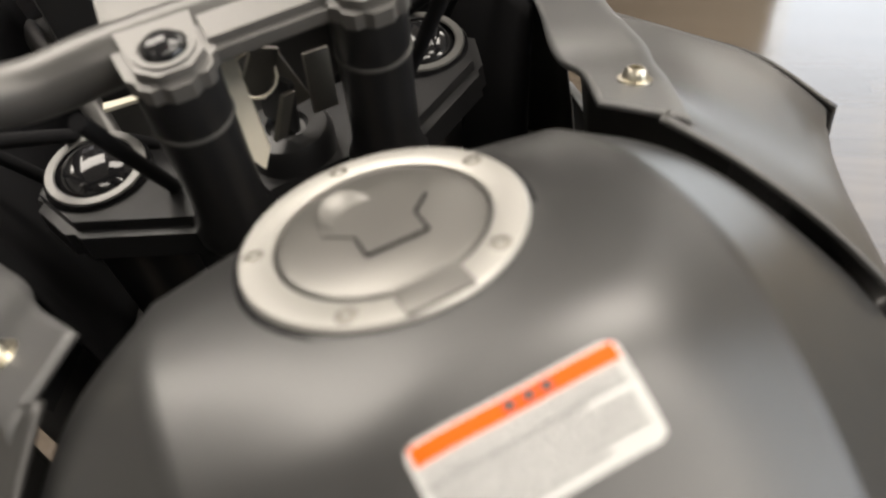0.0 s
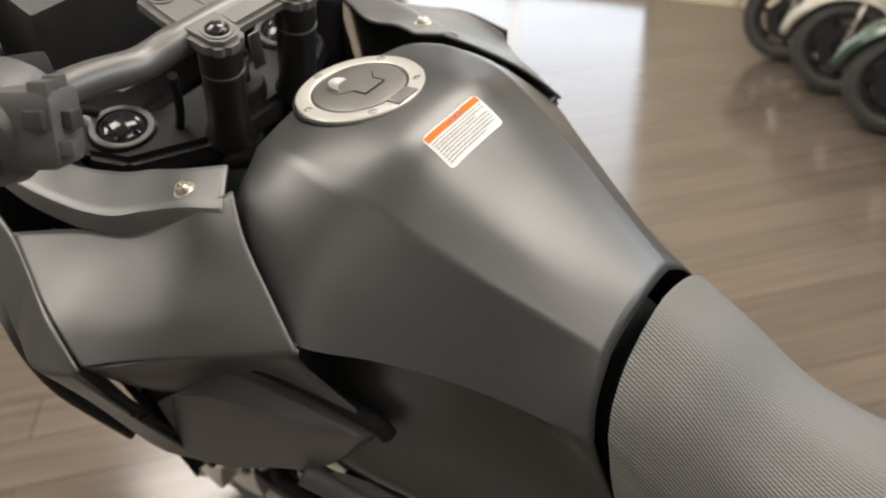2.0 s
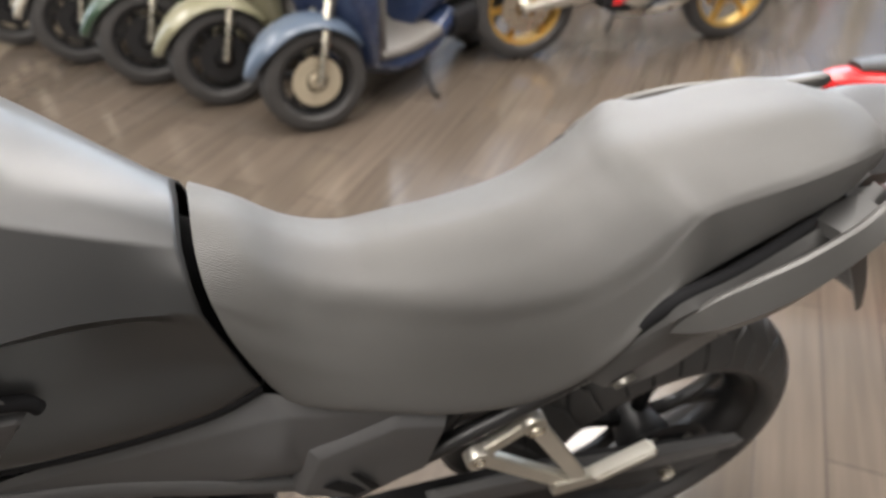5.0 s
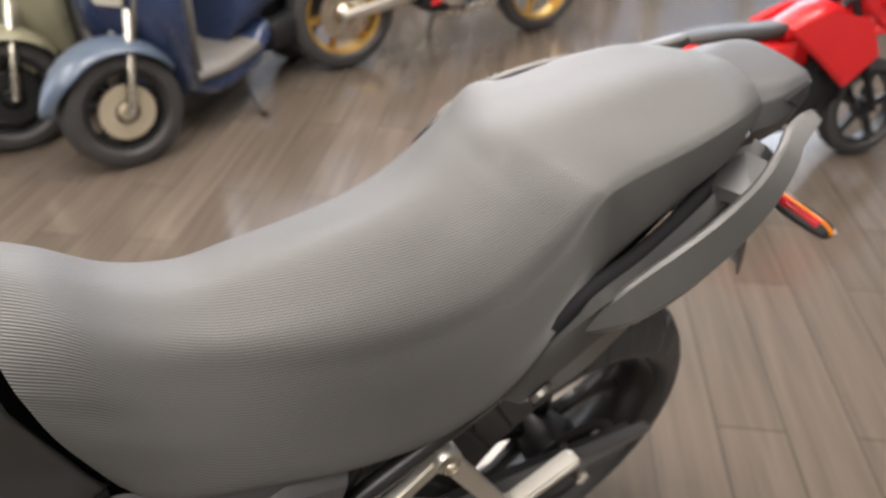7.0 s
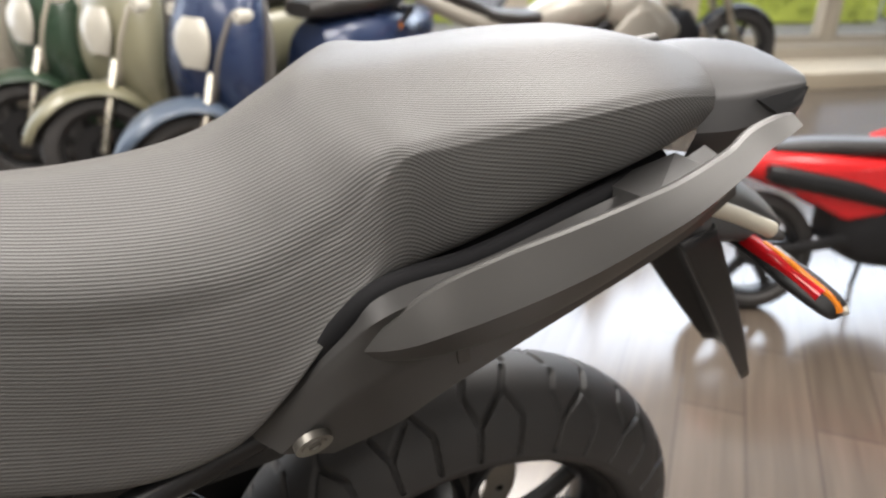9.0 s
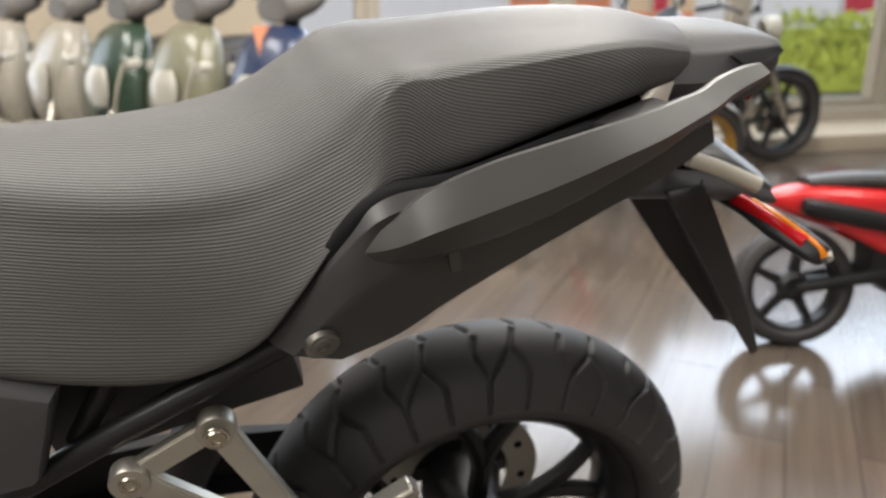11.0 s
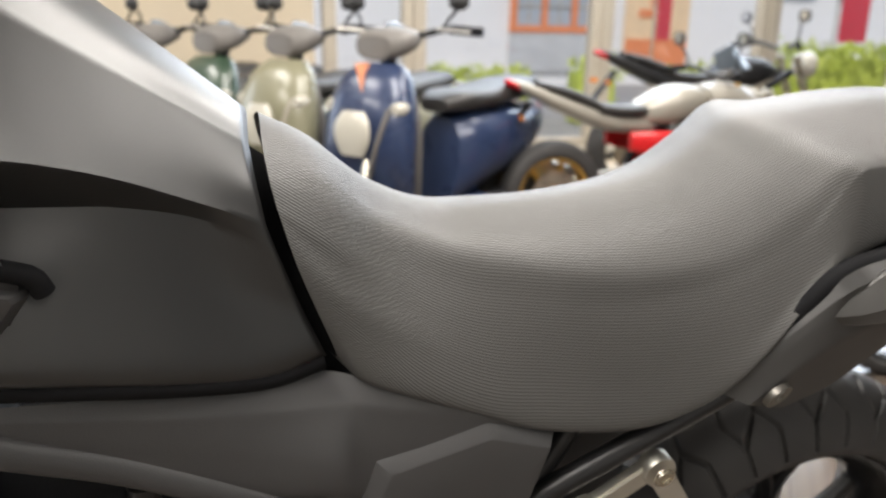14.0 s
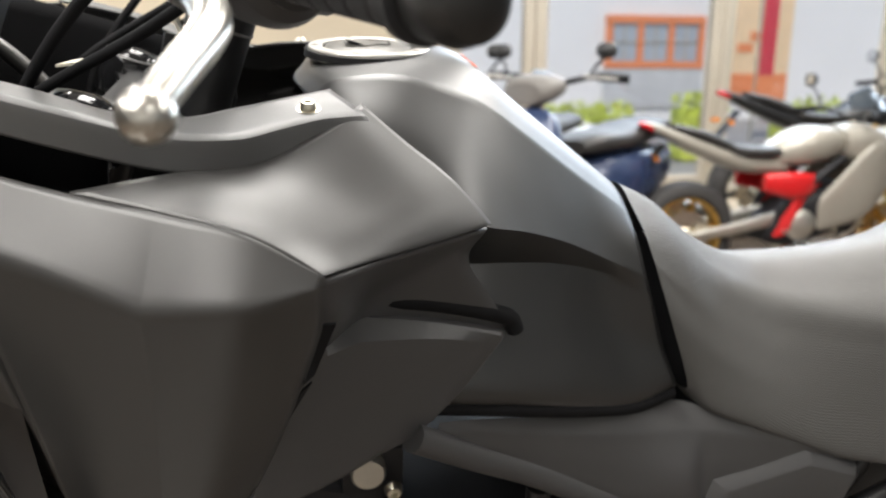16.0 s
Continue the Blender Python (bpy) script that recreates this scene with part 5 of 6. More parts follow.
part("engine_guard_plate", block((0, -0.14, 0.60), (0.25, 0.26, 0.10), (10, 0, 0), 0.012), cast_black, engine)
both("coolant_hose", lambda: tube([(-0.13, 0.17, 0.66), (-0.145, 0.10, 0.69), (-0.14, 0.02, 0.66), (-0.13, -0.03, 0.62)], 0.011, 12, 20), rubber_gap_black)
part("radiator", block((0, 0.235, 0.66), (0.34, 0.04, 0.26), (12, 0, 0), 0.008), cast_black, bike)
both("radiator_shroud", lambda: slab([(-0.19, 0.26, 0.93), (-0.225, 0.20, 0.92), (-0.205, 0.19, 0.60), (-0.17, 0.24, 0.58)], (0.006, 0.004, 0)), dark_plastic)
both("front_turn_signal", lambda: tube([(-0.16, 0.30, 0.92), (-0.20, 0.30, 0.92), (-0.25, 0.295, 0.92)], 0.011, 12, 8), dark_plastic)
part("side_stand", joined(tube([(-0.10, -0.10, 0.30), (-0.20, -0.10, 0.15), (-0.275, -0.12, 0.035)], 0.012, 14, 16), block((-0.285, -0.125, 0.038), (0.06, 0.04, 0.008), (0, 10, 0), 0.002)), black_metal, bike, "black steel side stand")
both("driver_footrest", lambda: tube([(-0.14, -0.33, 0.36), (-0.24, -0.33, 0.37)], 0.014, 14), dark_plastic)

# ---------------------------------------------------------------- the showroom
def setting(name, bm, mat, label, category):
    ob = part(name, bm, mat, None, angle=30)
    return tagged(ob, label, category, kind="structure")


def plank_floor():
    """Wood-look floor planks: staves with their own tone, grain along them and thin joints."""
    m = bpy.data.materials.new("wood_look_planks")
    m.use_nodes = True
    n, l = m.node_tree.nodes, m.node_tree.links
    b = n["Principled BSDF"]
    b.inputs["Specular IOR Level"].default_value = 0.62
    at = n.new("ShaderNodeTexCoord")
    turn = n.new("ShaderNodeMapping")
    turn.inputs["Rotation"].default_value = (0, 0, radians(38))
    l.new(at.outputs["Object"], turn.inputs["Vector"])
    brick = n.new("ShaderNodeTexBrick")
    brick.offset, brick.squash = 0.37, 1.0
    for key, value in (("Scale", 1.0), ("Mortar Size", 0.0035), ("Mortar Smooth", 0.3), ("Bias", 0.0), ("Brick Width", 0.92), ("Row Height", 0.153)):
        brick.inputs[key].default_value = value
    brick.inputs["Color1"].default_value, brick.inputs["Color2"].default_value, brick.inputs["Mortar"].default_value = (0.090, 0.072, 0.056, 1), (0.115, 0.092, 0.073, 1), (0.070, 0.056, 0.045, 1)
    l.new(turn.outputs[0], brick.inputs["Vector"])
    stretch = n.new("ShaderNodeMapping")
    stretch.inputs["Scale"].default_value = (2.0, 34.0, 1.0)
    l.new(turn.outputs[0], stretch.inputs["Vector"])
    grain = n.new("ShaderNodeTexNoise")
    grain.inputs["Scale"].default_value, grain.inputs["Detail"].default_value = 1.0, 6.0
    l.new(stretch.outputs[0], grain.inputs["Vector"])
    stain = n.new("ShaderNodeTexNoise")
    stain.inputs["Scale"].default_value = 0.9
    l.new(at.outputs["Object"], stain.inputs["Vector"])
    mix = n.new("ShaderNodeMix")
    mix.data_type, mix.blend_type = "RGBA", "MULTIPLY"
    mix.inputs[0].default_value = 0.75
    ramp = n.new("ShaderNodeMapRange")
    ramp.inputs[1].default_value, ramp.inputs[2].default_value, ramp.inputs[3].default_value, ramp.inputs[4].default_value = 0.3, 0.7, 0.72, 1.12
    l.new(grain.outputs[0], ramp.inputs[0])
    l.new(brick.outputs["Color"], mix.inputs[6])
    l.new(ramp.outputs[0], mix.inputs[7])
    l.new(mix.outputs[2], b.inputs["Base Color"])
    rough = n.new("ShaderNodeMapRange")
    rough.inputs[1].default_value, rough.inputs[2].default_value, rough.inputs[3].default_value, rough.inputs[4].default_value = 0.3, 0.75, 0.13, 0.24
    l.new(stain.outputs[0], rough.inputs[0])
    l.new(rough.outputs[0], b.inputs["Roughness"])
    bump = n.new("ShaderNodeBump")
    bump.inputs["Strength"].default_value, bump.inputs["Distance"].default_value = 0.12, 0.001
    l.new(brick.outputs["Fac"], bump.inputs["Height"])
    bump.invert = True
    l.new(bump.outputs[0], b.inputs["Normal"])
    return m


floor_mat = plank_floor()
# grey keeps the unseen end walls from bouncing warm light
grey_wall = material("grey_wall_paint", (0.34, 0.35, 0.36), 0.75, 0.0, 0.05, 0.15, 220, 1.2)
bounce_wall = material("off_white_bounce_paint", (0.62, 0.61, 0.58), 0.75, 0.0, 0.05, 0.15, 220, 1.2)
wall_mat = material("beige_wall_paint", (0.56, 0.48, 0.36), 0.75, 0.0, 0.05, 0.15, 220, 1.2)
ceiling_mat = material("white_ceiling_paint", (0.72, 0.70, 0.66), 0.8, 0.0, 0.04, 0.1, 200, 1.5)
frame_mat = material("beige_window_frame", (0.50, 0.45, 0.37), 0.45, 0.2, 0.06, 0.05, 300, 4)
WX = 4.30
setting("floor", block((-2.85, -0.5, -0.05), (14.3, 25, 0.1)), floor_mat, "brown wood-look planks with a glossy finish", "floor")
setting("ceiling", block((-2.85, -0.5, 3.05), (14.3, 25, 0.1)), ceiling_mat, "plain white ceiling of the showroom", "ceiling")
# unseen wall, set near and pale to bounce light onto the bike's left
setting("bounce_wall_west", block((-4.7, -0.5, 1.5), (0.2, 25, 3.0)), bounce_wall, "unseen off-white wall added to bounce light onto the left side", "wall")
setting("wall_north", block((-2.9, 12.1, 1.5), (14.6, 0.2, 3.0)), grey_wall, "unseen grey end wall closing the room", "wall")
setting("wall_south", block((-2.9, -13.1, 1.5), (14.6, 0.2, 3.0)), grey_wall, "unseen grey end wall closing the room", "wall")
# window wall: pillar and wall to the north, sill, head and posts
setting("wall_east", joined(block((WX + 0.05, 0.41, 1.5), (0.22, 2.54, 3.0)), block((WX + 0.05, 8.0, 1.5), (0.22, 8.0, 3.0)), block((WX + 0.05, 2.84, 2.72), (0.22, 2.32, 0.56))), wall_mat, "beige wall beside the shop windows", "wall")
setting("wall_south_east", block((WX + 0.05, -10.97, 1.5), (0.22, 4.06, 3.0)), wall_mat, "beige wall past the shop windows", "wall")
door = tagged(new("door_1"), "glazed shop entrance with a beige metal frame", "door", kind="structure")
door.location = (WX, 2.84, 0)
for k in (-1, 1):
    part("door_frame", joined(block((0, k * 0.03, 1.2), (0.06, 0.05, 2.4), (0, 0, 0), 0.004), block((0, k * 1.12, 1.2), (0.08, 0.07, 2.4), (0, 0, 0), 0.004), block((0, k * 0.57, 0.05), (0.05, 1.02, 0.09), (0, 0, 0), 0.004), block((0, k * 0.57, 2.37), (0.05, 1.02, 0.08), (0, 0, 0), 0.004)), frame_mat, door)
setting("window_sill", block((WX, -4.92, 0.11), (0.34, 8.10, 0.22), (0, 0, 0), 0.01), frame_mat, "low beige sill under the shop windows", "sill")
setting("window_head", block((WX, -4.92, 2.80), (0.26, 8.10, 0.40)), wall_mat, "beige wall above the shop windows", "wall")
setting("ledge", block((3.88, -4.9, 0.06), (0.60, 8.1, 0.12), (0, 0, 0), 0.008), wall_mat, "low beige ledge in front of the windows", "ledge")
posts = [-0.92, -1.52, -2.90, -4.30, -5.65, -7.0, -8.3]
glass = bpy.data.materials.new("window_glass")
glass.use_nodes = True
gb = glass.node_tree.nodes["Principled BSDF"]
gb.inputs["Base Color"].default_value, gb.inputs["Roughness"].default_value, gb.inputs["Transmission Weight"].default_value, gb.inputs["IOR"].default_value = (1, 1, 1, 1), 0.0, 1.0, 1.45
for k, (a, b) in enumerate(zip(posts, posts[1:])):
    win = tagged(new("window_%d" % (k + 1)), "tall shop window with a beige metal frame", "window", kind="structure")
    win.location = (WX, (a + b) / 2, 0.22)
    part("window_frame", joined(block((0, (a - b) / 2 - 0.04, 1.19), (0.12, 0.085, 2.38), (0, 0, 0), 0.006), block((0, (b - a) / 2 + 0.04, 1.19), (0.10, 0.07, 2.38), (0, 0, 0), 0.006), block((0, 0, 0.03), (0.10, a - b - 0.16, 0.06), (0, 0, 0), 0.004)), frame_mat, win)
    pane = part("pane", block((0.01, 0, 1.2), (0.008, a - b - 0.15, 2.3)), glass, win)
    pane.visible_shadow = False
# fittings are out of view; those over the fill lamps are made up
for lx, ly, watts in LAMPS:
    fix = tagged(new("ceiling_light"), "slim white fitting for an unseen ceiling lamp", "ceiling light", "ceiling lights")
    fix.location = (lx, ly, 2.97)
    part("frame", block((0, 0, 0.015), (1.56, 0.96, 0.03), (0, 0, 0), 0.004), ceiling_mat, fix)

# ---------------------------------------------------------------- outside
asphalt = material("asphalt", (0.30, 0.30, 0.29), 0.85, 0.0, 0.15, 0.4, 60, 1.0)
render_mat = material("pale_render", (0.86, 0.85, 0.83), 0.8, 0.0, 0.05, 0.1, 40, 0.6)
orange_paint = material("orange_paint", (0.80, 0.26, 0.10), 0.6, 0.0, 0.08, 0.0, 60, 2)
pale_glass = material("pale_window_glass", (0.42, 0.47, 0.52), 0.15, 0.0, 0.10, 0.0, 30, 1)
grey_render = material("grey_shutter", (0.55, 0.56, 0.56), 0.7, 0.0, 0.10, 0.0, 40, 3)
grey_glass = material("far_window_glass", (0.16, 0.20, 0.25), 0.12, 0.0, 0.10, 0.0, 30, 1)
leaf_mat = material("hedge_leaf", (0.48, 0.56, 0.09), 0.6, 0.0, 0.35, 0.0, 80, 5)
red_cloth = material("red_banner_cloth", (0.70, 0.05, 0.08), 0.7, 0.0, 0.08, 0.2, 120, 4)
peach = material("peach_poster", (0.85, 0.62, 0.38), 0.6, 0.0, 0.10, 0.0, 60, 6)
setting("ground", block((54.4, -10, -0.15), (100, 160, 0.1)), asphalt, "pale grey asphalt outside the shop", "ground")
shop = tagged(new("shop_building"), "pale shop building across the street with an orange front", "building")
shop.location = (15.0, -9.0, -0.1)
part("wall", block((2.0, 0, 2.4), (4, 26, 4.8)), render_mat, shop)
part("roof", block((1.9, 0, 4.9), (4.4, 26.4, 0.2)), frame_mat, shop)
for z, h in ((2.02, 0.16), (1.08, 0.14)):
    part("front_band", block((-0.06, 1.65, z + 0.1), (0.10, 2.25, h)), orange_paint, shop)
for k in range(4):
    part("front_band", block((-0.06, 0.60 + 0.70 * k, 1.65), (0.10, 0.13, 0.80)), orange_paint, shop)
for k in range(3):
    w = part("window", block((-0.03, 0.95 + 0.70 * k, 1.65), (0.06, 0.56, 0.80)), pale_glass, shop)
    part("window_frame", joined(block((-0.07, 0.95 + 0.70 * k, 1.65), (0.03, 0.03, 0.80)), block((-0.07, 0.95 + 0.70 * k, 1.65), (0.03, 0.56, 0.03))), frame_mat, w)
part("shutter", block((-0.05, 1.65, 0.70), (0.08, 2.25, 0.80)), grey_render, shop)
for k in range(5):
    part("window", block((-0.03, -4.5 - 1.6 * k, 2.3), (0.06, 0.9, 0.7)), pale_glass, shop)
poster = part("poster", block((-0.05, -0.75, 1.55), (0.06, 1.60, 2.3), (0, 0, 0), 0.01), peach, shop, "peach and orange shop poster")
part("poster_band", block((-0.09, -0.75, 0.72), (0.02, 1.54, 0.55)), orange_paint, poster)
for k in range(3):
    part("poster_bar", block((-0.09, -0.45 - 0.28 * k, 1.55 + 0.25 * k), (0.02, 0.36, 0.18)), orange_paint, poster)
for k, (bx, by) in enumerate(((10.2, -7.02), (10.2, -10.68))):
    banner = tagged(new("banner"), "narrow red cloth banner on a pole outside", "banner", "street banners")
    banner.location = (bx, by, -0.1)
    part("cloth", block((0, 0.0, 1.90), (0.02, 0.27 + 0.4 * k, 1.75), (0, 0, 8), 0.005), red_cloth, banner)
    part("pole", tube([(0, 0.17 + 0.2 * k, 0), (0, 0.17 + 0.2 * k, 2.9)], 0.018, 10), silver, banner)


def hedge(at, length, width, height, seed):
    """A clipped hedge of many small leaves over a dark core."""
    r = random.Random(seed)
    bm = bmesh.new()
    for _ in range(int(length * 420)):
        u, v, w = r.uniform(-0.5, 0.5), r.uniform(-0.5, 0.5), r.random() ** 0.5
        edge = r.choice((0, 1, 2))
        p = Vector((v * width if edge else math.copysign(width / 2, -1), u * length, w * height if edge != 1 else height)) + Vector((r.gauss(0, 0.04), r.gauss(0, 0.04), r.gauss(0, 0.05)))
        m = Matrix.LocRotScale(p, Euler((r.uniform(0, 6), r.uniform(0, 6), r.uniform(0, 6))), (r.uniform(0.03, 0.07),) * 3)
        q = [m @ Vector(c) for c in ((-1, 0, 0), (0, -0.5, 0.1), (1, 0, 0), (0, 0.5, 0.1))]
        bm.faces.new([bm.verts.new(c) for c in q])
    ob = tagged(new("hedge"), "bright green hedge along the street", "hedge", "street hedges", "stuff")
    ob.location = at
    part("leaves", bm, leaf_mat, ob)
    part("core", block((0.05, 0, height * 0.45), (width * 0.8, length * 0.97, height * 0.85), (0, 0, 0), 0.05), leaf_mat, ob)
    return ob


hedge((7.8, -8.6, -0.1), 2.4, 0.6, 0.95, 2)
hedge((7.8, -11.8, -0.1), 3.0, 0.7, 1.2, 3)
hedge((8.0, -6.6, -0.1), 1.4, 0.6, 0.65, 4)
hedge((8.0, -4.75, -0.1), 0.5, 0.5, 0.75, 5)
hedge((8.4, -3.2, -0.1), 1.6, 0.6, 0.62, 6)

# ---------------------------------------------------------------- the other machines in the showroom
def hull(keys, steps=18, sides=24, power=2.4):
    """A rounded closed body through stations (x, y, z, half width, half height, tilt)."""
    rows = []
    for k in range(steps):
        f = (len(keys) - 1) * k / (steps - 1)
        i = min(int(f), len(keys) - 2)
        s = f - i
        p = [keys[max(0, i - 1)], keys[i], keys[i + 1], keys[min(len(keys) - 1, i + 2)]]
        row = []
        for a, b, c, d in zip(*p):
            row.append(b + 0.5 * s * (c - a + s * (2 * a - 5 * b + 4 * c - d + s * (3 * (b - c) + d - a))))
        rows.append(row)
    bm, rings = bmesh.new(), []
    for x, y, z, w, h, tilt in rows:
        c, sn = math.cos(radians(tilt)), math.sin(radians(tilt))
        ring = []
        for j in range(sides):
            a = 2 * math.pi * j / sides
            ca, sa = math.cos(a), math.sin(a)
            u = math.copysign(abs(ca) ** (2 / power), ca) * max(w, 0.002)
            v = math.copysign(abs(sa) ** (2 / power), sa) * max(h, 0.002)
            ring.append(bm.verts.new((x + u, y - v * sn, z + v * c)))
        rings.append(ring)
    for a, b in zip(rings, rings[1:]):
        for j in range(sides):
            bm.faces.new((a[j], a[(j + 1) % sides], b[(j + 1) % sides], b[j]))
    bm.faces.new(rings[0]), bm.faces.new(rings[-1])
    bmesh.ops.recalc_face_normals(bm, faces=bm.faces)
    return bm


def plain_tyre(o, r, w, axis=(1, 0, 0)):
    """A fat road tyre with a bead, round shoulders and two shallow ring grooves."""
    h = w / 2
    prof = [(r - w * 0.62, -h * 0.70), (r - w * 0.50, -h * 0.98), (r - w * 0.28, -h), (r - w * 0.10, -h * 0.78), (r - 0.006, -h * 0.42), (r - 0.012, -h * 0.36), (r - 0.002, -h * 0.30), (r, 0), (r - 0.002, h * 0.30), (r - 0.012, h * 0.36), (r - 0.006, h * 0.42), (r - w * 0.10, h * 0.78), (r - w * 0.28, h), (r - w * 0.50, h * 0.98), (r - w * 0.62, h * 0.70), (r - w * 0.62, -h * 0.70)]
    return turned(prof, o, axis, 44)


def plain_rim(o, r, w, spokes, axis=(1, 0, 0), wide=0.03):
    """A cast rim: a hoop, spokes and a hub."""
    h = w / 2
    pieces = [turned([(r, -h), (r, h), (r - 0.016, h * 0.9), (r - 0.022, 0), (r - 0.016, -h * 0.9), (r, -h)], o, axis, 44), turned([(0, -h * 0.9), (0.035, -h * 0.9), (0.05, -h * 0.5), (0.05, h * 0.5), (0.035, h * 0.9), (0, h * 0.9)], o, axis, 20)]
    return joined(*pieces)


def plain_spoke(o, r, w, t, axis, wide=0.03):
    h, a = w / 2, Vector(axis).normalized()
    d = Vector((0, math.cos(t), math.sin(t)))
    d = (d - a * d.dot(a)).normalized()
    e = a.cross(d)
    p, q = Vector(o) + d * 0.04, Vector(o) + d * (r - 0.012)
    return slab([p + e * wide * 0.6 - a * h * 0.3, q + e * wide * 0.42 - a * h * 0.3, q - e * wide * 0.42 - a * h * 0.3, p - e * wide * 0.6 - a * h * 0.3], a * h * 0.6)


def wheel_of(thing, name, o, r, w, rim_mat, spokes=5, axis=(1, 0, 0), disc=None, disc_side=-1, tyre_mat=None):
    rim = part(name, plain_rim(o, r - w * 0.60, w * 0.75, spokes, axis), rim_mat, thing)
    for k in range(spokes):
        part("spoke", plain_spoke(o, r - w * 0.60, w * 0.75, 2 * math.pi * k / spokes + 0.2, axis), rim_mat, rim)
    part("tyre", plain_tyre(o, r, w, axis), tyre_mat or tyre_rubber, rim)
    if disc:
        c = Vector(o) + Vector(axis).normalized() * disc_side * w * 0.42
        part("brake_disc", joined(turned([(r * 0.20, -0.003), (r * 0.46, -0.003), (r * 0.46, 0.003), (r * 0.20, 0.003), (r * 0.20, -0.003)], c, axis, 36), turned([(0, -0.014), (r * 0.12, -0.014), (r * 0.16, 0.0), (r * 0.12, 0.014), (0, 0.014)], c, axis, 18)), disc, rim)
    return rim


def mirror_of(thing, sx, foot, top, size=0.055):
    arm = part("mirror", tube([foot, (foot[0] + sx * 0.03, foot[1] - 0.02, (foot[2] + top[2]) / 2), (top[0], top[1] - 0.004, top[2] - 0.02)], 0.006, 8, 8), black_metal, thing)
    shell = part("shell", hull([(top[0], top[1] + 0.030, top[2], 0.01, 0.01, 0), (top[0], top[1] + 0.016, top[2], size * 0.85, size * 0.6, 0), (top[0], top[1], top[2], size, size * 0.72, 0)], 8, 18), dark_plastic, arm)
    part("glass", turned([(0, 0), (size * 0.62, 0), (size * 0.62, 0.002), (0, 0.002)], (top[0], top[1] - 0.001, top[2]), (0, -1, 0), 18), mirror_glass, arm)
    return shell


mirror_glass = material("mirror_glass", (0.85, 0.86, 0.88), 0.03, 1.0, 0.02, 0.0, 300, 20)
navy_paint = material("navy_paint", (0.022, 0.036, 0.085), 0.28, 0.1, 0.08, 0.0, 400, 8, coat=0.3)
blue_grey_paint = material("blue_grey_paint", (0.075, 0.10, 0.14), 0.33, 0.0, 0.08, 0.0, 400, 8, coat=0.3)
olive_paint = material("olive_beige_paint", (0.20, 0.19, 0.125), 0.30, 0.0, 0.08, 0.0, 400, 8, coat=0.4)
green_paint = material("dark_green_paint", (0.030, 0.055, 0.034), 0.28, 0.0, 0.08, 0.0, 400, 8, coat=0.4)
cream_paint = material("cream_paint", (0.36, 0.33, 0.27), 0.28, 0.0, 0.06, 0.0, 400, 8, coat=0.4)
inner_grey = material("grey_inner_plastic", (0.14, 0.13, 0.12), 0.55, 0.0, 0.10, 0.3, 700, 9)
leather = material("black_seat_leather", (0.025, 0.023, 0.022), 0.45, 0.0, 0.12, 0.3, 500, 9)
grey_paint = material("grey_tank_paint", (0.30, 0.28, 0.24), 0.32, 0.2, 0.08, 0.0, 400, 8, coat=0.3)
red_paint = material("red_paint", (0.55, 0.012, 0.014), 0.30, 0.0, 0.08, 0.0, 400, 8, coat=0.3)
tag_orange = material("orange_card", (0.62, 0.24, 0.12), 0.5, 0.0, 0.08, 0.0, 300, 20)
tag_yellow = material("yellow_card", (0.78, 0.52, 0.02), 0.5, 0.0, 0.06, 0.0, 300, 20)


def fender_bm(o, r, w, a0, a1, axis, nose=0.0, drop=0.35):
    """A curved mudguard over a wheel, from angle a0 to a1 (degrees, forward is 0), with a pointed nose."""
    a = Vector(axis).normalized()
    fwd = Vector((0, 1, 0)) - a * a.y
    fwd.normalize()
    up = a.cross(fwd) if a.x > 0 else fwd.cross(a)
    grid = []
    for i in range(25):
        s = i / 24
        t = radians(a0 + (a1 - a0) * s)
        d = fwd * math.cos(t) + up * math.sin(t)
        shrink = min(1.0, 0.25 + 3.2 * s) * min(1.0, 0.6 + 2.2 * (1 - s))
        row = []
        for j in range(17):
            u = -1 + 2 * j / 16
            lift = r * (1 + nose * (1 - s) ** 3) - drop * w * abs(u) ** 3.0
            row.append(Vector(o) + d * lift + a * (u * w * shrink))
        grid.append(row)
    bm = bmesh.new()
    lay(bm, grid)
    return bm


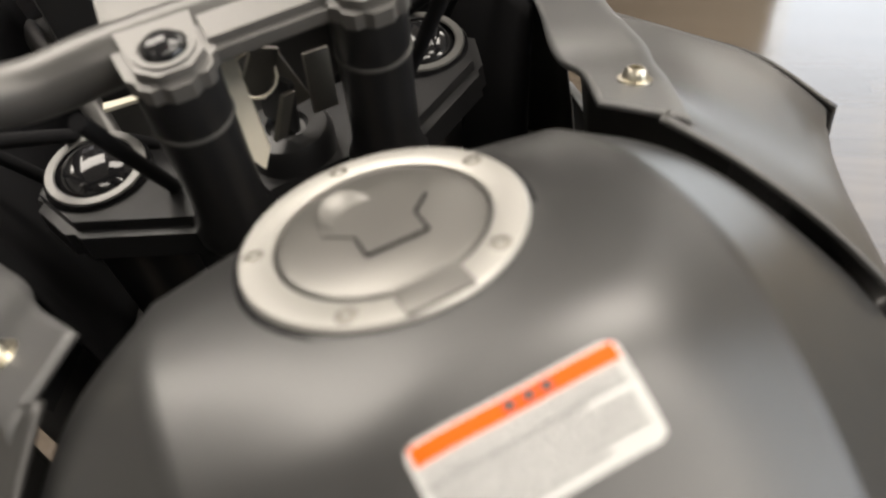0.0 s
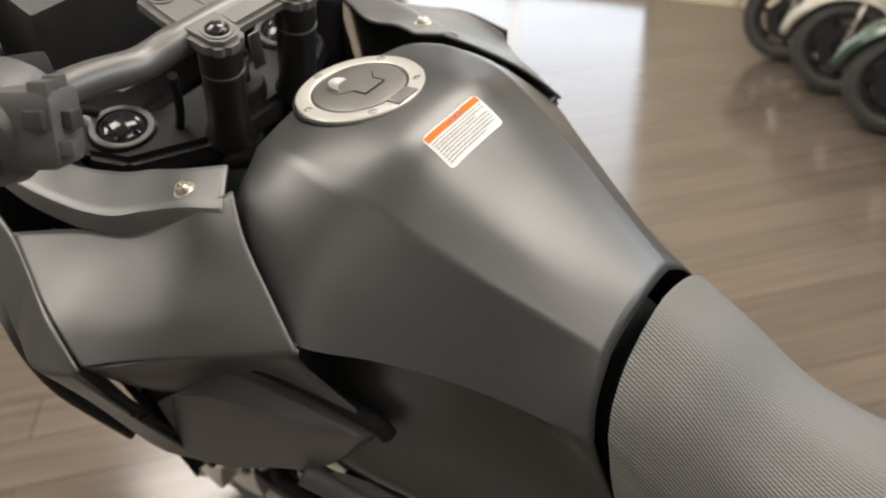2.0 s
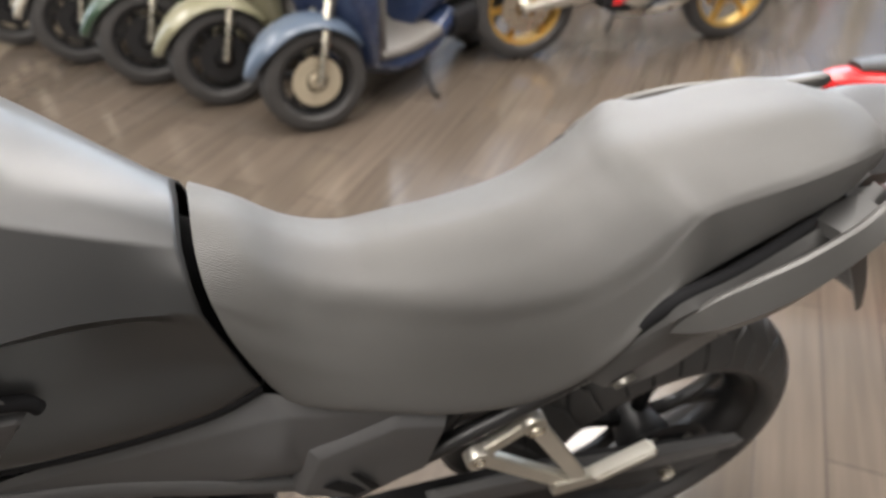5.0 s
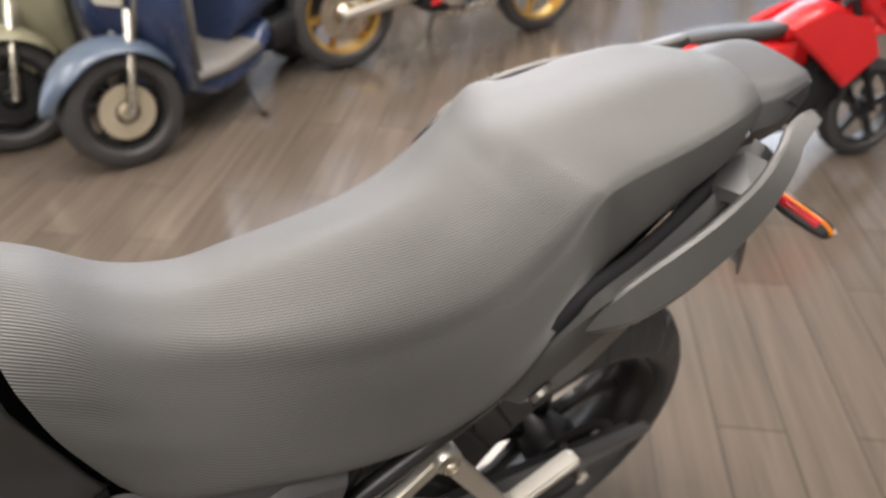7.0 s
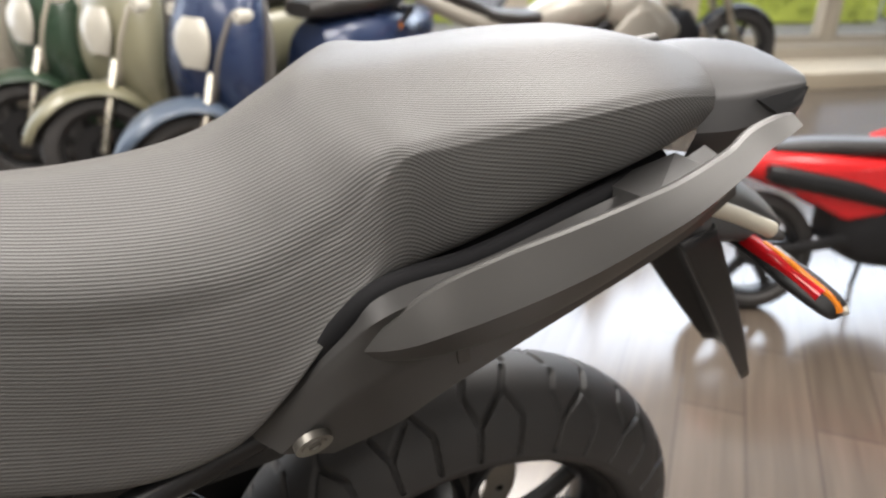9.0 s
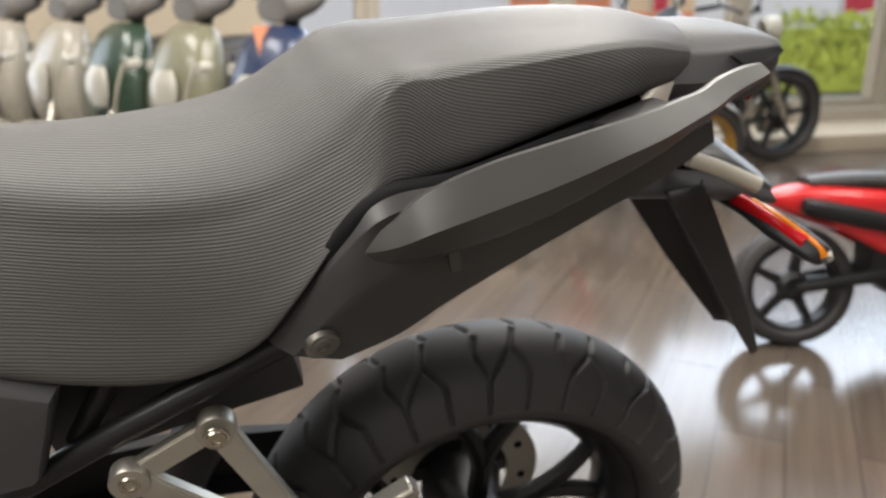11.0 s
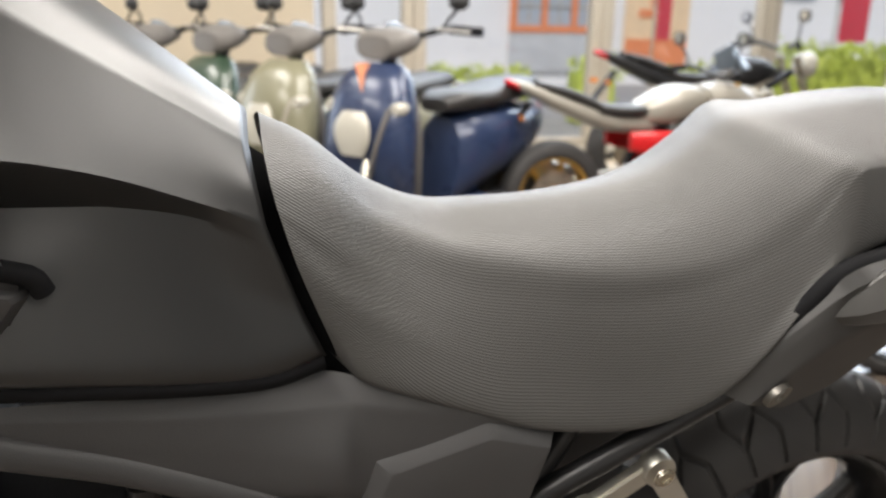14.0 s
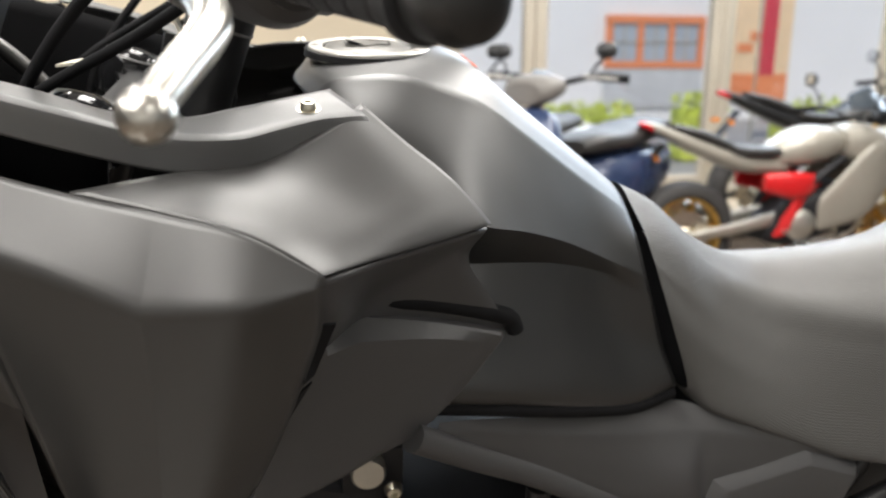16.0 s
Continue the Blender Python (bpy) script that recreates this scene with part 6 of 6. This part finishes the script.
def scooter(label, at, steer, paint, accent, fender_mat, disc, lamp_mat):
    """A retro step-through scooter: wheels, fork, fender, front apron, step, tail body, seat, bars, lamp."""
    s = tagged(new("scooter"), label, "scooter", "parked scooters")
    fy, r = 0.60, 0.215
    ax = Vector((math.cos(radians(steer)), math.sin(radians(steer)), 0))
    o = Vector((0, fy, r))
    wheel_of(s, "front_wheel", o, r, 0.115, black_metal, 7, ax, disc, -1)
    side = ax.cross(Vector((0, 0, 1))) * -1
    for k in (-1, 1):
        part("fork_leg", tube([o + ax * k * 0.085, o + ax * k * 0.082 - Vector((0, 0.05, -0.16)), o + ax * k * 0.05 - Vector((0, 0.12, -0.36))], 0.017, 12, 8), steel, s)
    part("front_fender", fender_bm(o, r + 0.03, 0.088, 8, 150, ax, 0.10), fender_mat, s, thick=0.004)
    apron = part("front_apron", hull([(0, 0.36, 0.20, 0.13, 0.05, -60), (0, 0.42, 0.34, 0.19, 0.045, -68), (0, 0.46, 0.52, 0.215, 0.075, -75), (0, 0.44, 0.70, 0.205, 0.085, -80), (0, 0.40, 0.84, 0.16, 0.07, -85), (0, 0.37, 0.90, 0.09, 0.04, -85)], 26, 28, 2.6), paint, s)
    part("apron_stripe", hull([(-0.03, 0.515, 0.40, 0.010, 0.012, -70), (-0.10, 0.53, 0.60, 0.012, 0.012, -75), (-0.14, 0.500, 0.74, 0.012, 0.012, -80)], 12, 10), accent, apron)
    part("headlight", hull([(0, 0.552, 0.56, 0.055, 0.012, -76), (0, 0.556, 0.62, 0.085, 0.014, -77), (0, 0.552, 0.68, 0.085, 0.014, -79), (0, 0.540, 0.73, 0.05, 0.010, -80)], 12, 16), lamp_mat, apron)
    part("inner_panel", hull([(0, 0.33, 0.25, 0.16, 0.02, -70), (0, 0.36, 0.45, 0.185, 0.03, -75), (0, 0.35, 0.66, 0.18, 0.03, -82), (0, 0.33, 0.80, 0.13, 0.025, -85)], 16, 20), inner_grey, s)
    part("glove_box", block((0, 0.305, 0.58), (0.22, 0.05, 0.20), (-5, 0, 0), 0.012), dark_plastic, s)
    part("floorboard", hull([(0, 0.36, 0.26, 0.17, 0.025, 0), (0, 0.18, 0.245, 0.185, 0.028, 0), (0, -0.06, 0.25, 0.175, 0.030, 0)], 10, 18, 4), inner_grey, s)
    part("underbody", hull([(0, 0.42, 0.27, 0.10, 0.05, 0), (0, 0.25, 0.195, 0.17, 0.06, 0), (0, 0.0, 0.20, 0.17, 0.065, 0), (0, -0.20, 0.27, 0.15, 0.07, 0)], 14, 20), paint, s)
    part("tail_body", hull([(0, -0.02, 0.46, 0.11, 0.20, 8), (0, -0.14, 0.50, 0.17, 0.19, 6), (0, -0.38, 0.54, 0.195, 0.165, 4), (0, -0.62, 0.57, 0.17, 0.13, 0), (0, -0.80, 0.60, 0.11, 0.085, 0), (0, -0.86, 0.61, 0.05, 0.04, 0)], 26, 28, 2.6), paint, s)
    part("seat", hull([(0, 0.02, 0.715, 0.07, 0.030, 0), (0, -0.08, 0.73, 0.13, 0.050, 0), (0, -0.30, 0.735, 0.155, 0.050, 0), (0, -0.50, 0.755, 0.15, 0.055, 0), (0, -0.72, 0.775, 0.115, 0.045, 0), (0, -0.79, 0.775, 0.05, 0.02, 0)], 24, 24, 2.8), leather, s)
    part("grab_bar", tube([(-0.13, -0.58, 0.73), (-0.13, -0.80, 0.74), (-0.06, -0.90, 0.745), (0.06, -0.90, 0.745), (0.13, -0.80, 0.74), (0.13, -0.58, 0.73)], 0.011, 10, 24), silver, s)
    part("tail_lamp", hull([(0, -0.84, 0.64, 0.055, 0.03, 0), (0, -0.88, 0.635, 0.06, 0.035, 0), (0, -0.90, 0.63, 0.03, 0.02, 0)], 8, 16), red_lens, s)
    ro = Vector((0, -0.62, r))
    wheel_of(s, "rear_wheel", ro, r, 0.12, black_metal, 7)
    part("engine", hull([(-0.12, -0.18, 0.24, 0.05, 0.06, 0), (-0.13, -0.40, 0.24, 0.055, 0.075, 0), (-0.13, -0.66, 0.25, 0.045, 0.085, 0), (-0.12, -0.75, 0.25, 0.02, 0.03, 0)], 14, 18), cast_black, s)
    part("exhaust", hull([(0.14, -0.30, 0.24, 0.03, 0.03, 0), (0.15, -0.42, 0.27, 0.055, 0.055, 0), (0.15, -0.78, 0.32, 0.055, 0.058, 0), (0.15, -0.82, 0.325, 0.03, 0.03, 0)], 14, 18), black_metal, s)
    part("rear_fender", fender_bm(ro, r + 0.035, 0.07, 80, 200, (1, 0, 0)), dark_plastic, s, thick=0.004)
    head = part("handlebar_cover", hull([(0, 0.24, 0.995, 0.10, 0.035, 0), (0, 0.31, 0.985, 0.13, 0.055, 0), (0, 0.38, 0.970, 0.12, 0.060, 0), (0, 0.415, 0.96, 0.08, 0.045, 0)], 16, 24, 2.4), inner_grey, s)
    part("instrument", turned([(0, 0.008), (0.040, 0.007), (0.046, 0.003), (0.048, -0.02), (0, -0.02)], (0, 0.28, 1.035), (0, -0.4, 1), 24), grey_glass, head)
    part("handlebar", tube([(-0.34, 0.20, 1.02), (-0.22, 0.24, 1.03), (-0.08, 0.28, 1.00), (0.08, 0.28, 1.00), (0.22, 0.24, 1.03), (0.34, 0.20, 1.02)], 0.013, 12, 24), black_metal, s)
    part("steering_tube", tube([(0, 0.42, 0.62), (0, 0.30, 0.98)], 0.03, 12), black_metal, s)
    for k in (-1, 1):
        part("grip", tube([(k * 0.23, 0.238, 1.029), (k * 0.35, 0.197, 1.020)], 0.018, 12), rubber_gap_black, s)
        part("brake_lever", tube([(k * 0.20, 0.29, 1.03), (k * 0.34, 0.27, 1.02)], 0.006, 8), silver, s)
        part("turn_signal", hull([(k * 0.165, 0.40, 0.74, 0.010, 0.012, 0), (k * 0.165, 0.46, 0.74, 0.032, 0.028, 0), (k * 0.16, 0.50, 0.74, 0.022, 0.020, 0)], 8, 14), lamp_mat, s)
        mirror_of(s, k, (k * 0.20, 0.25, 1.03), (k * 0.27, 0.24, 1.13), 0.045)
    part("side_stand", tube([(-0.10, 0.02, 0.17), (-0.21, 0.06, 0.012), (-0.25, 0.075, 0.010)], 0.010, 10), black_metal, s)
    s.matrix_basis = at
    return s


HEAD = math.degrees(math.atan2(0.64, 0.77))
fleet = [
    ((1.99, -0.70), "navy blue scooter with a blue-grey front fender", navy_paint, inner_grey, blue_grey_paint, disc_steel, headlight_glass),
    ((2.34, -0.37), "olive beige scooter with a matching front fender", olive_paint, cream_paint, olive_paint, black_metal, headlight_glass),
    ((2.66, -0.07), "dark green scooter with a pale stripe on its apron", green_paint, cream_paint, green_paint, black_metal, headlight_glass),
    ((3.01, 0.24), "cream scooter with black wheels and a black seat", cream_paint, cream_paint, cream_paint, black_metal, headlight_glass),
    ((3.36, 0.58), "cream scooter parked at the end of the row", cream_paint, inner_grey, cream_paint, black_metal, headlight_glass),
]
for (wx, wy), label, paint, accent, fmat, disc, lamp in fleet:
    steer = -30
    back = Vector((0.64, -0.77, 0))
    centre = Vector((wx, wy, 0)) + back * 0.60
    scooter(label, pose(centre.x, centre.y, 0, 0, 0, HEAD), steer, paint, accent, fmat, disc, lamp)
card = tagged(new("price_card"), "orange price card with a yellow corner on the scooter", "price card")
card.matrix_basis = pose(2.12, -0.86, 0.84, 70, 0, -58)
part("card", block((0, 0, 0), (0.20, 0.13, 0.004), (0, 0, 0), 0.001), tag_orange, card)
part("corner", block((0.085, 0.04, 0.004), (0.05, 0.06, 0.004), (0, 0, 0), 0.001), tag_yellow, card)


def road_bike(name, label, at, rim_mat, tank_mat, side_mat, seat_mat, tail_mat, nose_mat, faired=True):
    """A motorcycle: wheels, fork, frame, engine, tank, seat, tail, nose, bars and mirrors."""
    b = tagged(new(name), label, "motorcycle", "parked motorcycles")
    r = 0.300
    f, k = Vector((0, 0.65, r)), Vector((0, -0.65, r))
    wheel_of(b, "front_wheel", f, r, 0.12, rim_mat, 6, (1, 0, 0), steel, -1)
    wheel_of(b, "rear_wheel", k, r, 0.15, rim_mat, 6, (1, 0, 0), steel, 1)
    for s in (-1, 1):
        part("fork_leg", tube([f + Vector((s * 0.09, 0.0, 0)), f + Vector((s * 0.09, -0.13, 0.30)), f + Vector((s * 0.09, -0.25, 0.60))], 0.024, 12), rim_mat if rim_mat is gold else steel, b)
        part("swingarm", hull([(s * 0.10, -0.68, 0.30, 0.014, 0.022, 0), (s * 0.11, -0.40, 0.34, 0.018, 0.035, 0), (s * 0.09, -0.10, 0.40, 0.02, 0.04, 0)], 10, 12), cast_alu, b)
        part("frame_beam", tube([(s * 0.05, 0.40, 0.80), (s * 0.13, 0.15, 0.68), (s * 0.13, -0.10, 0.48), (s * 0.10, -0.14, 0.36)], 0.026, 10, 14), cast_black, b)
        part("handlebar", tube([(s * 0.06, 0.36, 0.94), (s * 0.20, 0.30, 0.98), (s * 0.34, 0.22, 0.96)], 0.012, 10, 10), black_metal, b)
        part("grip", tube([(s * 0.23, 0.285, 0.978), (s * 0.36, 0.21, 0.957)], 0.017, 10), rubber_gap_black, b)
        mirror_of(b, s, (s * 0.22, 0.30, 0.98), (s * 0.30, 0.26, 1.14))
        part("radiator_shroud", hull([(s * 0.10, 0.10, 0.60, 0.02, 0.03, 0), (s * 0.16, -0.05, 0.58, 0.03, 0.075, 0), (s * 0.14, -0.26, 0.60, 0.02, 0.05, 0)], 12, 16), side_mat, b)
        part("belly_panel", hull([(s * 0.13, 0.02, 0.56, 0.012, 0.03, 0), (s * 0.16, -0.08, 0.44, 0.016, 0.12, -10), (s * 0.13, -0.15, 0.34, 0.012, 0.05, -20)], 12, 14), side_mat, b)
        part("foot_peg", tube([(s * 0.13, -0.12, 0.33), (s * 0.21, -0.13, 0.33)], 0.010, 8), cast_alu, b)
        part("turn_signal", hull([(s * 0.06, -0.88, 0.74, 0.01, 0.01, 0), (s * 0.13, -0.89, 0.735, 0.03, 0.016, 0), (s * 0.15, -0.89, 0.735, 0.01, 0.01, 0)], 8, 12), amber, b)
    part("front_fender", fender_bm(f, r + 0.02, 0.07, 15, 150, (1, 0, 0)), tank_mat, b, thick=0.004)
    engine_body = part("engine", hull([(0, 0.28, 0.50, 0.13, 0.10, 30), (0, 0.12, 0.42, 0.15, 0.15, 20), (0, -0.10, 0.34, 0.15, 0.11, 0), (0, -0.20, 0.32, 0.10, 0.06, 0)], 14, 20, 4), cast_black, b)
    for j in range(6):
        part("cooling_fin", block((0, 0.20 + 0.018 * j, 0.56 - 0.022 * j), (0.27, 0.10, 0.006), (35, 0, 0)), cast_black, engine_body)
    part("clutch_cover", turned([(0, 0.03), (0.06, 0.028), (0.085, 0.012), (0.09, 0), (0, 0)], (-0.15, -0.02, 0.36), (-1, 0, 0), 28), cast_alu, b)
    part("clutch_cover", turned([(0, 0.03), (0.06, 0.028), (0.085, 0.012), (0.09, 0), (0, 0)], (0.15, -0.02, 0.36), (1, 0, 0), 28), cast_alu, b)
    part("fuel_tank", hull([(0, 0.28, 0.80, 0.08, 0.04, 0), (0, 0.17, 0.80, 0.14, 0.09, 0), (0, 0.02, 0.78, 0.155, 0.11, 0), (0, -0.14, 0.74, 0.11, 0.075, 0), (0, -0.22, 0.72, 0.06, 0.04, 0)], 22, 26, 2.5), tank_mat, b)
    part("seat", hull([(0, -0.07, 0.76, 0.08, 0.035, 0), (0, -0.22, 0.755, 0.13, 0.035, 0), (0, -0.40, 0.77, 0.13, 0.035, 0), (0, -0.46, 0.80, 0.10, 0.035, 0), (0, -0.62, 0.86, 0.10, 0.03, 0), (0, -0.76, 0.90, 0.05, 0.015, 0)], 22, 22, 3), seat_mat, b)
    tail = part("tail_unit", hull([(0, -0.10, 0.68, 0.10, 0.05, 0), (0, -0.36, 0.70, 0.12, 0.05, 0), (0, -0.62, 0.79, 0.105, 0.05, 10), (0, -0.86, 0.89, 0.055, 0.03, 12), (0, -0.92, 0.91, 0.02, 0.012, 12)], 20, 22, 3), tail_mat, b)
    part("tail_lamp", hull([(0, -0.86, 0.885, 0.05, 0.024, 12), (0, -0.92, 0.905, 0.045, 0.02, 12), (0, -0.94, 0.91, 0.02, 0.01, 12)], 8, 14), red_lens, tail)
    part("plate_holder", slab([(-0.05, -0.80, 0.80), (0.05, -0.80, 0.80), (0.05, -0.98, 0.56), (-0.05, -0.98, 0.56)], (0, 0.008, 0.004)), dark_plastic, b)
    part("exhaust", hull([(-0.13, -0.10, 0.30, 0.025, 0.025, 0), (-0.17, -0.40, 0.36, 0.05, 0.055, 0), (-0.18, -0.78, 0.46, 0.05, 0.06, 0), (-0.18, -0.82, 0.47, 0.035, 0.04, 0)], 14, 18), silver, b)
    part("header_pipe", tube([(0.05, 0.36, 0.50), (0.06, 0.42, 0.36), (0.0, 0.30, 0.22), (-0.06, 0.0, 0.19), (-0.13, -0.12, 0.29)], 0.022, 12, 20), steel, b)
    if faired:
        nose = part("nose_fairing", hull([(0, 0.22, 0.80, 0.15, 0.09, 0), (0, 0.40, 0.76, 0.175, 0.15, 0), (0, 0.56, 0.72, 0.13, 0.12, 0), (0, 0.70, 0.68, 0.06, 0.05, 0), (0, 0.74, 0.67, 0.02, 0.02, 0)], 20, 26, 2.6), nose_mat, b)
        for s in (-1, 1):
            part("headlight", hull([(s * 0.045, 0.70, 0.81, 0.03, 0.02, 0), (s * 0.06, 0.66, 0.83, 0.045, 0.026, 0), (s * 0.09, 0.60, 0.86, 0.03, 0.02, 0)], 8, 14), headlight_glass, nose)
            part("side_fairing", hull([(s * 0.12, 0.56, 0.68, 0.02, 0.05, 0), (s * 0.17, 0.38, 0.62, 0.025, 0.20, 0), (s * 0.16, 0.18, 0.48, 0.02, 0.14, 0), (s * 0.12, 0.02, 0.36, 0.012, 0.05, 0)], 18, 20), nose_mat, nose)
        part("windscreen", loft([[(-0.12, 0.42, 0.97), (-0.09, 0.36, 1.06)], [(-0.05, 0.52, 0.98), (-0.04, 0.40, 1.10)], [(0, 0.54, 0.98), (0, 0.41, 1.11)]], 8, 10, mirror=True, by_key=True), grey_glass, nose, thick=0.003)
    else:
        part("headlight", turned([(0, 0.03), (0.05, 0.027), (0.08, 0.010), (0.09, -0.02), (0.07, -0.08), (0, -0.10)], (0, 0.56, 0.84), (0, 1, -0.05), 28), headlight_glass, b)
    part("side_stand", tube([(-0.10, 0.0, 0.26), (-0.24, 0.03, 0.012), (-0.27, 0.04, 0.012)], 0.010, 10), black_metal, b)
    b.matrix_basis = at
    return b


road_bike("motorcycle", "grey sports motorcycle with gold wheels and red side panels", pose(2.52, -2.36, 0, 0, 0, 180) @ Matrix.Scale(0.88, 4), gold, grey_paint, red_paint, leather, grey_paint, grey_paint)
road_bike("motorcycle", "black naked motorcycle with a steel fork near the window", pose(3.46, -3.42, 0, 0, 0, 176), black_metal, black_metal, inner_grey, leather, black_metal, black_metal, faired=False)


def mini_bike(label, at):
    """A small dirt bike: fat tyres, long travel fork, red fenders, tank and side plates."""
    b = tagged(new("mini_motorcycle"), label, "motorcycle", "parked motorcycles")
    r = 0.205
    f, k = Vector((0, 0.47, r)), Vector((0, -0.47, r))
    for name, o in (("front_wheel", f), ("rear_wheel", k)):
        rim = wheel_of(b, name, o, r, 0.085, black_metal, 5)
    for s in (-1, 1):
        part("fork_leg", tube([f + Vector((s * 0.06, 0, 0)), f + Vector((s * 0.06, -0.20, 0.46))], 0.017, 12), cast_black, b)
        part("swingarm", hull([(s * 0.06, -0.48, 0.205, 0.010, 0.018, 0), (s * 0.07, -0.25, 0.25, 0.012, 0.022, 0), (s * 0.06, -0.05, 0.28, 0.012, 0.025, 0)], 10, 12), black_metal, b)
        for name, ring, x in (("side_plate", ((0.02, 0.53), (-0.20, 0.50), (-0.47, 0.50), (-0.40, 0.42), (-0.22, 0.33), (-0.05, 0.36)), 0.085), ("tank_shroud", ((0.40, 0.44), (0.33, 0.58), (0.12, 0.64), (-0.06, 0.58), (0.04, 0.50), (0.16, 0.40), (0.24, 0.33)), 0.105), ("front_wing", ((0.62, 0.62), (0.40, 0.74), (0.22, 0.72), (0.30, 0.62), (0.44, 0.52)), 0.085)):
            bm = slab([(s * (x - 0.10 * max(0.0, y - 0.25)), y, z) for y, z in ring], (s * 0.022, 0, 0.006))
            bmesh.ops.bevel(bm, geom=bm.edges[:], offset=0.008, segments=3, affect="EDGES")
            part(name, bm, red_paint, b)
        part("handlebar", tube([(0, 0.26, 0.72), (s * 0.10, 0.25, 0.74), (s * 0.20, 0.22, 0.82), (s * 0.33, 0.17, 0.83)], 0.010, 10, 14), black_metal, b)
        part("grip", tube([(s * 0.22, 0.214, 0.822), (s * 0.34, 0.166, 0.830)], 0.015, 10), rubber_gap_black, b)
        part("foot_peg", tube([(s * 0.06, -0.02, 0.22), (s * 0.17, -0.03, 0.22)], 0.010, 8), cast_alu, b)
    part("front_fender", hull([(0, 0.80, 0.50, 0.02, 0.004, 0), (0, 0.66, 0.52, 0.085, 0.014, 10), (0, 0.44, 0.53, 0.09, 0.018, 0), (0, 0.22, 0.51, 0.05, 0.008, -8)], 16, 16, 3), red_paint, b)
    part("rear_fender", hull([(0, -0.58, 0.50, 0.03, 0.018, 8), (0, -0.50, 0.495, 0.075, 0.05, 4), (0, -0.32, 0.475, 0.105, 0.08, 0), (0, -0.08, 0.46, 0.095, 0.075, 0), (0, 0.10, 0.46, 0.06, 0.05, 0)], 22, 22, 3), red_paint, b)
    part("number_plate", hull([(0, 0.40, 0.58, 0.06, 0.006, -70), (0, 0.37, 0.66, 0.12, 0.010, -70), (0, 0.34, 0.74, 0.06, 0.006, -70)], 10, 16, 3), red_paint, b)
    part("fuel_tank", hull([(0, 0.26, 0.60, 0.05, 0.03, 0), (0, 0.14, 0.60, 0.085, 0.06, 0), (0, -0.02, 0.55, 0.07, 0.04, 0)], 14, 20), red_paint, b)
    part("seat", hull([(0, 0.08, 0.585, 0.04, 0.02, 0), (0, -0.06, 0.56, 0.075, 0.03, 0), (0, -0.30, 0.560, 0.080, 0.03, 0), (0, -0.46, 0.552, 0.05, 0.02, 0)], 16, 20, 3), leather, b)
    engine_body = part("engine", hull([(0, 0.26, 0.36, 0.06, 0.08, 0), (0, 0.10, 0.30, 0.10, 0.13, 0), (0, -0.12, 0.29, 0.10, 0.12, 0), (0, -0.24, 0.32, 0.06, 0.07, 0)], 14, 18, 4), cast_black, b)
    for j in range(7):
        part("cooling_fin", block((0, 0.20 + 0.014 * j, 0.33), (0.13, 0.005, 0.12)), cast_black, engine_body)
    part("frame_tube", tube([(0, 0.30, 0.66), (0, 0.20, 0.50), (0, 0.0, 0.42), (0, -0.20, 0.40), (0, -0.44, 0.53)], 0.017, 10, 18), black_metal, b)
    part("shock_absorber", tube([(0.0, -0.10, 0.30), (0.0, -0.20, 0.46)], 0.022, 12), steel, b)
    part("exhaust", hull([(0.09, 0.02, 0.36, 0.014, 0.014, 0), (0.10, -0.16, 0.42, 0.030, 0.032, 0), (0.10, -0.46, 0.48, 0.030, 0.032, 0), (0.10, -0.50, 0.49, 0.015, 0.016, 0)], 12, 16), black_metal, b)
    part("side_stand", tube([(-0.07, -0.02, 0.22), (-0.18, 0.02, 0.010), (-0.20, 0.03, 0.010)], 0.008, 8), black_metal, b)
    b.matrix_basis = at
    return b


mini_bike("small red dirt bike with fat black tyres", pose(0.79, -2.65, 0, 0, -7, 165) @ Matrix.Scale(0.88, 4))
